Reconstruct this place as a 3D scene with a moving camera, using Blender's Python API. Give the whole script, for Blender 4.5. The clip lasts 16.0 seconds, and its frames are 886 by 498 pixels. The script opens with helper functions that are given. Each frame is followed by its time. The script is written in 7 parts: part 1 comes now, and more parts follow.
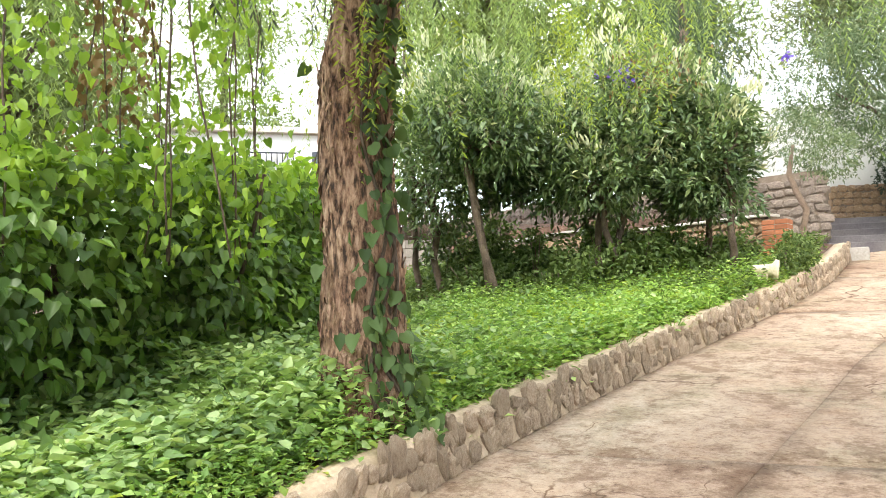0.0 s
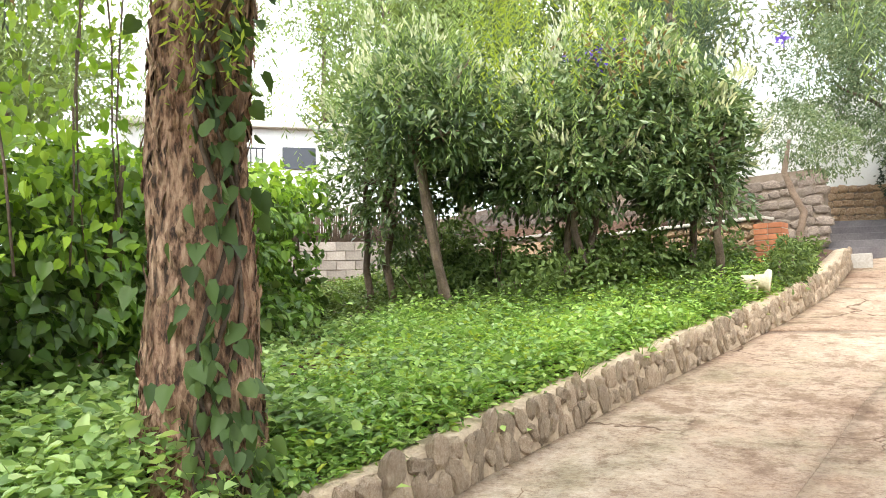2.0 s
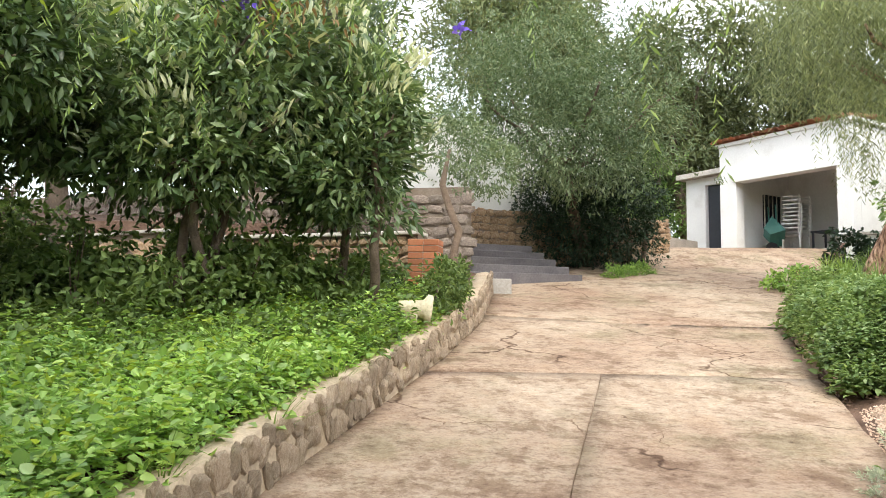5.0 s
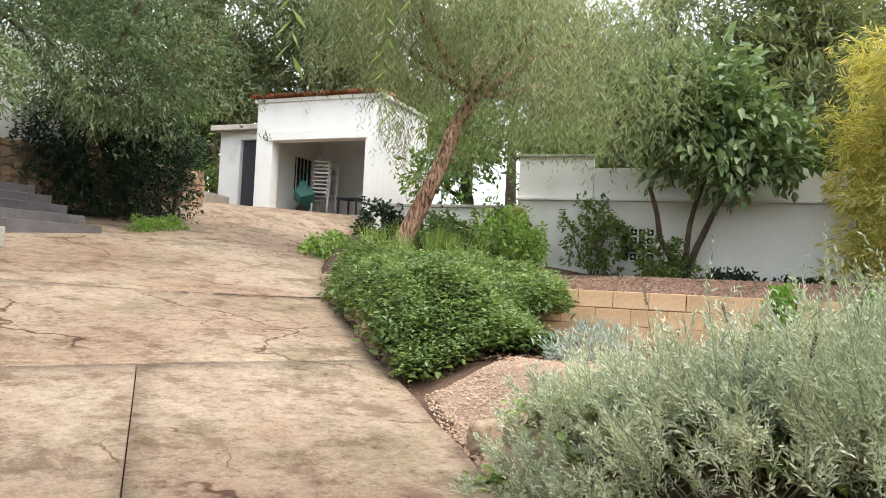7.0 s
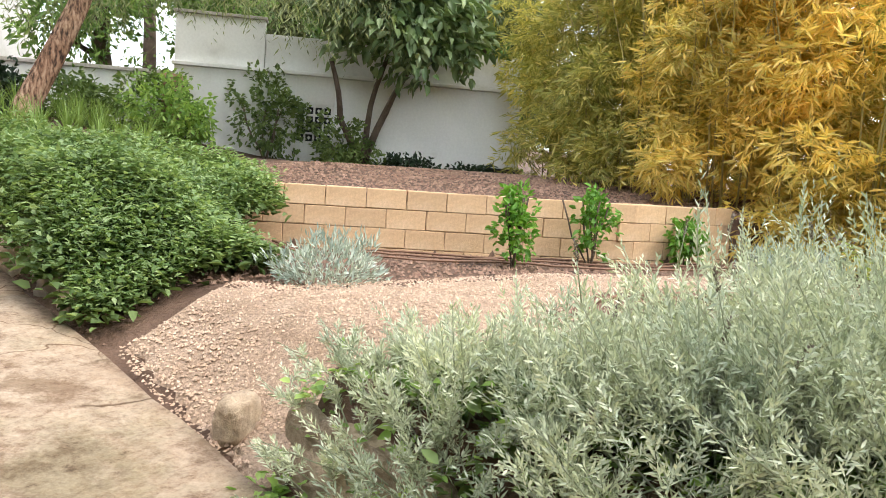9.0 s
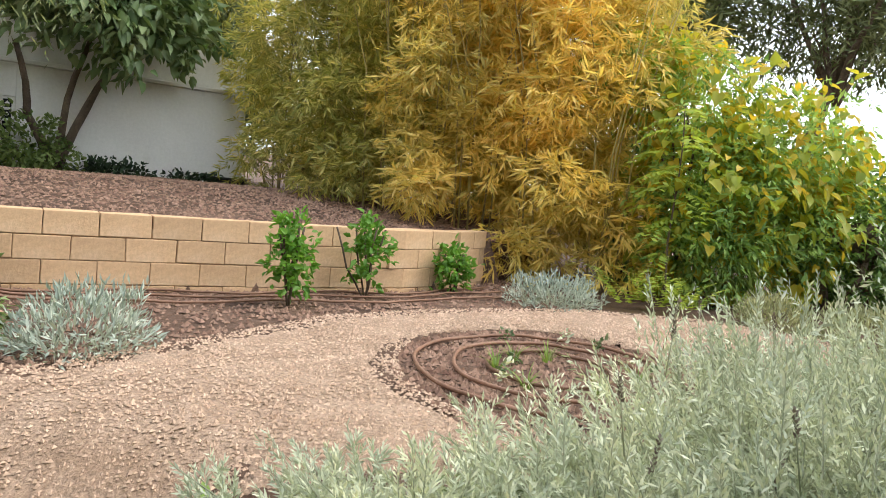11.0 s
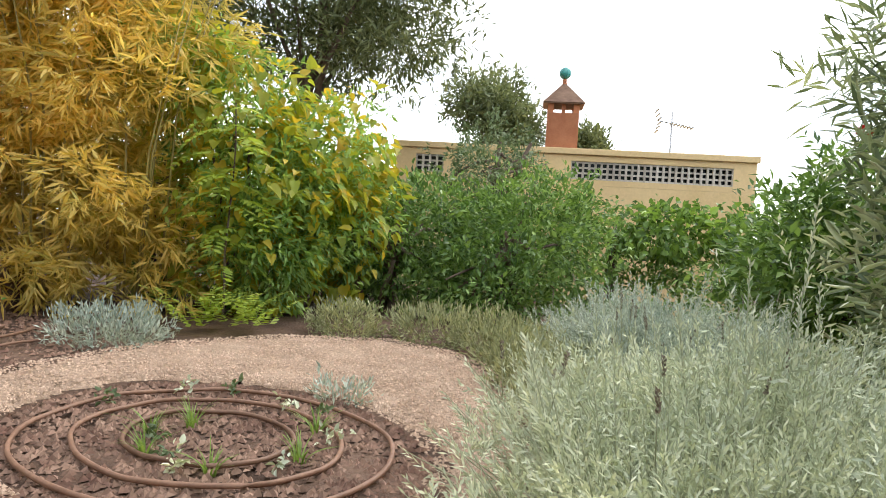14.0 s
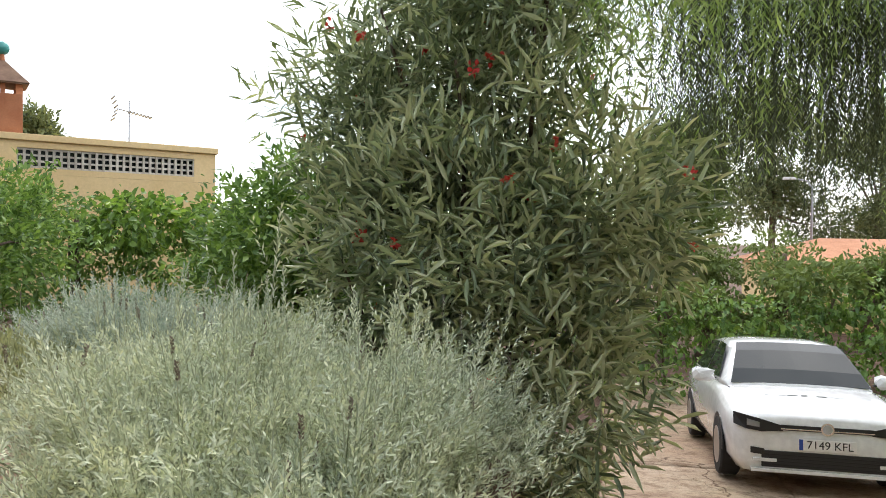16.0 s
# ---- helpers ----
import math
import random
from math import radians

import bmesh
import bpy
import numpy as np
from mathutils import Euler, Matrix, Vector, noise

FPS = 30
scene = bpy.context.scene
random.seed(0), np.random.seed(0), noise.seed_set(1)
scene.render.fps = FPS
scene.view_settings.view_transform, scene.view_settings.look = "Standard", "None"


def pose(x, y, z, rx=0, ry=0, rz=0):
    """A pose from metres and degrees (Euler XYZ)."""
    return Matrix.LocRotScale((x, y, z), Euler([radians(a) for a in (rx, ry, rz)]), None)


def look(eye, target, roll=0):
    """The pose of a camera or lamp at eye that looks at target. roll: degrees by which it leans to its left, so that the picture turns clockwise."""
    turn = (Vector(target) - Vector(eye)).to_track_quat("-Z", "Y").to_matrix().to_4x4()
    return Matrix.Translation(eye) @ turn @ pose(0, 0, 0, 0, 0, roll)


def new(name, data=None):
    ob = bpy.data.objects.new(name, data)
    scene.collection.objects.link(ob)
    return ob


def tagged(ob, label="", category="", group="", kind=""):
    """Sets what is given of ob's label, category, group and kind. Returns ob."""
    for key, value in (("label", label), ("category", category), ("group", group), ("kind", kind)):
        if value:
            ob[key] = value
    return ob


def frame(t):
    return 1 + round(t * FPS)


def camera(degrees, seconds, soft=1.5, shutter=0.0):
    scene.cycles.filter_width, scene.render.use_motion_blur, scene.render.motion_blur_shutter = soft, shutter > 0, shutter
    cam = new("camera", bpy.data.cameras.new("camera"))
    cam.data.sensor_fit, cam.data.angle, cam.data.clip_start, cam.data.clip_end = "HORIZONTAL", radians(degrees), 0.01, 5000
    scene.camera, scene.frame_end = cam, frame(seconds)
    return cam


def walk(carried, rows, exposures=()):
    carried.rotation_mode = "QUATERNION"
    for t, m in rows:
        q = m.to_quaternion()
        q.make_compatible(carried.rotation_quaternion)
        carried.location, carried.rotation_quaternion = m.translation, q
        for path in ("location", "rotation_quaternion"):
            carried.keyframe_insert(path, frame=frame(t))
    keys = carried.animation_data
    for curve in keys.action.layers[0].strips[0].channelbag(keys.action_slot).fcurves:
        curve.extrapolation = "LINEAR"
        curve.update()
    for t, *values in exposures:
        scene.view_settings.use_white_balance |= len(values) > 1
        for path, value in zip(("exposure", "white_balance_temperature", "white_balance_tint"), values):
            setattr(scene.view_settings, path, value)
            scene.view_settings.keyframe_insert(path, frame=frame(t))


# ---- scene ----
# camera and walk
cam = camera(61.64, 16.0, 0.9)
PATH = [
    (0, pose(0.002, 0.000, 1.353, 94.79, 1.87, 30.93)),
    (0.5, pose(0.005, 0.272, 1.389, 94.79, 1.81, 31.06)),
    (1, pose(-0.042, 0.584, 1.426, 94.72, 1.77, 31.16)),
    (1.5, pose(-0.056, 0.926, 1.444, 94.70, 1.75, 31.06)),
    (2, pose(-0.075, 1.276, 1.510, 94.69, 1.55, 30.82)),
    (2.5, pose(-0.154, 1.622, 1.572, 94.59, 1.37, 30.26)),
    (3, pose(-0.249, 1.992, 1.609, 94.53, 1.14, 28.65)),
    (5.3, pose(-0.747, 3.414, 1.705, 94.80, -1.04, -2.47)),
    (5.5, pose(-0.782, 3.529, 1.711, 94.56, -1.26, -6.06)),
    (6, pose(-0.816, 3.825, 1.761, 93.35, -1.73, -15.48)),
    (6.5, pose(-0.791, 4.119, 1.799, 92.70, -2.23, -24.95)),
    (7, pose(-0.711, 4.433, 1.843, 92.24, -2.68, -33.51)),
    (7.5, pose(-0.583, 4.787, 1.852, 91.55, -2.97, -40.98)),
    (8, pose(-0.460, 5.122, 1.856, 88.93, -3.19, -47.81)),
    (8.5, pose(-0.391, 5.438, 1.919, 85.42, -3.47, -54.56)),
    (9, pose(-0.298, 5.754, 1.974, 84.04, -3.76, -61.34)),
    (9.2, pose(-0.274, 5.878, 2.001, 84.12, -3.98, -64.40)),
    (11.5, pose(0.213, 6.712, 2.145, 86.12, -5.10, -89.64)),
    (12, pose(0.396, 6.870, 2.152, 86.45, -4.91, -94.66)),
    (12.5, pose(0.577, 6.996, 2.159, 86.83, -4.63, -100.60)),
    (13, pose(0.719, 7.129, 2.162, 87.46, -4.24, -107.84)),
    (13.5, pose(0.879, 7.218, 2.142, 88.12, -3.90, -116.05)),
    (14, pose(0.971, 7.323, 2.163, 88.62, -3.47, -126.32)),
    (14.5, pose(1.008, 7.458, 2.181, 89.17, -3.07, -136.64)),
    (15, pose(0.967, 7.543, 2.196, 89.39, -2.05, -148.63)),
    (15.5, pose(0.871, 7.629, 2.193, 89.45, -1.40, -158.68)),
    (16, pose(0.815, 7.718, 2.192, 89.17, -0.87, -166.24)),
]
EXPOSURE = [(0, 1.47), (3, 1.47), (5.5, 0.90), (7, 0.80), (9, 1.0), (11.5, 0.62), (12.5, 0.68), (14.5, 0.42), (16, 0.38)]
walk(cam, PATH, EXPOSURE)

# world and light: bright overcast sky, soft high sun
SUN_EL, SUN_AZ = radians(52), radians(200)
world = bpy.data.worlds.new("overcast")
scene.world = world
world.use_nodes = True
wt = world.node_tree
wt.nodes.clear()


def wnode(kind, **kw):
    n = wt.nodes.new(kind)
    for k, v in kw.items():
        n.inputs[k.replace("_", " ")].default_value = v
    return n


w_out = wt.nodes.new("ShaderNodeOutputWorld")
w_sky = wt.nodes.new("ShaderNodeTexSky")
w_sky.sky_type = "NISHITA"
w_sky.sun_disc = False
w_sky.sun_elevation, w_sky.sun_rotation = SUN_EL, SUN_AZ
w_bg1 = wnode("ShaderNodeBackground", Strength=0.05)
wt.links.new(w_sky.outputs[0], w_bg1.inputs[0])
w_tc = wt.nodes.new("ShaderNodeTexCoord")
w_map = wt.nodes.new("ShaderNodeMapping")
w_map.inputs["Scale"].default_value = (1.6, 1.6, 4.5)
wt.links.new(w_tc.outputs["Generated"], w_map.inputs[0])
w_no = wnode("ShaderNodeTexNoise", Scale=1.7, Detail=6.0, Roughness=0.55)
wt.links.new(w_map.outputs[0], w_no.inputs["Vector"])
w_ramp = wt.nodes.new("ShaderNodeValToRGB")
w_ramp.color_ramp.elements[0].position, w_ramp.color_ramp.elements[0].color = 0.36, (0.37, 0.39, 0.425, 1)
w_ramp.color_ramp.elements[1].position, w_ramp.color_ramp.elements[1].color = 0.72, (1.0, 1.0, 1.0, 1)
wt.links.new(w_no.outputs["Fac"], w_ramp.inputs[0])
w_bg2 = wnode("ShaderNodeBackground", Strength=2.15)
wt.links.new(w_ramp.outputs[0], w_bg2.inputs[0])
w_add = wt.nodes.new("ShaderNodeAddShader")
wt.links.new(w_bg1.outputs[0], w_add.inputs[0])
wt.links.new(w_bg2.outputs[0], w_add.inputs[1])
wt.links.new(w_add.outputs[0], w_out.inputs[0])

sun = new("sun", bpy.data.lights.new("sun", "SUN"))
sun.data.energy, sun.data.angle, sun.data.color = 1.4, radians(25), (1.0, 0.93, 0.80)
sun.matrix_world = look((3, -12, 20), (0, 4, 0))

# ---- materials ----
MATS = {}


def mat_nodes(name):
    m = bpy.data.materials.new(name)
    m.use_nodes = True
    nt = m.node_tree
    nt.nodes.clear()
    out = nt.nodes.new("ShaderNodeOutputMaterial")
    bs = nt.nodes.new("ShaderNodeBsdfPrincipled")
    nt.links.new(bs.outputs[0], out.inputs[0])
    MATS[name] = m
    return m, nt, bs, out


def noise_node(nt, scale, detail=5.0, rough=0.6, vec=None):
    n = nt.nodes.new("ShaderNodeTexNoise")
    n.inputs["Scale"].default_value, n.inputs["Detail"].default_value, n.inputs["Roughness"].default_value = scale, detail, rough
    if vec is None:
        tc = nt.nodes.new("ShaderNodeTexCoord")
        vec = tc.outputs["Object"]
    nt.links.new(vec, n.inputs["Vector"])
    return n


def ramp_node(nt, src, stops):
    r = nt.nodes.new("ShaderNodeValToRGB")
    el = r.color_ramp.elements
    while len(el) < len(stops):
        el.new(0.5)
    for e, (p, c) in zip(el, stops):
        e.position, e.color = p, (*c, 1)
    nt.links.new(src, r.inputs[0])
    return r


def mix_node(nt, fac, a, b, mode="MIX"):
    m = nt.nodes.new("ShaderNodeMix")
    m.data_type, m.blend_type = "RGBA", mode
    if isinstance(fac, float):
        m.inputs[0].default_value = fac
    else:
        nt.links.new(fac, m.inputs[0])
    for s, v in ((6, a), (7, b)):
        if isinstance(v, tuple):
            m.inputs[s].default_value = (*v, 1)
        else:
            nt.links.new(v, m.inputs[s])
    return m.outputs[2]


def bump_node(nt, bs, src, strength, dist):
    b = nt.nodes.new("ShaderNodeBump")
    b.inputs["Strength"].default_value, b.inputs["Distance"].default_value = strength, dist
    nt.links.new(src, b.inputs["Height"])
    nt.links.new(b.outputs[0], bs.inputs["Normal"])


def surface(name, stops, scale=3.0, fine=40.0, rough=0.85, bump=0.4, dist=0.01, metal=0.0, vary=0.25, island=False, tone=1.0):
    """A worn solid: large stains by stops, fine grain, bump."""
    m, nt, bs, out = mat_nodes(name)
    big = noise_node(nt, scale)
    r = ramp_node(nt, big.outputs["Fac"], stops)
    small = noise_node(nt, fine, 4.0, 0.7)
    g = ramp_node(nt, small.outputs["Fac"], [(0.3, (1 - vary,) * 3), (0.7, (1 + vary * 0.4,) * 3)])
    col = mix_node(nt, 1.0, r.outputs[0], g.outputs[0], "MULTIPLY")
    oi = nt.nodes.new("ShaderNodeObjectInfo")
    geo = nt.nodes.new("ShaderNodeNewGeometry")
    h = ramp_node(nt, geo.outputs["Random Per Island"] if island else oi.outputs["Random"], [(0.0, (1 - 0.28 * tone, 1 - 0.30 * tone, 1 - 0.32 * tone)), (1.0, (1 + 0.15 * tone, 1 + 0.12 * tone, 1 + 0.10 * tone))])
    col = mix_node(nt, 1.0, col, h.outputs[0], "MULTIPLY")
    nt.links.new(col, bs.inputs["Base Color"])
    bs.inputs["Roughness"].default_value, bs.inputs["Metallic"].default_value = rough, metal
    bump_node(nt, bs, small.outputs["Fac"], bump, dist)
    return m


def plain(name, col, rough=0.5, metal=0.0, coat=0.0, spec=0.5):
    m, nt, bs, out = mat_nodes(name)
    n = noise_node(nt, 12.0)
    r = ramp_node(nt, n.outputs["Fac"], [(0.3, tuple(c * 0.86 for c in col)), (0.7, tuple(min(1, c * 1.06) for c in col))])
    nt.links.new(r.outputs[0], bs.inputs["Base Color"])
    bs.inputs["Roughness"].default_value, bs.inputs["Metallic"].default_value = rough, metal
    bs.inputs["Coat Weight"].default_value = coat
    bs.inputs["Specular IOR Level"].default_value = spec
    return m


def leafy(name, cols, rough=0.5, through_light=0.35, patch=0.6, spec=0.35):
    """Leaves: colour by leaf and by larger patches, some light passing through."""
    m, nt, bs, out = mat_nodes(name)
    geo = nt.nodes.new("ShaderNodeNewGeometry")
    k = len(cols) - 1
    r = ramp_node(nt, geo.outputs["Random Per Island"], [(i / max(k, 1), c) for i, c in enumerate(cols)])
    n = noise_node(nt, patch, 3.0)
    p = ramp_node(nt, n.outputs["Fac"], [(0.3, (0.7, 0.74, 0.7)), (0.7, (1.25, 1.2, 1.1))])
    col = mix_node(nt, 1.0, r.outputs[0], p.outputs[0], "MULTIPLY")
    nt.links.new(col, bs.inputs["Base Color"])
    bs.inputs["Roughness"].default_value = rough
    bs.inputs["Specular IOR Level"].default_value = spec
    tr = nt.nodes.new("ShaderNodeBsdfTranslucent")
    tcol = mix_node(nt, 1.0, col, (1.25, 1.2, 0.7), "MULTIPLY")
    nt.links.new(tcol, tr.inputs[0])
    mx = nt.nodes.new("ShaderNodeMixShader")
    mx.inputs[0].default_value = through_light
    nt.links.new(bs.outputs[0], mx.inputs[1])
    nt.links.new(tr.outputs[0], mx.inputs[2])
    nt.links.new(mx.outputs[0], out.inputs[0])
    return m


def concrete_mat():
    m, nt, bs, out = mat_nodes("weathered_concrete")
    tc = nt.nodes.new("ShaderNodeTexCoord")
    big = noise_node(nt, 0.55, 6.0, 0.62)
    base = ramp_node(nt, big.outputs["Fac"], [(0.28, (0.27, 0.185, 0.135)), (0.42, (0.345, 0.26, 0.195)), (0.54, (0.415, 0.335, 0.26)), (0.72, (0.48, 0.41, 0.33))])
    st = nt.nodes.new("ShaderNodeMapping")
    st.inputs["Scale"].default_value = (1.5, 1.7, 1)
    nt.links.new(tc.outputs["Object"], st.inputs[0])
    streak = noise_node(nt, 1.6, 7.0, 0.7, st.outputs[0])
    dirt = ramp_node(nt, streak.outputs["Fac"], [(0.38, (0.55, 0.42, 0.32)), (0.50, (1, 1, 1))])
    col = mix_node(nt, 0.30, base.outputs[0], dirt.outputs[0], "MULTIPLY")
    moss = noise_node(nt, 1.1, 6.0, 0.7)
    mossr = ramp_node(nt, moss.outputs["Fac"], [(0.51, (0, 0, 0)), (0.64, (0.72, 0.72, 0.72))])
    col = mix_node(nt, mossr.outputs[0], col, (0.20, 0.165, 0.10))
    blot = noise_node(nt, 3.2, 9.0, 0.75)
    br = ramp_node(nt, blot.outputs["Fac"], [(0.40, (0.52, 0.44, 0.37)), (0.49, (1, 1, 1)), (0.62, (1.14, 1.12, 1.08))])
    col = mix_node(nt, 0.8, col, br.outputs[0], "MULTIPLY")
    fine = noise_node(nt, 55.0, 4.0, 0.7)
    fr = ramp_node(nt, fine.outputs["Fac"], [(0.3, (0.78, 0.76, 0.74)), (0.65, (1.08, 1.07, 1.05))])
    col = mix_node(nt, 1.0, col, fr.outputs[0], "MULTIPLY")
    # hairline cracks with a wandering course
    warp = noise_node(nt, 1.3, 4.0, 0.6)
    add = nt.nodes.new("ShaderNodeVectorMath")
    add.operation = "MULTIPLY_ADD"
    nt.links.new(warp.outputs["Color"], add.inputs[0])
    add.inputs[1].default_value = (0.9, 0.9, 0.0)
    nt.links.new(tc.outputs["Object"], add.inputs[2])
    vo = nt.nodes.new("ShaderNodeTexVoronoi")
    vo.feature = "DISTANCE_TO_EDGE"
    vo.inputs["Scale"].default_value = 0.55
    nt.links.new(add.outputs[0], vo.inputs["Vector"])
    ck = ramp_node(nt, vo.outputs["Distance"], [(0.003, (0.28, 0.2, 0.14)), (0.010, (1, 1, 1))])
    gate = noise_node(nt, 0.45, 2.0)
    gr = ramp_node(nt, gate.outputs["Fac"], [(0.47, (0, 0, 0)), (0.53, (1, 1, 1))])
    ckg = mix_node(nt, gr.outputs[0], (1.0, 1.0, 1.0), ck.outputs[0])
    col = mix_node(nt, 1.0, col, ckg, "MULTIPLY")
    nt.links.new(col, bs.inputs["Base Color"])
    bs.inputs["Roughness"].default_value = 0.8
    bs.inputs["Specular IOR Level"].default_value = 0.3
    sm = nt.nodes.new("ShaderNodeMapping")
    sm.inputs["Scale"].default_value = (1.1, 1.5, 1)
    nt.links.new(tc.outputs["Object"], sm.inputs[0])
    speck = noise_node(nt, 13.0, 12.0, 0.85, sm.outputs[0])
    sp = ramp_node(nt, speck.outputs["Fac"], [(0.36, (0.30, 0.22, 0.17)), (0.44, (0.78, 0.70, 0.64)), (0.53, (1.0, 0.98, 0.96)), (0.68, (1.15, 1.13, 1.1))])
    col2 = mix_node(nt, 0.9, col, sp.outputs[0], "MULTIPLY")
    vo2 = nt.nodes.new("ShaderNodeTexVoronoi")
    vo2.feature = "DISTANCE_TO_EDGE"
    vo2.inputs["Scale"].default_value = 2.1
    nt.links.new(add.outputs[0], vo2.inputs["Vector"])
    ck2 = ramp_node(nt, vo2.outputs["Distance"], [(0.005, (0.40, 0.31, 0.24)), (0.018, (1, 1, 1))])
    gate2 = noise_node(nt, 0.8, 3.0)
    gr2 = ramp_node(nt, gate2.outputs["Fac"], [(0.54, (0, 0, 0)), (0.62, (1, 1, 1))])
    ckg2 = mix_node(nt, gr2.outputs[0], (1.0, 1.0, 1.0), ck2.outputs[0])
    col2 = mix_node(nt, 1.0, col2, ckg2, "MULTIPLY")
    nt.links.new(col2, bs.inputs["Base Color"])
    bump_node(nt, bs, speck.outputs["Fac"], 0.4, 0.012)
    return m


def bark_mat():
    """Furrowed bark: long upright ridges, dark between them."""
    m, nt, bs, out = mat_nodes("bark")
    tc = nt.nodes.new("ShaderNodeTexCoord")
    mp = nt.nodes.new("ShaderNodeMapping")
    mp.inputs["Scale"].default_value = (1, 1, 0.3)
    nt.links.new(tc.outputs["Object"], mp.inputs[0])
    ridge = noise_node(nt, 26.0, 6.0, 0.65, mp.outputs[0])
    r = ramp_node(nt, ridge.outputs["Fac"], [(0.38, (0.05, 0.033, 0.024)), (0.47, (0.25, 0.155, 0.105)), (0.56, (0.45, 0.31, 0.22)), (0.68, (0.60, 0.46, 0.35))])
    big = noise_node(nt, 2.2)
    t = ramp_node(nt, big.outputs["Fac"], [(0.35, (0.75, 0.62, 0.55)), (0.65, (1.1, 1.06, 1.0))])
    col = mix_node(nt, 1.0, r.outputs[0], t.outputs[0], "MULTIPLY")
    nt.links.new(col, bs.inputs["Base Color"])
    bs.inputs["Roughness"].default_value = 0.95
    bump_node(nt, bs, ridge.outputs["Fac"], 1.0, 0.04)
    return m


concrete_mat()
surface("soil", [(0.3, (0.065, 0.037, 0.024)), (0.5, (0.12, 0.070, 0.046)), (0.7, (0.19, 0.118, 0.082))], 2.5, 30, 0.95, 0.9, 0.03)
surface("gravel_base", [(0.3, (0.42, 0.29, 0.20)), (0.7, (0.58, 0.43, 0.32))], 3, 60, 0.9, 0.9, 0.02, vary=0.5)
surface("pebbles", [(0.3, (0.52, 0.37, 0.27)), (0.7, (0.68, 0.52, 0.40))], 6, 60, 0.85, 0.3, 0.004, island=True)
surface("chips", [(0.3, (0.20, 0.11, 0.08)), (0.7, (0.40, 0.27, 0.20))], 6, 60, 0.9, 0.3, 0.004, island=True)
surface("edge_stone", [(0.3, (0.38, 0.28, 0.19)), (0.5, (0.50, 0.39, 0.28)), (0.7, (0.60, 0.50, 0.38))], 4, 22, 0.9, 0.8, 0.02, vary=0.4)
surface("edge_mortar", [(0.3, (0.40, 0.31, 0.21)), (0.7, (0.56, 0.46, 0.34))], 4, 30, 0.95, 0.8, 0.02)
surface("wall_stone", [(0.3, (0.34, 0.21, 0.12)), (0.5, (0.46, 0.32, 0.20)), (0.7, (0.56, 0.45, 0.32))], 3, 20, 0.9, 0.7, 0.02, vary=0.35)
surface("grey_stone", [(0.3, (0.20, 0.16, 0.13)), (0.7, (0.36, 0.30, 0.25))], 3, 20, 0.9, 0.7, 0.02, vary=0.35)
surface("wall_mortar", [(0.3, (0.26, 0.20, 0.15)), (0.7, (0.42, 0.35, 0.28))], 3, 30, 0.95, 0.6, 0.01)
surface("whitewash", [(0.25, (0.66, 0.65, 0.62)), (0.42, (0.79, 0.79, 0.77)), (0.7, (0.84, 0.84, 0.82))], 1.3, 25, 0.85, 0.25, 0.006, vary=0.08, tone=0.1)
surface("coping", [(0.3, (0.48, 0.45, 0.40)), (0.7, (0.66, 0.63, 0.58))], 3, 30, 0.9, 0.4, 0.01)
surface("ochre_render", [(0.3, (0.68, 0.49, 0.24)), (0.7, (0.78, 0.59, 0.33))], 0.6, 20, 0.9, 0.3, 0.01, vary=0.1, tone=0.15)
surface("cap_tile", [(0.3, (0.22, 0.13, 0.09)), (0.7, (0.36, 0.23, 0.16))], 5, 30, 0.9, 0.5, 0.01)
surface("block_render", [(0.3, (0.50, 0.32, 0.18)), (0.5, (0.62, 0.42, 0.25)), (0.7, (0.70, 0.52, 0.35))], 1.5, 35, 0.9, 0.5, 0.008, vary=0.15, tone=0.3)
surface("block_joint", [(0.3, (0.36, 0.25, 0.15)), (0.7, (0.54, 0.39, 0.25))], 3, 35, 0.95, 0.5, 0.01)
surface("far_tile", [(0.3, (0.44, 0.20, 0.11)), (0.7, (0.58, 0.30, 0.18))], 3, 20, 0.9, 0.5, 0.01)
surface("orange_brick", [(0.3, (0.48, 0.17, 0.08)), (0.7, (0.62, 0.26, 0.13))], 3, 30, 0.85, 0.4, 0.006, vary=0.15)
surface("old_brick", [(0.3, (0.36, 0.20, 0.13)), (0.7, (0.52, 0.34, 0.24))], 3, 30, 0.9, 0.4, 0.008)
surface("roof_tile", [(0.3, (0.36, 0.17, 0.10)), (0.7, (0.55, 0.30, 0.19))], 3, 20, 0.9, 0.5, 0.01)
surface("step_slate", [(0.3, (0.11, 0.10, 0.11)), (0.7, (0.20, 0.185, 0.19))], 2, 30, 0.85, 0.4, 0.008)
surface("grey_block", [(0.3, (0.26, 0.23, 0.20)), (0.7, (0.42, 0.38, 0.33))], 2, 30, 0.95, 0.5, 0.01)
bark_mat()
surface("thin_bark", [(0.3, (0.085, 0.062, 0.046)), (0.7, (0.20, 0.15, 0.11))], 6, 40, 0.95, 0.8, 0.02)
surface("pale_bark", [(0.3, (0.20, 0.14, 0.10)), (0.7, (0.36, 0.27, 0.20))], 6, 40, 0.95, 0.8, 0.02)
surface("cane", [(0.3, (0.30, 0.26, 0.08)), (0.7, (0.45, 0.38, 0.14))], 4, 30, 0.6, 0.2, 0.004)
surface("reed", [(0.3, (0.11, 0.08, 0.055)), (0.7, (0.20, 0.15, 0.11))], 6, 50, 0.9, 0.5, 0.006)
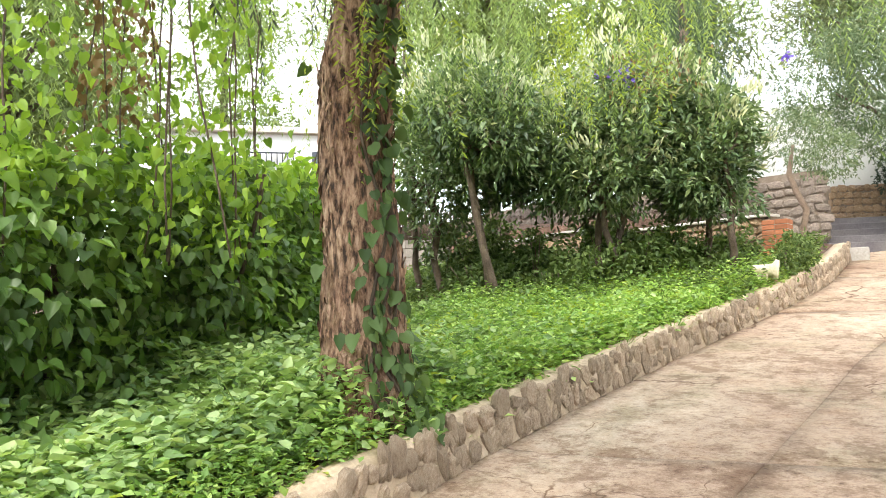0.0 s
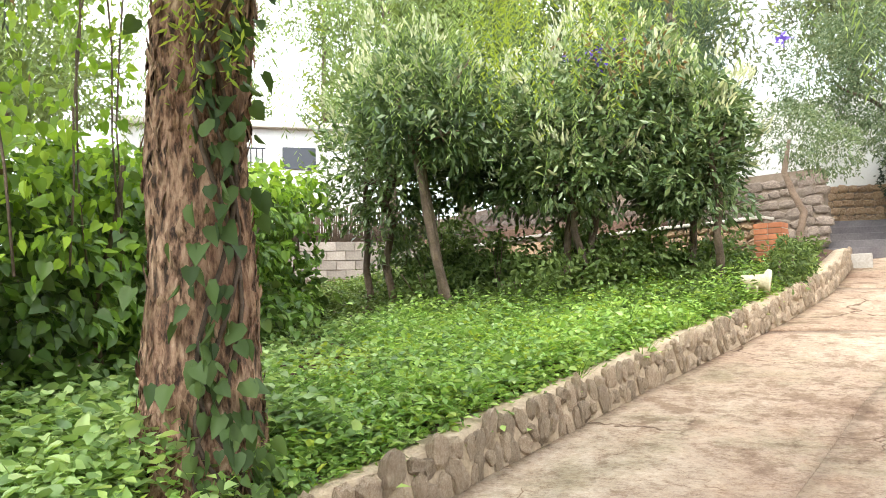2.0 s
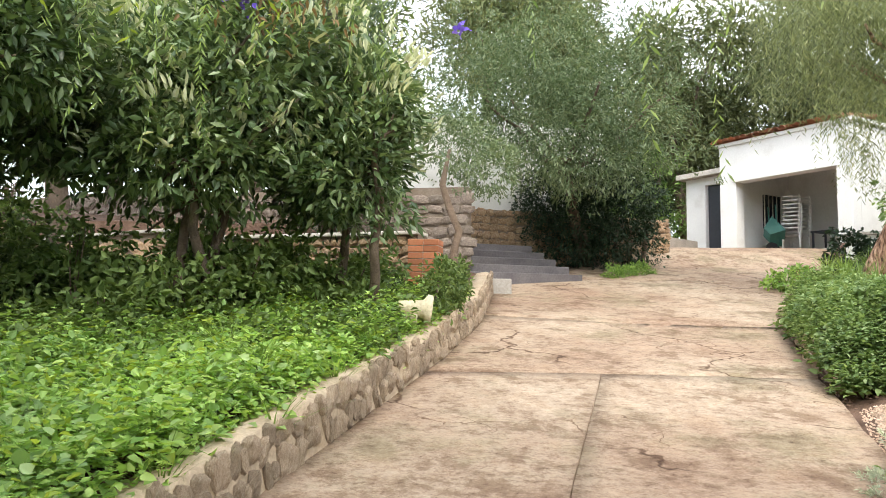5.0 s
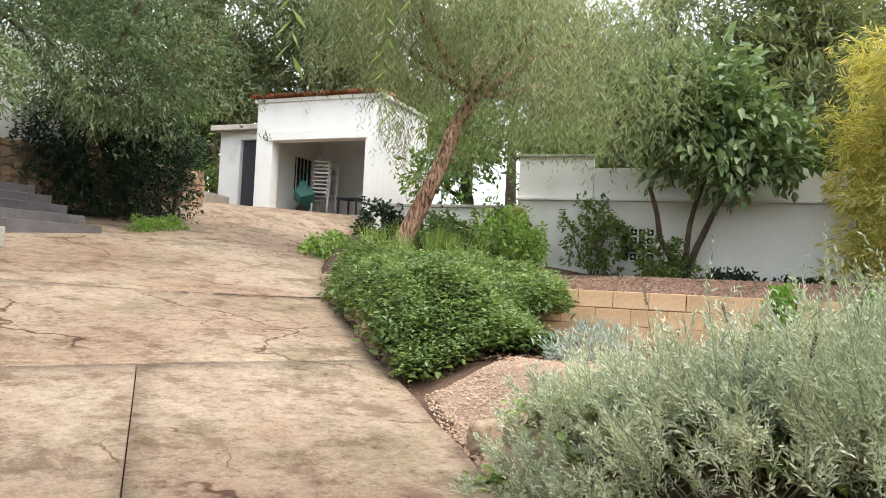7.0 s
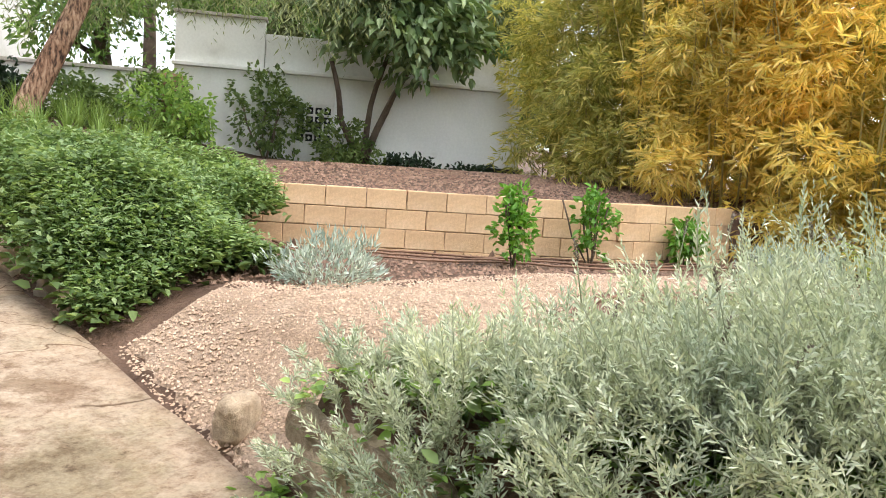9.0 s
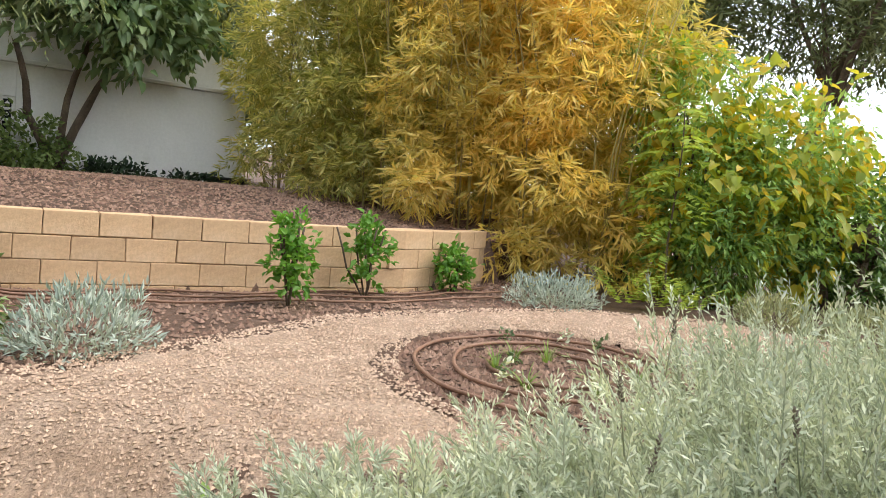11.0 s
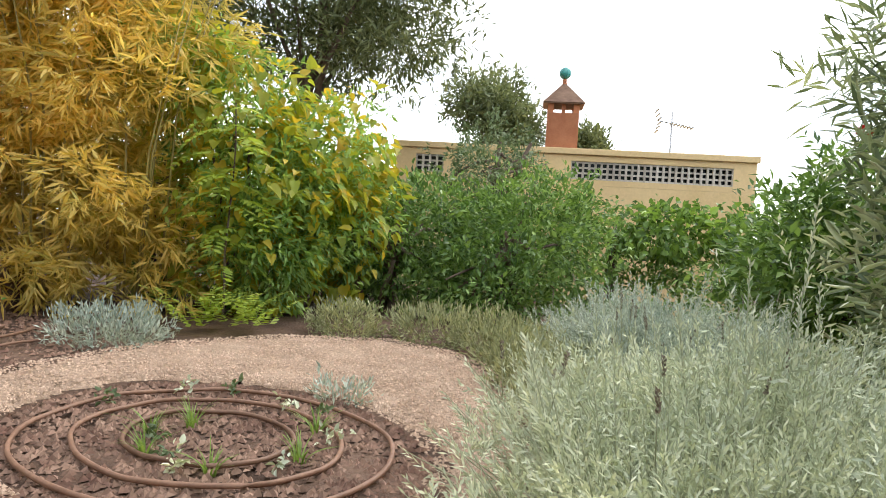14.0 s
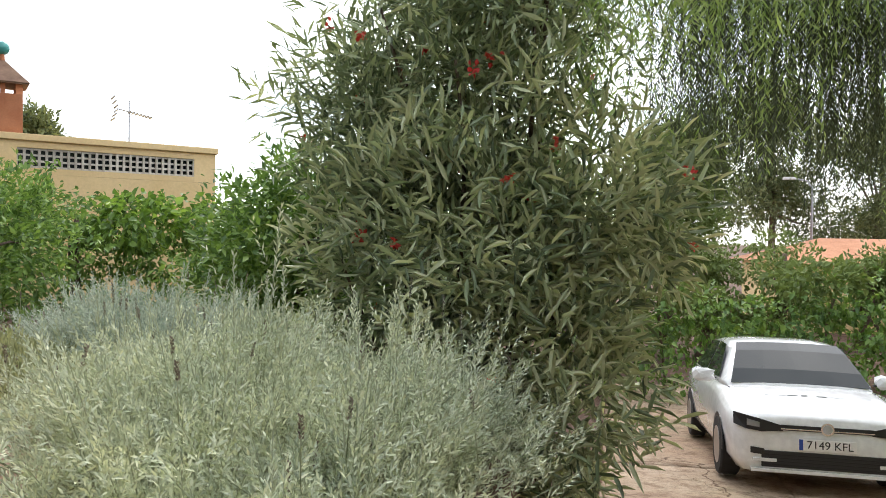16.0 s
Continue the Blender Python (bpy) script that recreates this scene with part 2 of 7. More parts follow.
surface("hose_brown", [(0.3, (0.20, 0.105, 0.065)), (0.7, (0.30, 0.17, 0.11))], 6, 30, 0.6, 0.2, 0.003)
surface("limestone", [(0.3, (0.46, 0.41, 0.28)), (0.7, (0.62, 0.57, 0.42))], 5, 40, 0.9, 0.6, 0.01)
surface("dark_inside", [(0.3, (0.20, 0.19, 0.18)), (0.7, (0.32, 0.30, 0.29))], 1, 20, 0.9, 0.3, 0.01)
plain("car_paint", (0.80, 0.81, 0.82), 0.22, coat=1.0)
plain("black_plastic", (0.018, 0.018, 0.02), 0.45)
plain("tyre_rubber", (0.02, 0.02, 0.021), 0.85)
plain("chrome", (0.78, 0.79, 0.80), 0.15, 1.0)
plain("rim_metal", (0.42, 0.43, 0.45), 0.3, 1.0)
plain("plate_white", (0.85, 0.85, 0.84), 0.4)
plain("plate_blue", (0.02, 0.07, 0.35), 0.4)
plain("lamp_grey", (0.30, 0.31, 0.33), 0.15, 0.3, 1.0)
plain("decal_grey", (0.45, 0.46, 0.48), 0.4)
plain("white_plastic", (0.75, 0.75, 0.73), 0.4)
plain("green_paint", (0.04, 0.16, 0.13), 0.5)
plain("dark_door", (0.035, 0.04, 0.05), 0.5)
plain("red_cloth", (0.12, 0.02, 0.03), 0.8)
plain("pot_black", (0.03, 0.03, 0.032), 0.6)
plain("antenna_metal", (0.45, 0.46, 0.47), 0.4, 0.8)
plain("teal_glaze", (0.06, 0.30, 0.28), 0.25)
plain("window_dark", (0.03, 0.035, 0.045), 0.15)

_g, _nt, _bs, _o = mat_nodes("car_glass")
_bs.inputs["Base Color"].default_value = (0.02, 0.025, 0.025, 1)
_bs.inputs["Roughness"].default_value = 0.03
_bs.inputs["Specular IOR Level"].default_value = 0.5

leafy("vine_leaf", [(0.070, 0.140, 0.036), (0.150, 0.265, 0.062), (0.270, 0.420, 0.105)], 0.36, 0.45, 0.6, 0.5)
# lit copy of the vine leaf: daylight painted in as a lime green
leafy("vine_lit", [(0.15, 0.27, 0.04), (0.27, 0.43, 0.06), (0.38, 0.54, 0.10)], 0.45, 0.5)
leafy("ivy_leaf", [(0.055, 0.095, 0.040), (0.09, 0.15, 0.055), (0.15, 0.23, 0.08)], 0.5, 0.3, spec=0.2)
leafy("weed_leaf", [(0.160, 0.290, 0.080), (0.285, 0.455, 0.125), (0.450, 0.610, 0.205)], 0.45, 0.4, 0.8, 0.4)
leafy("mound_leaf", [(0.120, 0.200, 0.080), (0.210, 0.310, 0.130), (0.350, 0.450, 0.230)], 0.5, 0.4, 1.2, 0.3)
# leaf green darkened for shade under and inside plants; also plain dark shrubs
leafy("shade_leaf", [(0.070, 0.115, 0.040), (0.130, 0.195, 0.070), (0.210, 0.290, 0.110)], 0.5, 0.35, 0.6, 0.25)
leafy("grass_leaf", [(0.140, 0.230, 0.050), (0.260, 0.380, 0.110)], 0.5, 0.4)
leafy("citrus_leaf", [(0.070, 0.120, 0.055), (0.130, 0.200, 0.085), (0.260, 0.340, 0.170)], 0.33, 0.25, spec=0.5)
leafy("olive_leaf", [(0.080, 0.125, 0.062), (0.135, 0.190, 0.105), (0.240, 0.300, 0.195)], 0.5, 0.3)
leafy("pepper_leaf", [(0.150, 0.235, 0.090), (0.250, 0.360, 0.140), (0.380, 0.500, 0.220)], 0.5, 0.5)
leafy("pepper_pale", [(0.130, 0.160, 0.095), (0.240, 0.285, 0.170), (0.400, 0.440, 0.270)], 0.5, 0.5)
# pepper foliage in shade: the darkness is put into the leaf colour
leafy("pepper_shaded", [(0.055, 0.070, 0.045), (0.10, 0.125, 0.08)], 0.5, 0.25)
leafy("oleander_pale", [(0.44, 0.48, 0.34), (0.68, 0.71, 0.55)], 0.4, 0.3)
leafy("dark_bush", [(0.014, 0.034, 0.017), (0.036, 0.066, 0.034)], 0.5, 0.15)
leafy("cypress_leaf", [(0.050, 0.085, 0.050), (0.100, 0.150, 0.090)], 0.6, 0.2)
leafy("pine_leaf", [(0.085, 0.105, 0.055), (0.150, 0.185, 0.095), (0.240, 0.275, 0.140)], 0.6, 0.3)
leafy("far_leaf", [(0.120, 0.170, 0.060), (0.220, 0.290, 0.110)], 0.6, 0.3)
leafy("fig_leaf", [(0.100, 0.165, 0.075), (0.190, 0.275, 0.130), (0.330, 0.420, 0.240)], 0.35, 0.3)
leafy("lavender_leaf", [(0.370, 0.420, 0.340), (0.570, 0.620, 0.520), (0.760, 0.795, 0.690)], 0.7, 0.2, 2.2)
leafy("lavender_grey", [(0.28, 0.35, 0.33), (0.42, 0.49, 0.46), (0.60, 0.66, 0.63)], 0.7, 0.14, 2.2)
leafy("creeper_leaf", [(0.14, 0.24, 0.10), (0.29, 0.43, 0.17), (0.50, 0.64, 0.32)], 0.38, 0.4, 0.8, 0.4)
leafy("border_leaf", [(0.20, 0.22, 0.13), (0.32, 0.34, 0.21), (0.46, 0.48, 0.31)], 0.7, 0.25, 2.2)
leafy("lavender_dark", [(0.300, 0.340, 0.260), (0.420, 0.450, 0.370)], 0.7, 0.3)
leafy("dry_flower", [(0.120, 0.095, 0.095), (0.300, 0.260, 0.240)], 0.8, 0.2)
leafy("bamboo_gold", [(0.54, 0.42, 0.11), (0.74, 0.57, 0.18), (0.86, 0.70, 0.28), (0.54, 0.49, 0.15)], 0.5, 0.5, 0.9)
leafy("bamboo_olive", [(0.27, 0.30, 0.085), (0.46, 0.45, 0.15), (0.76, 0.66, 0.27)], 0.5, 0.5, 0.9)
leafy("yellow_leaf", [(0.286, 0.374, 0.055), (0.462, 0.462, 0.066), (0.660, 0.462, 0.055)], 0.45, 0.5)
leafy("lime_leaf", [(0.260, 0.360, 0.060), (0.420, 0.520, 0.100)], 0.45, 0.5)
leafy("hedge_leaf", [(0.065, 0.135, 0.040), (0.145, 0.255, 0.070), (0.270, 0.410, 0.125)], 0.4, 0.35)
leafy("oleander_leaf", [(0.110, 0.155, 0.100), (0.300, 0.370, 0.245), (0.580, 0.640, 0.470)], 0.32, 0.3, spec=0.5)
leafy("flower_pink", [(0.55, 0.04, 0.05), (0.7, 0.12, 0.12)], 0.6, 0.4)
leafy("flower_violet", [(0.12, 0.07, 0.55), (0.2, 0.14, 0.7)], 0.6, 0.4)
leafy("dry_leaf", [(0.14, 0.09, 0.045), (0.28, 0.19, 0.10)], 0.7, 0.3)
leafy("shrub_leaf", [(0.096, 0.240, 0.036), (0.192, 0.396, 0.072)], 0.4, 0.4)

# ---- geometry helpers ----
RNG = np.random.default_rng(7)


def mesh_from(name, verts, faces, material, smooth=False):
    me = bpy.data.meshes.new(name)
    me.from_pydata([tuple(v) for v in verts], [], [tuple(f) for f in faces])
    me.materials.append(MATS[material])
    if smooth:
        me.polygons.foreach_set("use_smooth", [True] * len(me.polygons))
    me.update()
    return me


def part(name, bm, material, parent=None, label="", smooth=False):
    me = bpy.data.meshes.new(name)
    bm.to_mesh(me)
    bm.free()
    me.materials.append(MATS[material])
    if smooth:
        me.polygons.foreach_set("use_smooth", [True] * len(me.polygons))
    ob = new(name, me)
    ob.parent = parent
    if label:
        ob["label"] = label
    return ob


def put(name, me, parent=None, m=None, label=""):
    ob = new(name, me)
    ob.parent = parent
    if m is not None:
        ob.matrix_basis = m
    if label:
        ob["label"] = label
    if name in ("stem_mass", "spike_mass", "fronds", "blossom_mass", "young_shoots", "bark_plates"):
        ob["kind"] = "stuff"
    return ob


def empty(name, m, label, category, group="", kind=""):
    ob = new(name)
    ob.matrix_basis = m
    return tagged(ob, label, category, group, kind)


def box_bm(x0, x1, y0, y1, z0, z1, bevel=0.0, bm=None):
    own = bm is None
    bm = bm or bmesh.new()
    r = bmesh.ops.create_cube(bm, size=1.0)
    for v in r["verts"]:
        v.co = Vector(((x0 + x1) / 2 + v.co.x * (x1 - x0), (y0 + y1) / 2 + v.co.y * (y1 - y0), (z0 + z1) / 2 + v.co.z * (z1 - z0)))
    if bevel:
        es = list({e for v in r["verts"] for e in v.link_edges})
        bmesh.ops.bevel(bm, geom=es, offset=bevel, segments=2, affect="EDGES", profile=0.6)
    return bm


def rough_up(bm, amount, scale, seed=0):
    for v in bm.verts:
        v.co += Vector(noise.noise_vector(v.co * scale + Vector((seed, seed * 2.1, 0)))) * amount


def tube_data(path, radii, sides=8, wobble=0.0, cap=True):
    """Vertices and faces of a tapered tube along a path."""
    path = [Vector(p) for p in path]
    vs, fs = [], []
    for i, p in enumerate(path):
        d = (path[min(i + 1, len(path) - 1)] - path[max(i - 1, 0)]).normalized()
        a = d.cross(Vector((0.31, 0.95, 0.07))).normalized()
        b = d.cross(a)
        for k in range(sides):
            th = 2 * math.pi * k / sides
            r = radii[i] * (1 + wobble * noise.noise(p * 3 + Vector((math.cos(th), math.sin(th), 0)) * 1.7))
            vs.append(p + (a * math.cos(th) + b * math.sin(th)) * r)
    n = len(path)
    for i in range(n - 1):
        for k in range(sides):
            k2 = (k + 1) % sides
            fs.append((i * sides + k, i * sides + k2, (i + 1) * sides + k2, (i + 1) * sides + k))
    if cap:
        fs.append(tuple(range(sides))[::-1])
        fs.append(tuple((n - 1) * sides + k for k in range(sides)))
    return vs, fs


def tubes_mesh(name, runs, material, sides=6, wobble=0.0):
    V, F = [], []
    for path, radii in runs:
        v, f = tube_data(path, radii, sides, wobble)
        o = len(V)
        V += v
        F += [tuple(i + o for i in q) for q in f]
    return mesh_from(name, V, F, material, True)


def bend(p, q, n, sway, seed):
    """A wandering path from p to q."""
    p, q = Vector(p), Vector(q)
    out = []
    for i in range(n):
        s = i / (n - 1)
        w = noise.noise_vector(Vector((seed * 3.7, s * 2.5, seed))) * sway * math.sin(math.pi * min(1, s * 1.0)) 
        out.append(p.lerp(q, s) + w)
    return out


# ---- the lie of the land ----
LEFT = [(-30, -2.6), (-6, -2.6), (0, -2.3), (2.4, -2.22), (4, -2.13), (5.1, -2.0), (7.1, -1.66), (10.0, -1.02), (12, -0.68), (14.6, -0.5), (15.2, -0.5), (18, 1.2), (24, 3.5), (60, 4)]
RIGHT = [(-30, 1.2), (-6, 1.1), (0, 1.0), (3, 1.0), (5, 1.15), (6.2, 1.3), (7.1, 1.48), (7.9, 1.68), (8.7, 1.9), (9.4, 2.08), (11.7, 2.7), (14.4, 3.75), (16.5, 5.0), (19, 6.6), (24, 9), (60, 12)]
WALL = [(4.25, 10.35), (4.9, 9.42), (5.67, 8.31), (6.35, 7.45), (7.0, 6.95), (7.6, 6.75)]
GARDEN_Z = 1.25


def lx(y):
    return float(np.interp(y, [a for a, _ in LEFT], [b for _, b in LEFT]))


def rx_(y):
    return float(np.interp(y, [a for a, _ in RIGHT], [b for _, b in RIGHT]))


def slope(x, y):
    yy = max(min(y, 24.0), -14.0)
    xx = max(min(x, 9.0), -6.0)
    z = -0.0132 * xx + 0.1054 * yy + 0.00226 * yy * yy
    t = max(0.0, min(1.0, (2.8 - y) / 2.8))
    z -= 0.27 * t * t * (3 - 2 * t)
    if y > 18.5:
        k = min(1, (y - 18.5) / 2.0)
        z = z * (1 - k) + 3.24 * k
    return z


def wall_dist(x, y):
    """Distance past the block wall's line, towards the upper terrace."""
    best, side = 1e9, -1
    for (x0, y0), (x1, y1) in zip(WALL[:-1], WALL[1:]):
        dx, dy = x1 - x0, y1 - y0
        s = max(0, min(1, ((x - x0) * dx + (y - y0) * dy) / (dx * dx + dy * dy)))
        d = math.hypot(x - x0 - s * dx, y - y0 - s * dy)
        if d < best:
            best, side = d, 1 if dx * (y - y0) - dy * (x - x0) > 0 else -1
    return best * side


def smooth_step(a, b, x):
    t = max(0, min(1, (x - a) / (b - a)))
    return t * t * (3 - 2 * t)


def land(x, y):
    l, r, s = lx(y), rx_(y), slope(x, y)
    if x < l + 0.05:
        k = smooth_step(0.05, -0.3, x - l)
        return s - 0.06 + k * 0.33 if y < 14.8 else s - 0.06 + k * 1.0 * smooth_step(0, -3.5, x - l)
    if x <= r:
        return s - 0.06
    k = smooth_step(0.0, 0.22, x - r)
    low = GARDEN_Z + min(0, (y - 3.5) * 0.06) if y < 8.8 else GARDEN_Z
    low = max(low, 0.6)
    bed = s + 0.22
    kb = smooth_step(8.9, 9.9, y) * smooth_step(4.9, 4.2, x - 0.45 * (y - 10.5)) if y < 12 else smooth_step(11.9, 12, y)
    g = low * (1 - kb) + bed * kb
    if y > 6 or x > 6:
        d = wall_dist(x, y)
        if d > 0.15 and x + 0.2 * y > 5.6 and y > 6.2:
            g = max(g, 1.66 + min(0.32, d * 0.09))
    if y < 4.2:
        k = smooth_step(0.0, 1.6, x - r)
    if 7.3 < y < 9.15:
        k = smooth_step(0.0, 0.9, x - r)
    return (s - 0.06) * (1 - k) + g * k


def axis(lo, hi, step, far):
    core = list(np.arange(lo, hi + 1e-6, step))
    out_hi = [hi + 1.5 ** k for k in range(1, 17) if hi + 1.5 ** k < far] + [far]
    out_lo = [lo - 1.5 ** k for k in range(1, 17) if lo - 1.5 ** k > -far][::-1]
    return [-far] + out_lo + core + out_hi


GX, GY = axis(-9, 13, 0.14, 900), axis(-7, 24, 0.14, 900)
gv = [(x, y, land(max(-12, min(14, x)), max(-9, min(25, y))) + 0.02 * noise.noise(Vector((x * 2.3, y * 2.3, 0)))) for y in GY for x in GX]
nx = len(GX)
gf = [(j * nx + i, j * nx + i + 1, (j + 1) * nx + i + 1, (j + 1) * nx + i) for j in range(len(GY) - 1) for i in range(nx - 1)]
tagged(put("ground", mesh_from("ground", gv, gf, "soil", True)), "dark brown garden soil with leaf litter", "ground", kind="structure")

# driveway: separate cast slabs with open joints
driveway = empty("road", pose(0, 0, 0), "cracked and stained pale concrete driveway", "driveway", kind="structure")


def xj(y):
    return float(np.interp(y, [-14, 3.7, 6.9, 9.5, 12, 24], [-1.3, -0.70, -0.25, 0.32, 0.9, 5.2]))


def slab(ya, yb, fa, fb, n_across, seed):
    """A slab between two lines across and two along."""
    ny = max(3, int((yb(0) - ya(0)) / 0.22))
    V, F = [], []
    for j in range(ny + 1):
        for i in range(n_across + 1):
            u, w = i / n_across, j / ny
            y = ya(0) + (yb(0) - ya(0)) * w
            x = fa(y) + (fb(y) - fa(y)) * u
            y += ya(x) - ya(0) if w == 0 else (yb(x) - yb(0) if w == 1 else 0)
            V.append((x, y, slope(x, y) + 0.012 * noise.noise(Vector((x * 1.1, y * 1.1, seed))) + 0.004 * noise.noise(Vector((x * 6, y * 6, 0)))))
    w1 = n_across + 1
    F = [(j * w1 + i, j * w1 + i + 1, (j + 1) * w1 + i + 1, (j + 1) * w1 + i) for j in range(ny) for i in range(n_across)]
    rim = [i for i in range(w1)] + [j * w1 + n_across for j in range(1, ny + 1)] + [ny * w1 + i for i in range(n_across - 1, -1, -1)] + [j * w1 for j in range(ny - 1, 0, -1)]
    o = len(V)
    V += [(V[i][0], V[i][1], V[i][2] - 0.09) for i in rim]
    F += [(rim[k], o + k, o + (k + 1) % len(rim), rim[(k + 1) % len(rim)]) for k in range(len(rim))]
    put("slab", mesh_from("slab", V, F, "weathered_concrete", True), driveway)


cuts = [lambda x: -14.0, lambda x: -7.0, lambda x: -1.2 + 0.03 * x, lambda x: 4.35 + 0.12 * x, lambda x: 9.48 + 0.03 * x, lambda x: 12.3 - 0.22 * x, lambda x: 16.6 - 0.2 * x, lambda x: 22.3]
for n in range(len(cuts) - 1):
    a, b = (lambda x, c=cuts[n]: c(x) + 0.006), (lambda x, c=cuts[n + 1]: c(x) - 0.006)
    if n > 3:
        slab(a, b, lambda y: lx(y) + 0.0, lambda y: rx_(y) + 0.04 * noise.noise(Vector((0, y * 3, 5))), 20, n)
        continue
    slab(a, b, lambda y: lx(y) + 0.0, lambda y: xj(y) - 0.004, 10, n)
    slab(a, b, lambda y: xj(y) + 0.004, lambda y: rx_(y) + 0.03 * noise.noise(Vector((0, y * 3, 5))) , 10, n + 20)


# ---- stone edging along the planted bank ----
def stone_piece(seed, rx, ry, rz, sub=1):
    bm = bmesh.new()
    bmesh.ops.create_icosphere(bm, subdivisions=sub, radius=1.0)
    for v in bm.verts:
        c = v.co
        m = max(abs(c.x), abs(c.y), abs(c.z))
        c = c.lerp(c / m, 0.8)
        n = noise.noise_vector(c * 1.5 + Vector((seed * 5.1, seed, seed * 2.3))) * 0.34
        v.co = Vector(((c.x + n.x) * rx, (c.y + n.y) * ry, (c.z + n.z) * rz))
    me = bpy.data.meshes.new("stone")
    bm.to_mesh(me)
    bm.free()
    return me


def stone_meshes(material, n, seed=0):
    out = []
    for k in range(n):
        me = stone_piece(seed + k, 1, 1, 1, 2)
        me.materials.append(MATS[material])
        out.append(me)
    return out


edging = empty("stone_edging", pose(0, 0, 0), "low retaining edge of mortared tan field stones along the driveway", "stone edging", kind="structure")
ys = list(np.arange(-6, 14.7, 0.2))
V, F = [], []
for y in ys:
    x, g = lx(y), slope(lx(y), y)
    h = 0.29 + 0.02 * noise.noise(Vector((0, y * 2, 0)))
    for dx, dz in ((0.03, -0.08), (0.0, h * 0.5), (-0.03, h - 0.02), (-0.10, h), (-0.24, h - 0.02), (-0.26, -0.08)):
        V.append((x + dx + 0.012 * noise.noise(Vector((dx * 9, y * 5, dz * 5))), y, g + dz))
for j in range(len(ys) - 1):
    for i in range(5):
        F.append((j * 6 + i, j * 6 + i + 1, (j + 1) * 6 + i + 1, (j + 1) * 6 + i))
put("mortar_core", mesh_from("mortar_core", V, F, "edge_mortar", True), edging)
EDGE_STONES = stone_meshes("edge_stone", 8)
count = 0
y = 2.2
while y < 14.6 and count < 300:
    w = random.uniform(0.05, 0.13)
    for row in range(2):
        x = lx(y) + 0.005
        hz = random.uniform(0.045, 0.11)
        z = slope(x, y) + 0.07 + row * 0.14 + random.uniform(-0.04, 0.035)
        ang = math.degrees(math.atan2(lx(y + 0.1) - lx(y - 0.1), 0.2))
        m = pose(x - 0.018 * row, y + random.uniform(-0.03, 0.03), z, random.uniform(-38, 38), 0, -ang + random.uniform(-7, 7)) @ Matrix.Diagonal((0.03, w * random.uniform(0.42, 0.62), hz, 1))
        put("stone", random.choice(EDGE_STONES), edging, m)
        count += 1
    y += w * 1.02


# ---- walls of stone ----
def stone_wall(name, p, q, z0, z1, thick, material, size, label, cap=None, seed=1, limit=260):
    """A mortared rubble wall from p to q with stones on the face that looks to the walker."""
    p, q = Vector((*p, 0)), Vector((*q, 0))
    d = q - p
    ln = d.length
    root = empty(name, Matrix.Translation((p.x, p.y, 0)) @ Matrix.Rotation(math.atan2(d.y, d.x), 4, "Z"), label, "stone wall", kind="structure")
    bm = box_bm(0, ln, 0.03, thick, z0, z1)
    part("core", bm, "wall_mortar", root)
    sm = stone_meshes(material, 7, seed * 11)
    z, k = z0 + size * 0.5, 0
    r = random.Random(seed)
    while z < z1 - size * 0.2:
        x = r.uniform(0, size)
        while x < ln - size * 0.3 and k < limit:
            w = size * r.uniform(0.7, 1.7)
            h = size * r.uniform(0.75, 1.15)
            put("stone", r.choice(sm), root, pose(x + w / 2, 0.03, z + r.uniform(-0.1, 0.1) * size, 0, r.uniform(-15, 15), 0) @ Matrix.Diagonal((w * 0.50, 0.045, h * 0.5, 1)))
            x += w * 1.0
            k += 1
        z += size * 0.98
    if cap:
        bm = box_bm(-0.02, ln + 0.02, -0.05, thick + 0.03, z1, z1 + cap, 0.012)
        part("coping", bm, "coping", root)
    return root


# garden wall with pale coping, behind the small trees
stone_wall("wall_garden", (-4.6, 13.05), (-1.45, 12.1), 1.9, 2.62, 0.3, "wall_stone", 0.12, "rubble wall of orange-brown stones with a pale coping", 0.045, 2, 230)
stone_wall("wall_lower", (-8.6, 15.2), (-4.6, 13.05), 1.9, 2.75, 0.3, "wall_stone", 0.2, "rubble wall with a pale coping under the trees", 0.05, 3, 90)
stone_wall("wall_terrace", (-6.3, 16.2), (-0.9, 15.3), 2.4, 3.75, 0.35, "grey_stone", 0.18, "grey-brown rubble terrace wall below the house", None, 4, 280)
stone_wall("wall_terrace_end", (-11.5, 18.6), (-6.3, 16.25), 2.3, 3.9, 0.35, "grey_stone", 0.26, "grey-brown rubble terrace wall behind the trees", None, 6, 150)
stone_wall("wall_house_base", (-1.0, 17.6), (3.4, 19.4), 2.7, 3.72, 0.35, "wall_stone", 0.15, "tan rubble wall at the head of the steps", None, 5, 260)


def solid(name, x0, x1, y0, y1, z0, z1, material, label, category, bevel=0.01, kind="structure", m=None):
    ob = part(name, box_bm(x0, x1, y0, y1, z0, z1, bevel), material, None, "")
    if m is not None:
        ob.matrix_basis = m
    return tagged(ob, label, category, kind=kind)


HOUSE_M = pose(-1.0, 17.95, 0, 0, 0, 22)
solid("wall_house", -3.4, 3.2, 0.0, 0.3, 3.0, 5.6, "whitewash", "white rendered house wall above the rubble base", "wall", m=HOUSE_M)

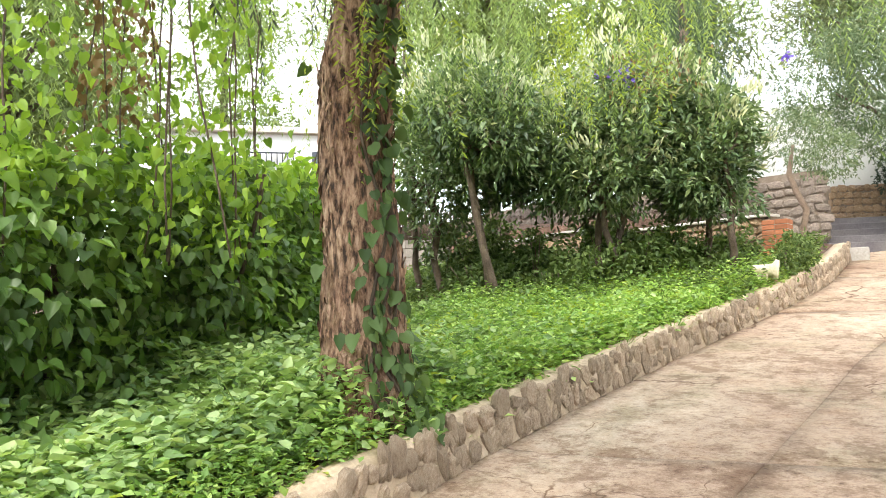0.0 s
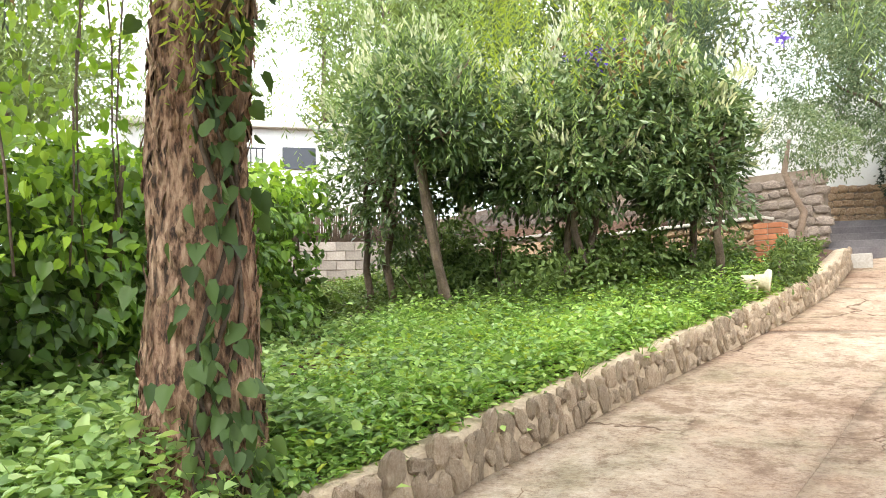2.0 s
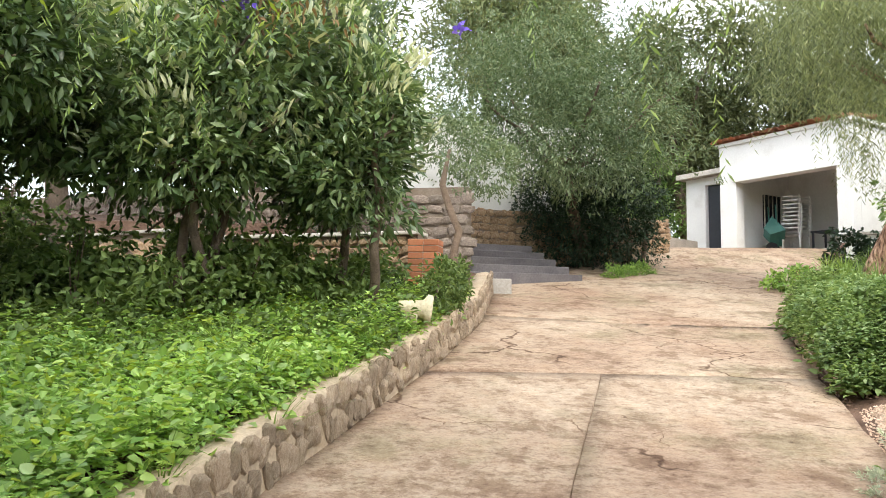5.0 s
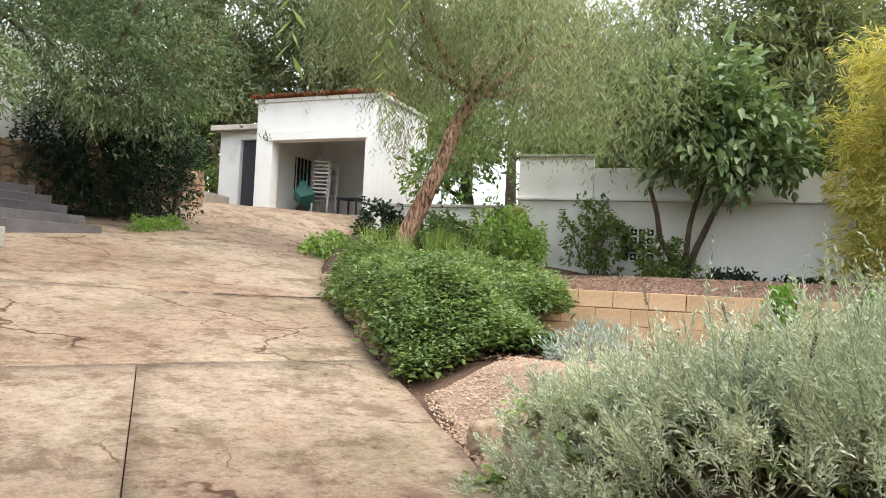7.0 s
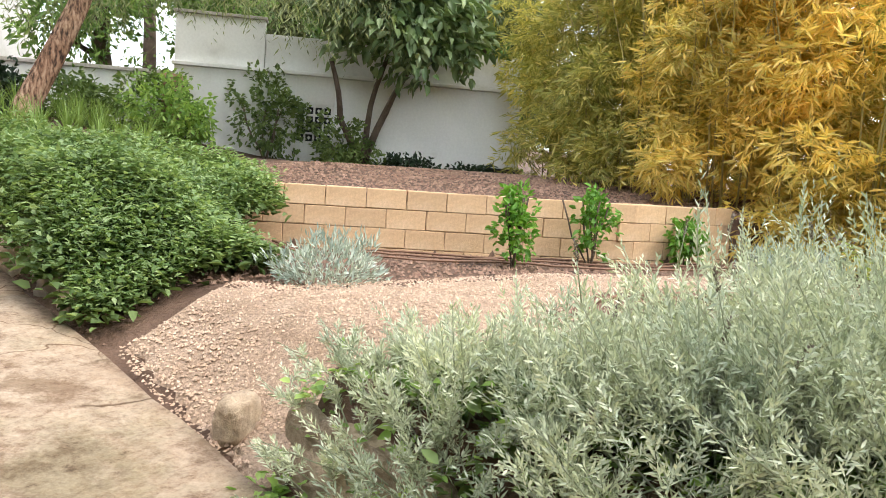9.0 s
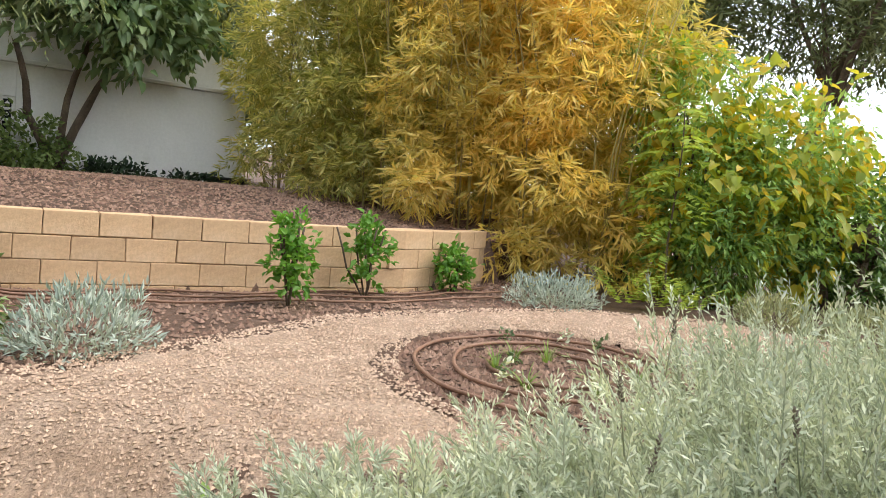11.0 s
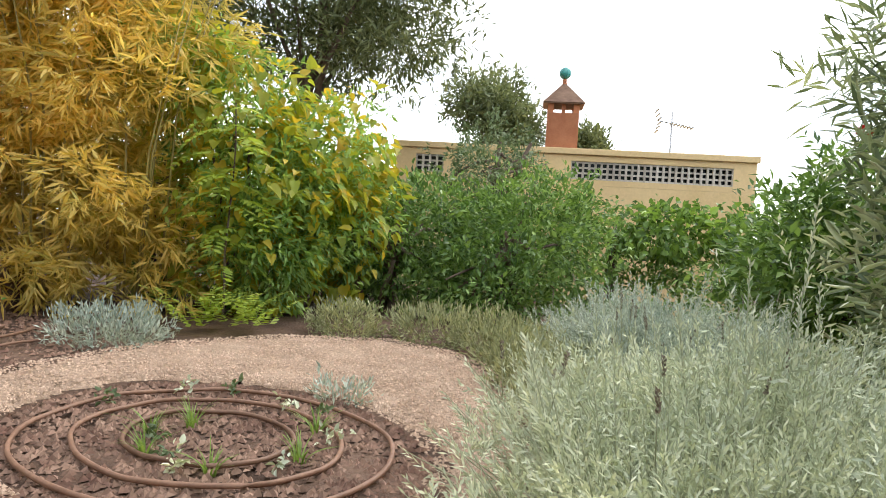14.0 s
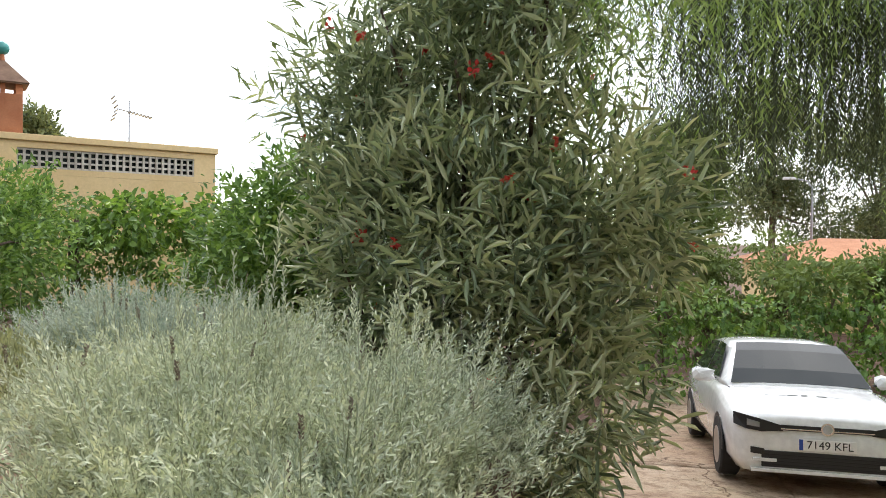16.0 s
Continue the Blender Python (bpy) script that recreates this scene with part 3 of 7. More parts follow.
# low concrete kerb and block wall at the back of the planted bank
solid("kerb_bank", 0, 1.5, 0, 0.22, 1.6, 2.02, "coping", "low concrete kerb under the brick pillar", "kerb", m=pose(-2.5, 11.75, 0, 0, 0, -4))
blocks = empty("wall_block_low", pose(-12.4, 11.15, 0, 0, 0, 44), "grey concrete block base of the reed fence", "block wall", kind="structure")
bm = box_bm(0, 5.75, 0.02, 0.2, 1.6, 2.92)
part("core", bm, "wall_mortar", blocks)
bme = bpy.data.meshes.new("block")
bm = box_bm(-0.195, 0.195, -0.09, 0.09, -0.093, 0.093, 0.008)
bm.to_mesh(bme)
bm.free()
bme.materials.append(MATS["grey_block"])
for r_ in range(4):
    for c_ in range(14):
        put("block", bme, blocks, pose(0.2 + c_ * 0.4 + 0.2 * (r_ % 2), 0.08, 2.3 + r_ * 0.2))
fence = empty("reed_fence", pose(-12.4, 11.15, 0.65, 0, 0, 44), "weathered brown split-reed fence above the block base", "fence")
bm = bmesh.new()
for k in range(3):
    box_bm(0, 5.75, 0.13, 0.16, 2.45 + k * 0.25, 2.48 + k * 0.25, 0, bm)
part("rail", bm, "thin_bark", fence)
runs = []
for k in range(300):
    x = k * 0.019 + random.uniform(-0.004, 0.004)
    runs.append(([(x, 0.10, 2.36), (x + random.uniform(-0.02, 0.02), 0.10 + random.uniform(-0.01, 0.01), 3.05 + random.uniform(-0.08, 0.08))], (0.0125, 0.011)))
tagged(put("reeds", tubes_mesh("reeds", runs, "reed", 5), fence), kind="stuff")

# orange brick pillar
pillar = empty("brick_pillar", pose(-1.32, 11.75, 0, 0, 0, -8), "orange hollow-brick pillar stub standing on a kerb", "pillar")
bm = box_bm(-0.17, 0.17, -0.12, 0.17, 1.95, 2.5)
part("mortar", bm, "coping", pillar)
for r_ in range(7):
    for c_ in range(2):
        bm = box_bm(-0.178 + c_ * 0.18, -0.004 + c_ * 0.18, -0.13, 0.18, 2.0 + r_ * 0.075, 2.066 + r_ * 0.075, 0.006)
        part("brick", bm, "orange_brick", pillar)
# carved stone fragment
frag = empty("stone_fragment", pose(-1.27, 9.78, slope(-1.27, 9.78) + 0.31, 0, 8, 12), "broken pale limestone column piece lying in the weeds", "stone fragment")
v, f = tube_data([(-0.16, 0, 0.14), (-0.13, 0, 0.14), (0.06, 0, 0.15), (0.10, 0, 0.155), (0.13, 0, 0.155)], [0.07, 0.075, 0.08, 0.125, 0.12], 14, 0.25)
put("shaft", mesh_from("shaft", v, f, "limestone", True), frag)
bm = box_bm(-0.17, 0.02, -0.1, 0.1, 0.0, 0.09, 0.02)
rough_up(bm, 0.02, 8, 3)
part("foot", bm, "limestone", frag)

# broad dark steps beside the driveway
steps = empty("steps", pose(-0.55, 15.25, 0, 0, 0, 24), "broad dark slate-covered steps up to the house", "steps", kind="structure")
for k in range(5):
    bm = box_bm(-1.6 - 0.1 * k, 1.75 - 0.05 * k, 0.36 * k, 3.2, 1.6 + 0.0, 2.2 + 0.15 * (k + 1), 0.012)
    rough_up(bm, 0.008, 3, k)
    part("step", bm, "step_slate", steps)
solid("wall_step_kerb", 0, 0.5, 0, 0.4, 1.9, 2.2, "coping", "low rendered kerb block ending the stone edging", "kerb", 0.02, m=pose(-0.72, 14.3, 0, 0, 0, 0))

# low dark retaining wall by the forecourt
solid("wall_forecourt", 0, 5.0, 0, 0.22, 2.3, 3.62, "grey_block", "low grey retaining wall beside the forecourt", "wall", m=pose(1.6, 19.3, 0, 0, 0, 47))

# ---- garage ----
GA, GB = Vector((5.43, 22.4, 0)), Vector((7.35, 19.55, 0))
gd = GB - GA
GM = Matrix.Translation((GA.x, GA.y, 3.22)) @ Matrix.Rotation(math.atan2(gd.y, gd.x), 4, "Z")
GW = gd.length
garage = empty("garage", GM, "white rendered open garage with a clay-tile verge", "garage")
for nm, bx in (("wall_front", (0, 0.48, 0, 0.3, -0.3, 2.75)), ("wall_front", (GW - 0.36, GW, 0, 0.3, -0.3, 2.75)), ("lintel", (0.48, GW - 0.36, 0, 0.3, 1.8, 2.75)),
               ("wall_side", (0, 0.22, 0.3, 2.7, -0.3, 2.75)), ("wall_side", (GW - 0.22, GW, 0.3, 2.7, -0.3, 2.75)), ("wall_back", (0.22, GW - 0.22, 2.5, 2.7, -0.3, 2.75)),
               ("roof_slab", (-0.08, GW + 0.08, -0.05, 2.75, 2.753, 2.84))):
    part(nm, box_bm(*bx, 0.008), "whitewash", garage)
part("beam", box_bm(0.40, GW - 0.30, -0.05, -0.002, 1.80, 2.02, 0.01), "whitewash", garage, "raised white beam over the opening")
part("floor", box_bm(0.22, GW - 0.22, 0.0, 2.5, -0.12, 0.0), "grey_block", garage)
part("window_frame", box_bm(0.225, 0.26, 1.4, 2.1, 0.75, 1.65), "window_dark", garage, "dark side window")
tile = bpy.data.meshes.new("roof_tile")
bm = bmesh.new()
for j in range(2):
    for k in range(7):
        a = math.pi * k / 6
        bm.verts.new((math.cos(a) * 0.095, j * 0.36, math.sin(a) * 0.085))
bm.verts.ensure_lookup_table()
for k in range(6):
    bm.faces.new((bm.verts[k], bm.verts[k + 1], bm.verts[k + 8], bm.verts[k + 7]))
bmesh.ops.solidify(bm, geom=bm.faces[:], thickness=0.014)
bm.to_mesh(tile)
bm.free()
tile.materials.append(MATS["roof_tile"])
for r_ in range(5):
    for c_ in range(20):
        put("roof_tile", tile, garage, pose(c_ * 0.175 - 0.02, -0.20 + r_ * 0.32, 2.845 + r_ * 0.035 + (c_ % 2) * 0.006, 5, 0, random.uniform(-2, 2)))
# annex
part("annex_wall", box_bm(-1.6, -0.95, 0.6, 0.78, -0.1, 2.2, 0.01), "whitewash", garage)
part("annex_wall", box_bm(-0.95, -0.003, 0.6, 0.78, 1.98, 2.2, 0.01), "whitewash", garage)
part("annex_wall", box_bm(-1.6, -1.42, 0.783, 2.6, -0.1, 2.2, 0.01), "whitewash", garage)
part("annex_wall", box_bm(-1.42, -0.003, 2.42, 2.6, -0.1, 2.2, 0.01), "whitewash", garage)
part("annex_roof", box_bm(-1.75, -0.003, 0.35, 2.7, 2.203, 2.34, 0.01), "coping", garage, "flat pale roof slab of the annex")
part("annex_door", box_bm(-0.93, -0.04, 0.70, 0.74, 0.0, 1.975, 0.004), "dark_door", garage, "dark annex doorway")
for k in range(5):
    part("window_bar", box_bm(0.262, 0.285, 1.4 + k * 0.17, 1.42 + k * 0.17, 0.75, 1.65), "coping", garage)


def garage_pose(x, y, z, rz=0):
    return GM @ pose(x, y, z, 0, 0, rz)


# stack of moulded garden chairs inside
for k in range(9):
    ch = empty("garden_chair", garage_pose(1.25, 1.25 + 0.012 * k, 0.03 + 0.1 * k, 95), "stacked white moulded plastic garden chair", "chair", "stack of garden chairs")
    if k == 0:
        V = [(-0.22 + 0.44 * i / 4, -0.22 + 0.44 * j / 4, 0.42 + 0.02 * ((i - 2) ** 2) / 4) for j in range(5) for i in range(5)]
        F = [(j * 5 + i, j * 5 + i + 1, j * 5 + i + 6, j * 5 + i + 5) for j in range(4) for i in range(4)]
        seat_me = mesh_from("seat", V, F, "white_plastic", True)
        V = [(-0.2 + 0.4 * i / 4, 0.22 + 0.10 * j / 4 - 0.03 * ((i - 2) ** 2) / 4, 0.44 + 0.40 * j / 4) for j in range(5) for i in range(5)]
        back_me = mesh_from("backrest", V, F, "white_plastic", True)
        leg_me = tubes_mesh("leg", [([(0, 0, 0), (0.02, 0.02, 0.42)], (0.016, 0.02))], "white_plastic", 6)
        arm_me = tubes_mesh("armrest", [([(0, -0.2, 0.42), (0, -0.18, 0.62), (0, 0.24, 0.64)], (0.02, 0.022, 0.02))], "white_plastic", 6)
    put("seat", seat_me, ch)
    put("backrest", back_me, ch)
    for sx in (-1, 1):
        put("armrest", arm_me, ch, pose(0.24 * sx, 0, 0))
        for sy in (-1, 1):
            put("leg", leg_me, ch, pose(0.22 * sx, 0.22 * sy, 0))
barrow = empty("wheelbarrow", garage_pose(0.8, 0.95, 0.0, 60), "dark green metal wheelbarrow leaning inside the garage", "wheelbarrow")
bm = bmesh.new()
bmesh.ops.create_cone(bm, cap_ends=True, segments=4, radius1=0.2, radius2=0.42, depth=0.3)
for v_ in bm.verts:
    v_.co = Matrix.Rotation(radians(70), 3, "Y") @ v_.co + Vector((0, 0, 0.55))
part("tray", bm, "green_paint", barrow)
v, f = tube_data([(0.0, -0.03, 0.17), (0.0, 0.03, 0.17)], [0.17, 0.17], 14)
put("wheel", mesh_from("wheel", v, f, "tyre_rubber"), barrow)
put("handle", tubes_mesh("handle", [([(0.05, 0.2, 0.2), (0.0, 0.2, 1.25)], (0.016, 0.016)), ([(0.05, -0.2, 0.2), (0.0, -0.2, 1.25)], (0.016, 0.016))], "green_paint"), barrow)
bench = empty("work_table", garage_pose(1.9, 1.6, 0.0), "small dark table at the back of the garage", "table")
part("tabletop", box_bm(-0.3, 0.3, -0.3, 0.3, 0.52, 0.56, 0.006), "dark_door", bench)
for sx in (-1, 1):
    for sy in (-1, 1):
        part("leg", box_bm(0.26 * sx - 0.02, 0.26 * sx + 0.02, 0.26 * sy - 0.02, 0.26 * sy + 0.02, 0, 0.52), "dark_door", bench)
cloth = empty("hanging_cloth", garage_pose(2.75, 0.6, 0.0), "dark red cloth hanging beside the garage opening", "cloth")
V = [(0.03 * math.sin(i * 1.3), 0.5 * i / 8, 0.1 + 1.2 * j / 4) for j in range(5) for i in range(9)]
F = [(j * 9 + i, j * 9 + i + 1, j * 9 + i + 10, j * 9 + i + 9) for j in range(4) for i in range(8)]
put("cloth_sheet", mesh_from("cloth_sheet", V, F, "red_cloth", True), cloth)

# ---- white garden wall with ledge and pierced block ----
WA, WB = Vector((7.90, 15.07, 0)), Vector((11.43, 10.76, 0))
wd = WB - WA
WM = Matrix.Translation((WA.x, WA.y, 0)) @ Matrix.Rotation(math.atan2(wd.y, wd.x), 4, "Z")
WL = wd.length
white = empty("wall_white", WM, "white rendered garden wall with a ledge and pierced blocks", "wall", kind="structure")
part("base", box_bm(0, 1.86, 0, 0.3, 1.6, 3.34, 0.01), "whitewash", white)
part("base", box_bm(2.46, WL, 0, 0.3, 1.6, 3.34, 0.01), "whitewash", white)
part("base", box_bm(1.86, 2.46, 0, 0.3, 1.6, 2.28), "whitewash", white)
part("base", box_bm(1.86, 2.46, 0, 0.3, 2.9, 3.34), "whitewash", white)
part("ledge", box_bm(-0.03, WL + 0.02, -0.06, 0.3, 3.343, 3.40, 0.01), "whitewash", white)
part("upper", box_bm(0, 1.35, 0.04, 0.3, 3.403, 4.14, 0.01), "whitewash", white)
part("upper_cap", box_bm(-0.03, 1.38, 0.0, 0.33, 4.143, 4.19, 0.01), "coping", white)
part("upper", box_bm(1.36, WL, 0.10, 0.3, 3.403, 3.95, 0.01), "whitewash", white)
# dark sheet added behind the bars to paint the shade in the holes
lat = part("pierced_block", box_bm(1.87, 2.45, 0.2, 0.22, 2.285, 2.895), "window_dark", white, "dark sheet behind the pierced block, for the shade in its openings")
for i in range(5):
    part("lattice_bar", box_bm(1.862 + i * 0.141, 1.862 + i * 0.141 + 0.034, 0.02, 0.12, 2.283, 2.897), "whitewash", white)
    part("lattice_bar", box_bm(1.862, 2.46, 0.03, 0.11, 2.283 + i * 0.145, 2.283 + i * 0.145 + 0.034), "whitewash", white)
for i in range(4):
    for j in range(4):
        bm = bmesh.new()
        cx, cz = 1.862 + i * 0.141 + 0.0875, 2.283 + j * 0.145 + 0.0895
        bmesh.ops.create_cone(bm, cap_ends=True, segments=4, radius1=0.03, radius2=0.03, depth=0.08)
        for v_ in bm.verts:
            v_.co = Vector((cx + v_.co.x, 0.07 + v_.co.z, cz + v_.co.y))
        part("lattice_star", bm, "whitewash", white)
lowwall = solid("wall_white_low", -2.9, -0.003, 0.03, 0.25, 1.9, 3.18, "whitewash", "low white rendered wall running to the garage", "wall", m=WM)
solid("coping_low", -2.95, -0.01, -0.02, 0.29, 3.183, 3.24, "coping", "weathered coping of the low white wall", "coping", m=WM)
pier = empty("brick_pier", WM @ pose(0.05, -0.32, 0), "old brick pier at the end of the white wall", "pier")
part("core", box_bm(-0.12, 0.12, -0.12, 0.12, 1.9, 3.1), "wall_mortar", pier)
for r_ in range(12):
    part("brick", box_bm(-0.135, 0.135, -0.135, 0.135, 2.3 + r_ * 0.072, 2.362 + r_ * 0.072, 0.006), "old_brick", pier)
pot = empty("planter_trough", WM @ pose(WL - 0.35, -0.35, 1.86), "black plastic planter trough by the white wall", "planter")
bm = box_bm(-0.28, 0.28, -0.12, 0.12, 0, 0.2, 0.01)
for v_ in bm.verts:
    if v_.co.z < 0.1:
        v_.co.x *= 0.85
        v_.co.y *= 0.8
part("trough", bm, "pot_black", pot)
part("rim", box_bm(-0.3, 0.3, -0.14, 0.14, 0.195, 0.22, 0.006), "pot_black", pot)

# ---- retaining wall of tan blocks ----
rwall = empty("wall_blocks", pose(0, 0, 0), "low retaining wall of tan concrete blocks", "block wall", kind="structure")
pts = []
for (x0, y0), (x1, y1) in zip(WALL[:-1], WALL[1:]):
    n = max(1, round(math.hypot(x1 - x0, y1 - y0) / 0.1))
    pts += [Vector((x0 + (x1 - x0) * k / n, y0 + (y1 - y0) * k / n, 0)) for k in range(n)]
pts.append(Vector((*WALL[-1], 0)))
V, F = [], []
for i, p in enumerate(pts):
    d = (pts[min(i + 1, len(pts) - 1)] - pts[max(i - 1, 0)]).normalized()
    nrm = Vector((-d.y, d.x, 0))
    for off, z in ((0.01, 1.05), (0.01, 1.69), (0.19, 1.69), (0.19, 1.05)):
        V.append(p + nrm * off + Vector((0, 0, z)))
for i in range(len(pts) - 1):
    for k in range(4):
        F.append((i * 4 + k, i * 4 + (k + 1) % 4, (i + 1) * 4 + (k + 1) % 4, (i + 1) * 4 + k))
F += [(0, 1, 2, 3), tuple(len(V) - 4 + k for k in (3, 2, 1, 0))]
put("joint_core", mesh_from("joint_core", V, F, "block_joint"), rwall)
run = [0.0]
for a, b in zip(pts[:-1], pts[1:]):
    run.append(run[-1] + (b - a).length)


def along(s):
    i = min(len(run) - 2, max(0, int(np.searchsorted(run, s)) - 1))
    t = (s - run[i]) / max(1e-6, run[i + 1] - run[i])
    p = pts[i].lerp(pts[i + 1], t)
    d = pts[i + 1] - pts[i]
    return p, math.atan2(d.y, d.x)


for r_ in range(4):
    s = 0.02 + 0.17 * (r_ % 2)
    while s < run[-1] - 0.3:
        p, a = along(s + 0.17)
        bm = box_bm(-0.1695, 0.1695, -0.006, 0.2, -0.0818, 0.0818, 0.006)
        rough_up(bm, 0.006, 9, s + r_)
        ob = part("block", bm, "block_render", rwall)
        ob.matrix_basis = Matrix.Translation((p.x, p.y, 1.12 + r_ * 0.168 + 0.085)) @ Matrix.Rotation(a, 4, "Z")
        s += 0.345

# ---- gravel path and round bed ----
GRAVEL = [(1.50, 7.40), (1.70, 7.95), (1.93, 8.55), (2.1, 9.0), (2.7, 9.0), (2.9, 8.42), (3.4, 8.2), (4.74, 7.65), (5.3, 7.15), (5.71, 6.68), (6.2, 5.9), (6.32, 4.9), (5.9, 4.15), (5.3, 4.0), (4.75, 4.1), (3.9, 4.6), (3.2, 5.05), (2.7, 5.5), (2.4, 6.2), (2.2, 6.9), (1.8, 7.3)]
CX, CY, CR = 3.92, 6.27, 1.12


def inside(x, y, poly):
    r = False
    for (x0, y0), (x1, y1) in zip(poly, poly[1:] + poly[:1]):
        if (y0 > y) != (y1 > y) and x < (x1 - x0) * (y - y0) / (y1 - y0) + x0:
            r = not r
    return r


st = 0.07
cells = {}
V, F = [], []


def gvert(i, j):
    if (i, j) not in cells:
        x, y = 1.4 + i * st, 3.8 + j * st
        cells[(i, j)] = len(V)
        edge = not all(inside(x + ex, y + ey, GRAVEL) and math.hypot(x + ex - CX, (y + ey - CY) * 1.36) > CR for ex, ey in ((0.1, 0), (-0.1, 0), (0, 0.1), (0, -0.1)))
        V.append((x, y, land(x, y) + (-0.03 if edge else 0.035) + 0.012 * noise.noise(Vector((x * 3, y * 3, 2)))))
    return cells[(i, j)]


for j in range(70):
    for i in range(72):
        x, y = 1.4 + (i + 0.5) * st, 3.8 + (j + 0.5) * st
        if inside(x, y, GRAVEL) and math.hypot(x - CX, (y - CY) * 1.36) > CR + 0.06 * noise.noise(Vector((x * 2, y * 2, 9))):
            F.append((gvert(i, j), gvert(i + 1, j), gvert(i + 1, j + 1), gvert(i, j + 1)))
tagged(put("path", mesh_from("path", V, F, "gravel_base", True)), "pinkish crushed-gravel path around a round bed", "gravel path", kind="structure")


def scatter_stones(name, n, pick, size, material, label, lift=0.03):
    """Many small stones as one mesh of tetra-like pebbles."""
    base = np.array([(1, 0, -0.3), (-0.5, 0.87, -0.3), (-0.5, -0.87, -0.3), (0.1, 0.1, 0.75)])
    fidx = np.array([(0, 1, 3), (1, 2, 3), (2, 0, 3)])
    V, F = [], []
    k = 0
    while k < n:
        q = pick()
        if q is None:
            continue
        x, y = q
        s = size * RNG.uniform(0.5, 1.5)
        a = RNG.uniform(0, 6.28)
        c, sn = math.cos(a), math.sin(a)
        b = base * (s * RNG.uniform(0.7, 1.3), s * RNG.uniform(0.7, 1.3), s * RNG.uniform(0.5, 1.0))
        R = np.stack([b[:, 0] * c - b[:, 1] * sn, b[:, 0] * sn + b[:, 1] * c, b[:, 2]], 1)
        V.append(R + (x, y, land(x, y) + lift))
        F.append(fidx + 4 * k)
        k += 1
    tagged(put(name, mesh_from(name, np.concatenate(V).tolist(), np.concatenate(F).tolist(), material)), label, name.replace("_", " "), kind="stuff")


def pick_gravel():
    x, y = RNG.uniform(1.6, 6.4), RNG.uniform(3.9, 8.7)
    if inside(x, y, GRAVEL) and math.hypot(x - CX, (y - CY) * 1.36) > CR - 0.05:
        return x, y


scatter_stones("gravel_stones", 26000, pick_gravel, 0.009, "pebbles", "loose pinkish gravel stones on the path", 0.04)


def pick_soil():
    if RNG.random() < 0.15:
        a, r = RNG.uniform(0, 6.28), CR * math.sqrt(RNG.random())
        return CX + r * math.cos(a), CY + 0.73 * r * math.sin(a)
    x, y = RNG.uniform(2.0, 10.5), RNG.uniform(6.3, 12.0)
    if not inside(x, y, GRAVEL):
        return x, y


scatter_stones("bark_chips", 22000, pick_soil, 0.018, "chips", "reddish-brown bark chips and clods on the soil", 0.012)

# drip hose rings
for n, rad in enumerate((0.86, 0.63, 0.40)):
    path = []
    for k in range(61):
        a = 2 * math.pi * k / 60 * 1.02 + n
        r = rad * (1 + 0.05 * noise.noise(Vector((math.cos(a) * 1.5, math.sin(a) * 1.5, n))))
        x, y = CX + r * math.cos(a), CY + 0.8 * r * math.sin(a)
        path.append((x, y, land(x, y) + 0.03 + 0.012 * noise.noise(Vector((a * 2, n, 0)))))
    tagged(put("drip_hose", tubes_mesh("drip_hose", [(path, [0.0105] * len(path))], "hose_brown", 7)), "brown drip irrigation hose coiled on the round bed", "hose", "drip hoses of the round bed")
for n, off in enumerate((0.18, 0.36, 0.58)):
    path = []
    for k in range(40):
        s = 0.5 + (run[-1] - 0.9) * k / 39
        p, a = along(s)
        o = off + 0.06 * math.sin(k * 0.5 + n)
        x, y = p.x + math.sin(a) * o, p.y - math.cos(a) * o
        path.append((x, y, land(x, y) + 0.03 + 0.01 * noise.noise(Vector((k * 0.7, n, 3)))))
    tagged(put("drip_hose", tubes_mesh("drip_hose", [(path, [0.0095] * len(path))], "hose_brown", 7)), "brown drip irrigation hose lying along the block wall", "hose", "drip hoses along the wall")

# mortared rock edge on the garden side of the driveway
edge2 = empty("rock_edging", pose(0, 0, 0), "rough mortared tan rock edge below the lavender", "rock edging", kind="structure")
ys = list(np.arange(3.2, 7.4, 0.12))
V, F = [], []
for y in ys:
    x, g = rx_(y), slope(rx_(y), y)
    h = (0.27 + 0.05 * noise.noise(Vector((0, y * 2.5, 7)))) * min(1, (7.55 - y) / 0.3)
    for dx, dz in ((0.02, -0.08), (0.06, h * 0.55), (0.12, h), (0.2, h + 0.02), (0.34, h), (0.36, -0.08)):
        V.append((x + dx + 0.03 * noise.noise(Vector((dx * 9, y * 5, dz * 5))), y, g + dz + 0.02 * noise.noise(Vector((dx * 7, y * 7, 1)))))
for j in range(len(ys) - 1):
    for i in range(5):
        F.append((j * 6 + i + 1, j * 6 + i, (j + 1) * 6 + i, (j + 1) * 6 + i + 1))
put("mortar_core", mesh_from("mortar_core", V, F, "edge_mortar", True), edge2)
y = 3.3
while y < 7.35:
    w = random.uniform(0.08, 0.19)
    for row in range(2):
        x = rx_(y) + 0.075 + 0.045 * row
        put("stone", random.choice(EDGE_STONES), edge2, pose(x, y, slope(x, y) + 0.08 + row * 0.13 + random.uniform(-0.02, 0.02), random.uniform(-35, 35), 0, -12 + random.uniform(-8, 8)) @ Matrix.Diagonal((random.uniform(0.03, 0.05), w * random.uniform(0.45, 0.62), random.uniform(0.05, 0.095), 1)))
    y += w * 0.95

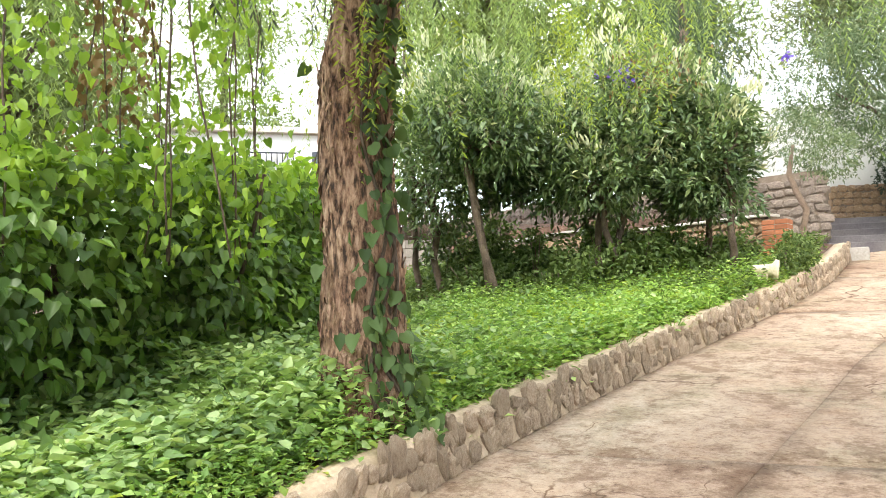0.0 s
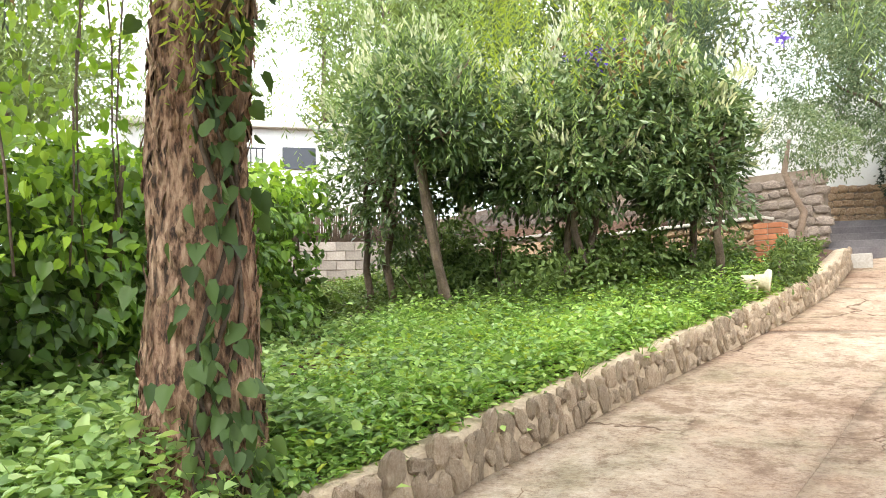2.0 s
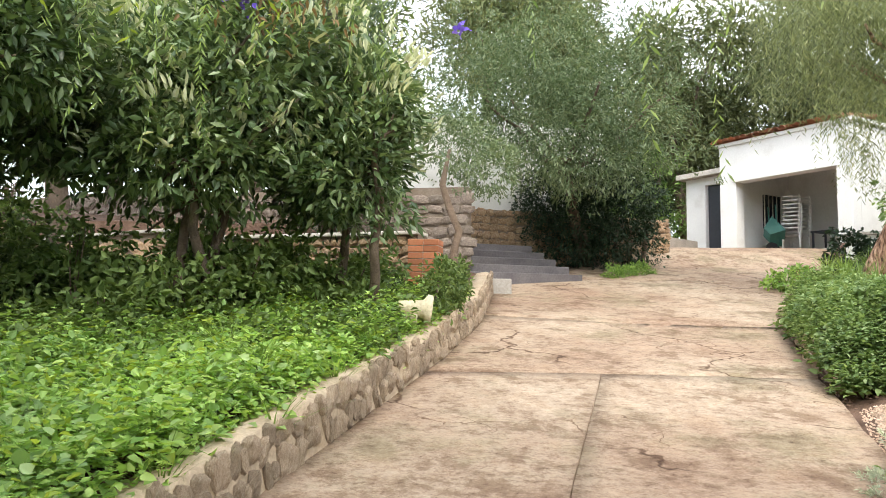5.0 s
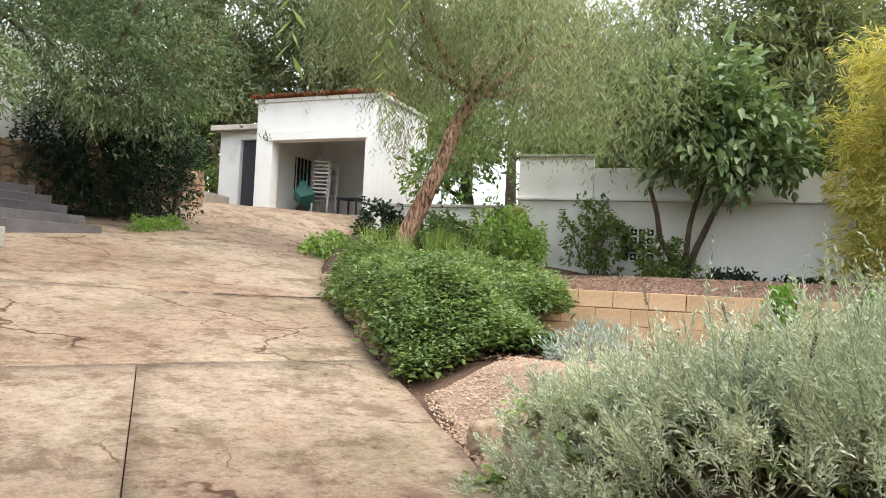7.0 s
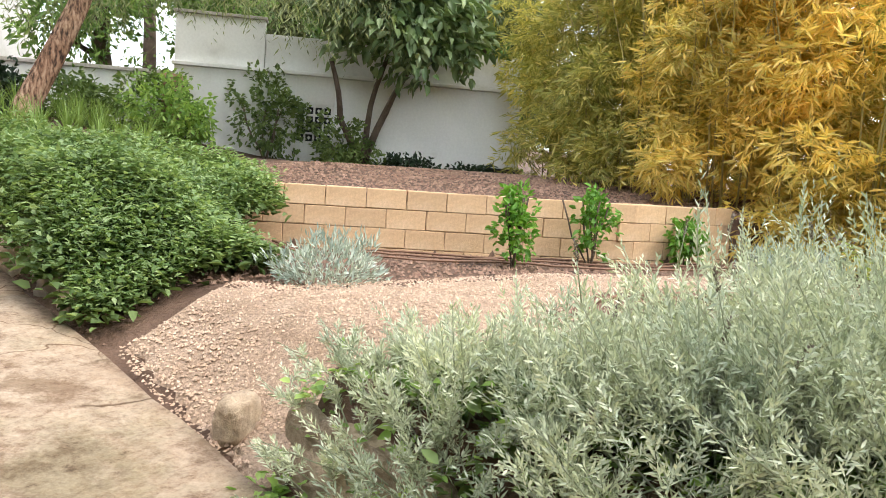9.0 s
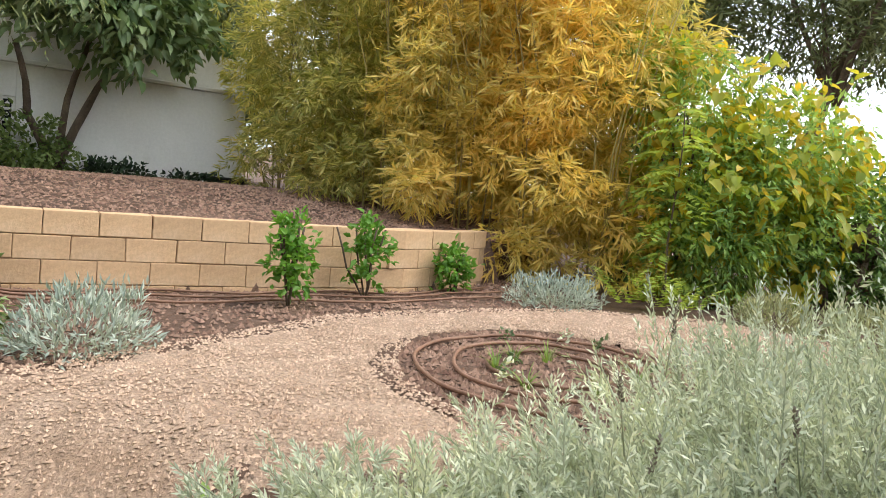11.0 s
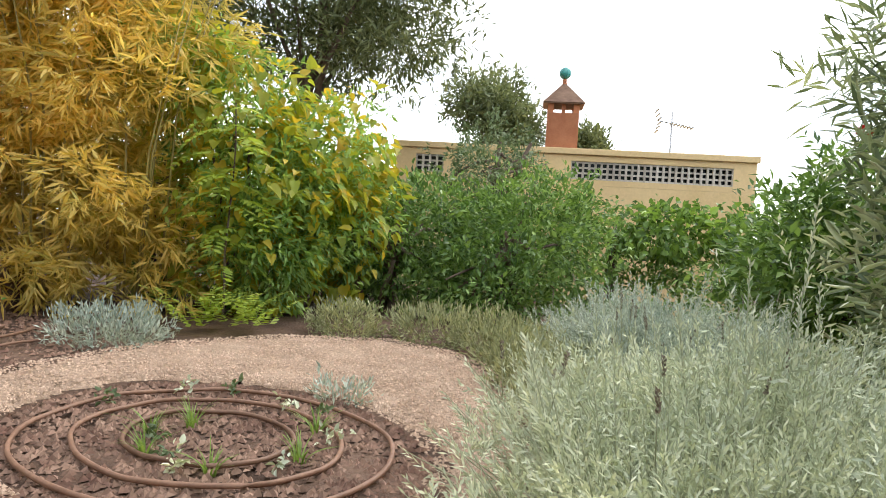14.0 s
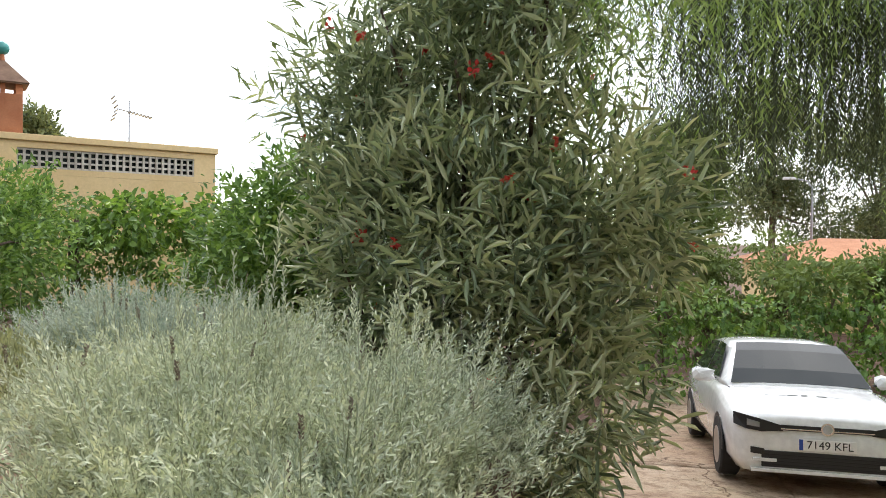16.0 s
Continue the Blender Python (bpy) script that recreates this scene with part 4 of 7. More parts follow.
# rough rocks along the weed bed
for k, (x, y, sx, sy, sz, mt) in enumerate([(1.78, 7.72, 0.09, 0.06, 0.09, "edge_stone"),
                                          (2.17, 9.22, 0.09, 0.08, 0.07, "edge_stone"), (2.22, 9.45, 0.07, 0.11, 0.12, "grey_stone"), (2.34, 9.85, 0.1, 0.16, 0.14, "edge_stone"), (2.42, 10.3, 0.1, 0.2, 0.14, "edge_stone"),
                                          (2.62, 10.9, 0.1, 0.22, 0.12, "edge_stone"), (2.85, 11.6, 0.1, 0.25, 0.12, "edge_stone"), (3.2, 12.6, 0.12, 0.3, 0.12, "edge_stone"), (4.25, 10.1, 0.13, 0.12, 0.13, "limestone")]):
    me = stone_piece(40 + k, sx, sy, sz, 3)
    me.materials.append(MATS[mt])
    me.polygons.foreach_set("use_smooth", [True] * len(me.polygons))
    zz = 1.66 if mt == "limestone" else slope(x, y) + sz * 0.6
    tagged(put("rock", me, None, pose(x, y, zz, random.uniform(-10, 10), random.uniform(-10, 10), random.uniform(-25, 25))), "rough tan edging rock beside the driveway", "rock", "edging rocks")
stub = empty("brick_stub", pose(4.75, 15.95, slope(4.75, 15.95), 0, 0, -30), "short brick stub at the edge of the weed bed", "brick stub")
for r_ in range(4):
    part("brick", box_bm(-0.16, 0.16, -0.12, 0.12, 0.0 + r_ * 0.08, 0.072 + r_ * 0.08, 0.008), "old_brick", stub)

# ---- foliage ----
def unit(a):
    return a / np.maximum(np.linalg.norm(a, axis=1, keepdims=True), 1e-9)


def leaf_mesh(name, P, D, L, W, material, broad=False, fold=0.22, up=0.5, face=None):
    """One mesh of many leaves: base points P, directions D, lengths L, widths W."""
    n = len(P)
    D = unit(np.asarray(D, float))
    L = np.broadcast_to(np.asarray(L, float), n)[:, None]
    W = np.broadcast_to(np.asarray(W, float), n)[:, None]
    U = RNG.normal(size=(n, 3)) + (0, 0, up * 3) if face is None else np.asarray(face, float) + RNG.normal(size=(n, 3)) * 0.3
    S = unit(np.cross(D, U))
    N = np.cross(S, D)
    if broad:
        rows = ((0, 0), (0.28, 0.5), (0.68, 0.36), (1, 0), (0.68, -0.36), (0.28, -0.5))
        curl = (0, 0.0, -0.02, -0.16, -0.02, 0.0)
        V = np.stack([P + D * L * u + S * W * w + N * (abs(w) * fold * W * 2 + c * L) for (u, w), c in zip(rows, curl)], 1)
        F = np.array([(0, 1, 2, 3), (0, 3, 4, 5)])
        if broad == "heart":
            rows = ((0, 0), (-0.10, 0.26), (0.10, 0.50), (0.50, 0.40), (1, 0), (0.50, -0.40), (0.10, -0.50), (-0.10, -0.26))
            curl = (0, -0.03, 0.0, 0.0, -0.16, 0.0, 0.0, -0.03)
            V = np.stack([P + D * L * u + S * W * w + N * (abs(w) * fold * W * 2 + c * L) for (u, w), c in zip(rows, curl)], 1)
            F = np.array([(0, 1, 2, 3, 4), (0, 4, 5, 6, 7)])
    else:
        rows = ((0, 0), (0.45, 0.5), (1, 0), (0.45, -0.5))
        V = np.stack([P + D * L * u + S * W * w + N * (abs(w) * fold * W * 2) for u, w in rows], 1)
        F = np.array([(0, 1, 2), (0, 2, 3)])
    k, per = V.shape[1], F.shape[1]
    V = V.reshape(-1, 3)
    F = (F[None] + (np.arange(n) * k)[:, None, None]).reshape(-1)
    me = bpy.data.meshes.new(name)
    me.vertices.add(len(V))
    me.vertices.foreach_set("co", V.astype(np.float32).ravel())
    me.loops.add(len(F))
    me.loops.foreach_set("vertex_index", F.astype(np.int32))
    nf = len(F) // per
    me.polygons.add(nf)
    me.polygons.foreach_set("loop_start", (np.arange(nf) * per).astype(np.int32))
    me.materials.append(MATS[material])
    me.update(calc_edges=True)
    return me


def lumps(n, blobs, shell=0.4, rough=0.35):
    """Points in the outer part of uneven blobs, with their outward directions."""
    B = np.array([b[:6] for b in blobs], float)
    area = B[:, 3] * B[:, 4] + B[:, 4] * B[:, 5] + B[:, 3] * B[:, 5]
    k = RNG.choice(len(B), n, p=area / area.sum())
    u = unit(RNG.normal(size=(n, 3)))
    ph = B[k, :3].sum(1)
    w = 1 + rough * (0.5 * np.sin(u[:, 0] * 5.1 + ph * 3) * np.sin(u[:, 1] * 4.7 + ph) + 0.5 * np.sin(u[:, 2] * 6.3 + ph * 2 + u[:, 0] * 3) + 0.35 * np.sin(u[:, 0] * 13 + u[:, 2] * 11 + ph))
    r = w * (1 - shell * RNG.random(n) ** 1.6)
    return B[k, :3] + u * B[k, 3:6] * r[:, None], unit(u / B[k, 3:6])


def crown(name, blobs, n, length, width, material, parent=None, droop=0.3, spread=0.8, broad=False, shell=0.45, rough=0.35, twigs=6, faced=False):
    """Leaves in sprays of a few from one twig point."""
    m = max(1, n // twigs)
    P, O = lumps(m, blobs, shell, rough)
    P = np.repeat(P, twigs, 0) + RNG.normal(size=(m * twigs, 3)) * length * 0.45
    O = np.repeat(O, twigs, 0)
    D = unit(O * 0.7 + RNG.normal(size=P.shape) * spread * 0.7 + (0, 0, -droop))
    L = length * RNG.uniform(0.6, 1.25, len(P))
    if faced:
        D = unit(O * 0.75 + RNG.normal(size=P.shape) * 0.55 + (0, 0, -0.75))
    return put(name, leaf_mesh(name, P, D, L, L * width / length, material, broad, face=O * 0.8 + (0, 0, 1.3) if faced else None), parent)


def trunk_part(name, runs, material, parent, sides=9, wobble=0.3):
    return put(name, tubes_mesh(name, runs, material, sides, wobble), parent)


def limbs_from(p, tips, r, seed, n=7, sway=0.25):
    return [(bend(p, t, n, sway, seed + i * 1.7), [r * (1 - 0.75 * k / (n - 1)) for k in range(n)]) for i, t in enumerate(tips)]


def strands(name, tops, lengths, material, parent, leaf=0.035, step=0.02, sway=0.15, width=0.22, hang=0.75):
    """Hanging sprays with narrow leaflets on both sides, on a drooping line."""
    Ps, Ds = [], []
    for (x, y, z), ln in zip(tops, lengths):
        m = max(4, int(ln / step))
        s = np.linspace(0, 1, m)
        a = RNG.uniform(0, 6.28)
        out = RNG.uniform(0.05, 0.35) * ln
        line = np.stack([x + math.cos(a) * out * np.sqrt(s) + sway * 0.3 * np.sin(s * 5 + a), y + math.sin(a) * out * np.sqrt(s), z - ln * s ** 1.25], 1)
        side = RNG.uniform(0, 6.28) + 0.4 * np.sin(s * 7)
        dv = np.stack([np.cos(side), np.sin(side), -hang * np.ones(m)], 1)
        sg = np.where(np.arange(m) % 2 == 0, 1.0, -1.0)[:, None] * (1, 1, 0) + (0, 0, 1)
        Ps.append(line)
        Ds.append(dv * sg + RNG.normal(size=(m, 3)) * 0.22)
    P, D = np.concatenate(Ps), np.concatenate(Ds)
    L = leaf * RNG.uniform(0.6, 1.3, len(P))
    return put(name, leaf_mesh(name, P, D, L, L * width, material, False, 0.1, 0.0), parent)


def tree_root(name, x, y, label, category="tree", group="", z=None):
    return empty(name, pose(0, 0, 0), label, category, group)


# big pepper tree on the bank
pt = tree_root("pepper_tree", 0, 0, "old pepper tree with furrowed red-brown bark and climbing ivy")
bz = land(-2.67, 3.58)
path = [(-2.64, 3.50, bz - 0.1), (-2.66, 3.52, bz + 0.12), (-2.67, 3.55, bz + 0.45), (-2.68, 3.56, bz + 1.0), (-2.72, 3.57, bz + 1.6), (-2.72, 3.60, bz + 2.1), (-2.64, 3.66, bz + 2.7), (-2.5, 3.8, bz + 3.4), (-2.4, 3.9, bz + 4.2)]
rad = [0.36, 0.29, 0.245, 0.225, 0.215, 0.225, 0.19, 0.15, 0.1]
SID, sub = 40, 7
P2, R2 = [], []
for i in range(len(path) - 1):
    for k in range(sub):
        s = k / sub
        P2.append(Vector(path[i]).lerp(Vector(path[i + 1]), s))
        R2.append(rad[i] * (1 - s) + rad[i + 1] * s)
v, f = tube_data(P2, R2, SID)
for i, q in enumerate(v):
    c = P2[i // SID]
    d = (q - c)
    th = math.atan2(d.y, d.x)
    n = noise.noise(Vector((math.cos(th) * 6, math.sin(th) * 6, q.z * 1.6))) + 0.6 * noise.noise(Vector((math.cos(th) * 13, math.sin(th) * 13, q.z * 3.5)))
    v[i] = c + d * (1 + 0.12 * n)
put("trunk", mesh_from("trunk", v, f, "bark", True), pt)
top = Vector(path[6])
tips = [(-4.6, 2.2, 5.2), (-4.4, 5.2, 5.4), (-1.0, 5.6, 5.2), (-0.4, 3.0, 5.0), (-1.4, 1.2, 5.0), (-2.6, 6.6, 5.4), (-3.6, 0.8, 5.0)]
trunk_part("limb", limbs_from(top, tips, 0.11, 3, 8, 0.4), "bark", pt, 8)
tops, lens = [], []
for k in range(2300):
    a, r = RNG.uniform(0, 6.28), 3.5 * math.sqrt(RNG.random())
    x, y = -2.3 + r * math.cos(a), 3.9 + r * 0.95 * math.sin(a)
    z = 5.4 - 0.05 * r * r + RNG.uniform(-1.4, 0.8)
    tops.append((x, y, z))
    lens.append(RNG.uniform(0.5, 1.5) * (0.8 if z < 4.3 else 1.0))
for k in range(450):
    tops.append((RNG.uniform(-1.9, 0.5), RNG.uniform(1.8, 3.8), RNG.uniform(4.0, 5.6)))
    lens.append(RNG.uniform(0.7, 1.5))
strands("foliage", tops, lens, "pepper_leaf", pt, 0.065, 0.024, width=0.17, hang=1.3)
tops = [(-2.0 + RNG.normal() * 0.09, 5.3 + RNG.normal() * 0.12, 3.55 + RNG.uniform(-0.3, 0.3)) for _ in range(26)]
tops += [(-2.35 + RNG.normal() * 0.25, 3.3 + RNG.normal() * 0.1, 3.1 + RNG.uniform(-0.2, 0.4)) for _ in range(16)]
tops += [(-1.6 + RNG.normal() * 0.5, 5.6 + RNG.normal() * 0.4, 3.6 + RNG.uniform(-0.2, 0.5)) for _ in range(40)]
strands("low_spray", tops, [RNG.uniform(0.4, 0.85) for _ in tops], "lime_leaf", pt, 0.05, 0.02, width=0.24)

# low strands of the same tree, coloured dark to stand for shade
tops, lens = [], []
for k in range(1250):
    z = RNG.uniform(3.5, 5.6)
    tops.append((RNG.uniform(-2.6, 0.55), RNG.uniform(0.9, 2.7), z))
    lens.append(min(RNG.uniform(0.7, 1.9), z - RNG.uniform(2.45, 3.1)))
strands("hanging_foliage", tops, [max(0.3, q) for q in lens], "pepper_shaded", pt, 0.055, 0.015, width=0.2, hang=1.8)

# raised plates of bark round the lower trunk
P, D, O = [], [], []
for k in range(2600):
    i = int(RNG.integers(1, 50))
    a = RNG.uniform(0, 6.28)
    o = Vector((math.cos(a), math.sin(a), 0))
    n = noise.noise(Vector((math.cos(a) * 6, math.sin(a) * 6, P2[i].z * 1.6)))
    P.append(P2[i] + o * R2[i] * (1.0 + 0.10 * n) + Vector((0, 0, RNG.uniform(-0.03, 0.03))))
    D.append((RNG.normal() * 0.12 + o.x * 0.22, RNG.normal() * 0.12 + o.y * 0.22, -1 if k % 2 else 1))
    O.append(o)
s = RNG.uniform(0.035, 0.11, len(P))
put("bark_plates", leaf_mesh("bark_plates", np.array([tuple(p) for p in P]), np.array(D), s, RNG.uniform(0.022, 0.05, len(P)), "bark", True, -0.12, 0.0, np.array([tuple(o) for o in O])), pt)

# ivy climbing the trunk
ivy = empty("ivy", pose(0, 0, 0), "dark glossy ivy climbing the pepper tree trunk", "ivy")
P, D = [], []
for k in range(270):
    i = int(RNG.integers(2, 50))
    a = RNG.normal(-0.4, 0.32) + 0.25 * math.sin(i * 0.25)
    if RNG.random() < 0.10:
        a = RNG.uniform(0, 6.28)
    P.append(P2[i] + Vector((math.cos(a), math.sin(a), 0)) * R2[i] * RNG.uniform(1.05, 1.5))
    D.append((math.cos(a) * 0.5 + RNG.normal() * 0.3, math.sin(a) * 0.5 + RNG.normal() * 0.3, -1))
s = RNG.uniform(0.05, 0.115, len(P))
put("leaves", leaf_mesh("leaves", np.array([tuple(p) for p in P]), np.array(D), s, s * 0.9, "ivy_leaf", "heart", 0.15, 0.2), ivy)
runs = [([P2[i] + Vector((math.cos(-0.4 + 0.4 * math.sin(i * 0.3 + j)), math.sin(-0.4 + 0.4 * math.sin(i * 0.3 + j)), 0)) * R2[i] * 1.08 for i in range(1, 46, 2)], [0.011] * 23) for j in range(3)]
put("stem", tubes_mesh("stem", runs, "thin_bark", 5), ivy)

# vine-covered hedge
HEDGE = [(-4.9, -3.5), (-4.4, -0.5), (-4.2, 1.2), (-4.3, 2.6), (-4.9, 4.4), (-5.6, 6.2), (-6.5, 8.2)]
hedge = empty("vine_hedge", pose(0, 0, 0), "tall hedge smothered in broad green vine leaves", "hedge")


def hedge_blobs(line, half, height, step=0.45, jitter=0.12):
    out = []
    for (x0, y0), (x1, y1) in zip(line[:-1], line[1:]):
        ln = math.hypot(x1 - x0, y1 - y0)
        for k in range(max(1, int(ln / step))):
            s = k / max(1, int(ln / step))
            x, y = x0 + (x1 - x0) * s, y0 + (y1 - y0) * s
            g = land(x, y)
            for zf in (0.22, 0.55, 0.82):
                out.append((x + RNG.normal() * jitter, y + RNG.normal() * jitter, g + height * zf + RNG.normal() * 0.05, half * RNG.uniform(0.8, 1.15), half * RNG.uniform(0.8, 1.15), height * 0.24))
    return out


hb = hedge_blobs(HEDGE, 0.62, 1.75)
crown("leaves", hb, 24000, 0.09, 0.08, "vine_leaf", hedge, 0.6, 0.65, "heart", 0.3, 0.4, 3, True)
# hedge top in the lit leaf colour, for the light falling on it
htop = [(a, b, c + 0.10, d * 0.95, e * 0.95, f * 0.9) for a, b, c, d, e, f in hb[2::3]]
crown("top_leaves", [(a, b, c + 0.16, d, e, f * 0.5) for a, b, c, d, e, f in htop], 3600, 0.1, 0.085, "vine_lit", hedge, 0.4, 0.7, "heart", 0.3, 0.4, 3, True)
# inner leaves: the hedge's inside shade is put into a darker green
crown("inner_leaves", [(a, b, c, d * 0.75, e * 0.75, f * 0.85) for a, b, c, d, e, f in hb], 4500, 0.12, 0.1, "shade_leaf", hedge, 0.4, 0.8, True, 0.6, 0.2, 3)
put("stem_mass", tubes_mesh("stems", [(bend((x + RNG.normal() * 0.2, y + RNG.normal() * 0.2, land(x, y) - 0.05), (x + RNG.normal() * 0.3, y + RNG.normal() * 0.3, land(x, y) + 1.6), 6, 0.3, k), [0.018] * 6) for k, (x, y) in enumerate(HEDGE * 4)], "thin_bark", 5), hedge)
# hanging curtains of vine; the green ones have sky glow in their leaf colour
for k, (x, y, z0, z1, w, mt, lb) in enumerate([(-3.72, 3.05, 2.2, 5.2, 0.26, "vine_lit", "green vine curtain hanging from the tree"), (-4.75, 3.35, 2.9, 5.4, 0.16, "dry_leaf", "brown withered vine hanging from the tree"),
                                             (-4.9, 2.3, 2.2, 5.2, 0.22, "vine_lit", "green vine curtain hanging from the tree"), (-4.2, 3.9, 2.3, 5.0, 0.22, "vine_lit", "green vine curtain hanging from the tree"), (-3.9, 2.1, 2.2, 5.2, 0.2, "vine_lit", "green vine curtain hanging from the tree")]):
    vn = empty("hanging_vine", pose(0, 0, 0), lb, "vine", "hanging vines")
    P = np.stack([RNG.normal(x, w, 560), RNG.normal(y, w, 560), RNG.uniform(z0 - 0.5, z1, 560)], 1)
    s = RNG.uniform(0.045, 0.085, 560)
    put("leaves", leaf_mesh("leaves", P, RNG.normal(size=(560, 3)) * 0.5 + (0, 0, -1), s, s * 0.85, mt, "heart"), vn)
    put("stem_mass", tubes_mesh("stems", [(bend((x + RNG.normal() * w, y + RNG.normal() * w, z0 - 0.5), (x + RNG.normal() * w * 0.5, y + RNG.normal() * w * 0.5, z1), 8, 0.2, k * 5 + j), [0.007] * 8) for j in range(4)], "thin_bark", 5), vn)


# ground cover on the bank
def bank_points(n, x_lo, x_hi, y_lo, y_hi, test=None):
    out = []
    while len(out) < n:
        x, y = RNG.uniform(x_lo, x_hi), RNG.uniform(y_lo, y_hi)
        if x < lx(y) - 0.10 and (test is None or test(x, y)):
            out.append((x, y, land(x, y)))
    return np.array(out)


def cover(name, pts, height, length, width, material, label, broad=False, per=4):
    h = height * (0.45 + 0.55 * RNG.random(len(pts))) * (0.75 + 0.5 * np.array([noise.noise(Vector((p[0] * 1.3, p[1] * 1.3, 4))) for p in pts]))
    P = np.repeat(pts, per, 0)
    P[:, 2] += np.repeat(np.maximum(h, 0.02), per) * RNG.uniform(0.55, 1.05, len(P))
    P[:, :2] += RNG.normal(size=(len(P), 2)) * length * 0.8
    D = RNG.normal(size=P.shape) * (1, 1, 0.35) + (0, 0, 0.12)
    L = length * RNG.uniform(0.6, 1.3, len(P))
    tagged(put(name, leaf_mesh(name, P, D, L, L * width, material, broad, 0.2, 1.2)), label, "ground cover", kind="stuff")


def bright(x, y):
    return noise.noise(Vector((x * 0.6, y * 0.6, 1))) + 0.30 * (y - 4.5) + 0.5 * (x + 2.6) > -0.15 and x > -4.9 and y > 3.4


cover("tall_weeds", bank_points(2200, -4.4, -0.6, 2.2, 12.0, bright), 0.46, 0.055, 0.6, "weed_leaf", "taller pale green weeds standing above the others", True, 4)
cover("bright_weeds", bank_points(17000, -4.6, -0.4, 3.2, 12.5, bright), 0.27, 0.048, 0.62, "weed_leaf", "bright green clover-like weeds covering the bank", False, 4)
cover("weeds_near_edge", bank_points(4200, -3.2, -0.5, 1.0, 11.0, lambda x, y: x > lx(y) - 0.8), 0.2, 0.06, 0.7, "weed_leaf", "soft green weeds hanging over the stone edge", False, 4)
cover("ivy_ground_cover", bank_points(4200, -5.6, -1.7, 2.6, 8.2), 0.3, 0.065, 0.85, "creeper_leaf", "broad dull-green leaves of creeping plants under the hedge", True, 3)
cover("tall_creepers", bank_points(5200, -4.6, -1.9, 0.0, 4.2, lambda x, y: x < lx(y) - 0.35), 0.55, 0.068, 0.85, "creeper_leaf", "tall broad-leaved creepers heaped in front of the hedge", "heart", 4)
cover("mixed_weeds", bank_points(6500, -4.0, -1.3, 0.2, 5.0), 0.42, 0.05, 0.6, "weed_leaf", "small fresh weeds among the creepers", False, 3)
cover("pale_weeds", bank_points(1500, -4.0, -0.6, 1.2, 11.0), 0.34, 0.055, 0.55, "lime_leaf", "yellow-green weeds scattered over the bank", True, 3)
# bushes under the trees, in the green darkened for shade
for k in range(38):
    y = RNG.uniform(8.3, 11.2) if k < 24 else RNG.uniform(9.2, 11.0)
    x = RNG.uniform(-5.4, -1.9) if k < 24 else RNG.uniform(-6.2, -2.6)
    w = empty("undergrowth_bush", pose(0, 0, 0), "small dark bush under the evergreen trees", "bush", "bushes under the trees")
    hh = RNG.uniform(0.3, 0.6) if k < 24 else RNG.uniform(0.6, 1.0)
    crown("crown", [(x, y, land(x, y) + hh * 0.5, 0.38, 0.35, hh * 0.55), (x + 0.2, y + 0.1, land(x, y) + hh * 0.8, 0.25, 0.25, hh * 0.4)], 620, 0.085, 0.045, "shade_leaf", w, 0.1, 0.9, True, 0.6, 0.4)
    put("stem_mass", tubes_mesh("stems", [(bend((x, y, land(x, y) - 0.05), (x + RNG.normal() * 0.15, y + RNG.normal() * 0.15, land(x, y) + hh), 4, 0.05, k + j), [0.008] * 4) for j in range(3)], "thin_bark", 4), w)
# tree shade on the undergrowth is part of its leaf colour
cover("dark_undergrowth", bank_points(9000, -8.5, -0.9, 6.6, 14.5, lambda x, y: y > 9.0 + 0.3 * x), 0.38, 0.075, 0.6, "shade_leaf", "undergrowth below the small trees, coloured dark for their shade", True, 3)
cover("dead_leaves", bank_points(900, -3.6, -0.6, 1.0, 12), 0.06, 0.05, 0.6, "dry_leaf", "scattered dry brown leaves on the bank", True, 1)


def tuft(name, x, y, n, h, material, label, lean=0.5, width=0.02, z=None, category="grass", group="grass tufts"):
    g = land(x, y) if z is None else z
    V, F = [], []
    for k in range(n):
        a, ln, le = RNG.uniform(0, 6.28), h * RNG.uniform(0.6, 1.2), lean * RNG.uniform(0.4, 1.3)
        ca, sa = math.cos(a), math.sin(a)
        o = len(V)
        for j in range(5):
            s = j / 4
            w = width * (1 - s) * 0.5 + 0.0008
            rr, zz = le * ln * s * s + 0.02, ln * (s - 0.35 * le * s * s)
            V += [(x + ca * rr - sa * w, y + sa * rr + ca * w, g + zz), (x + ca * rr + sa * w, y + sa * rr - ca * w, g + zz)]
        F += [(o + 2 * j, o + 2 * j + 1, o + 2 * j + 3, o + 2 * j + 2) for j in range(4)]
    return tagged(put(name, mesh_from(name, V, F, material)), label, category, group)


for x, y, h in ((-1.75, 7.1, 0.42), (-2.0, 7.6, 0.45), (-2.35, 8.1, 0.4), (-1.6, 8.0, 0.38), (-3.1, 3.0, 0.5), (-2.9, 2.75, 0.42), (-1.95, 6.2, 0.35), (-1.5, 8.8, 0.35)):
    tuft("grass_tuft", x, y, 46, h, "grass_leaf", "long-bladed green grass tuft in the weeds", 0.8, 0.016)


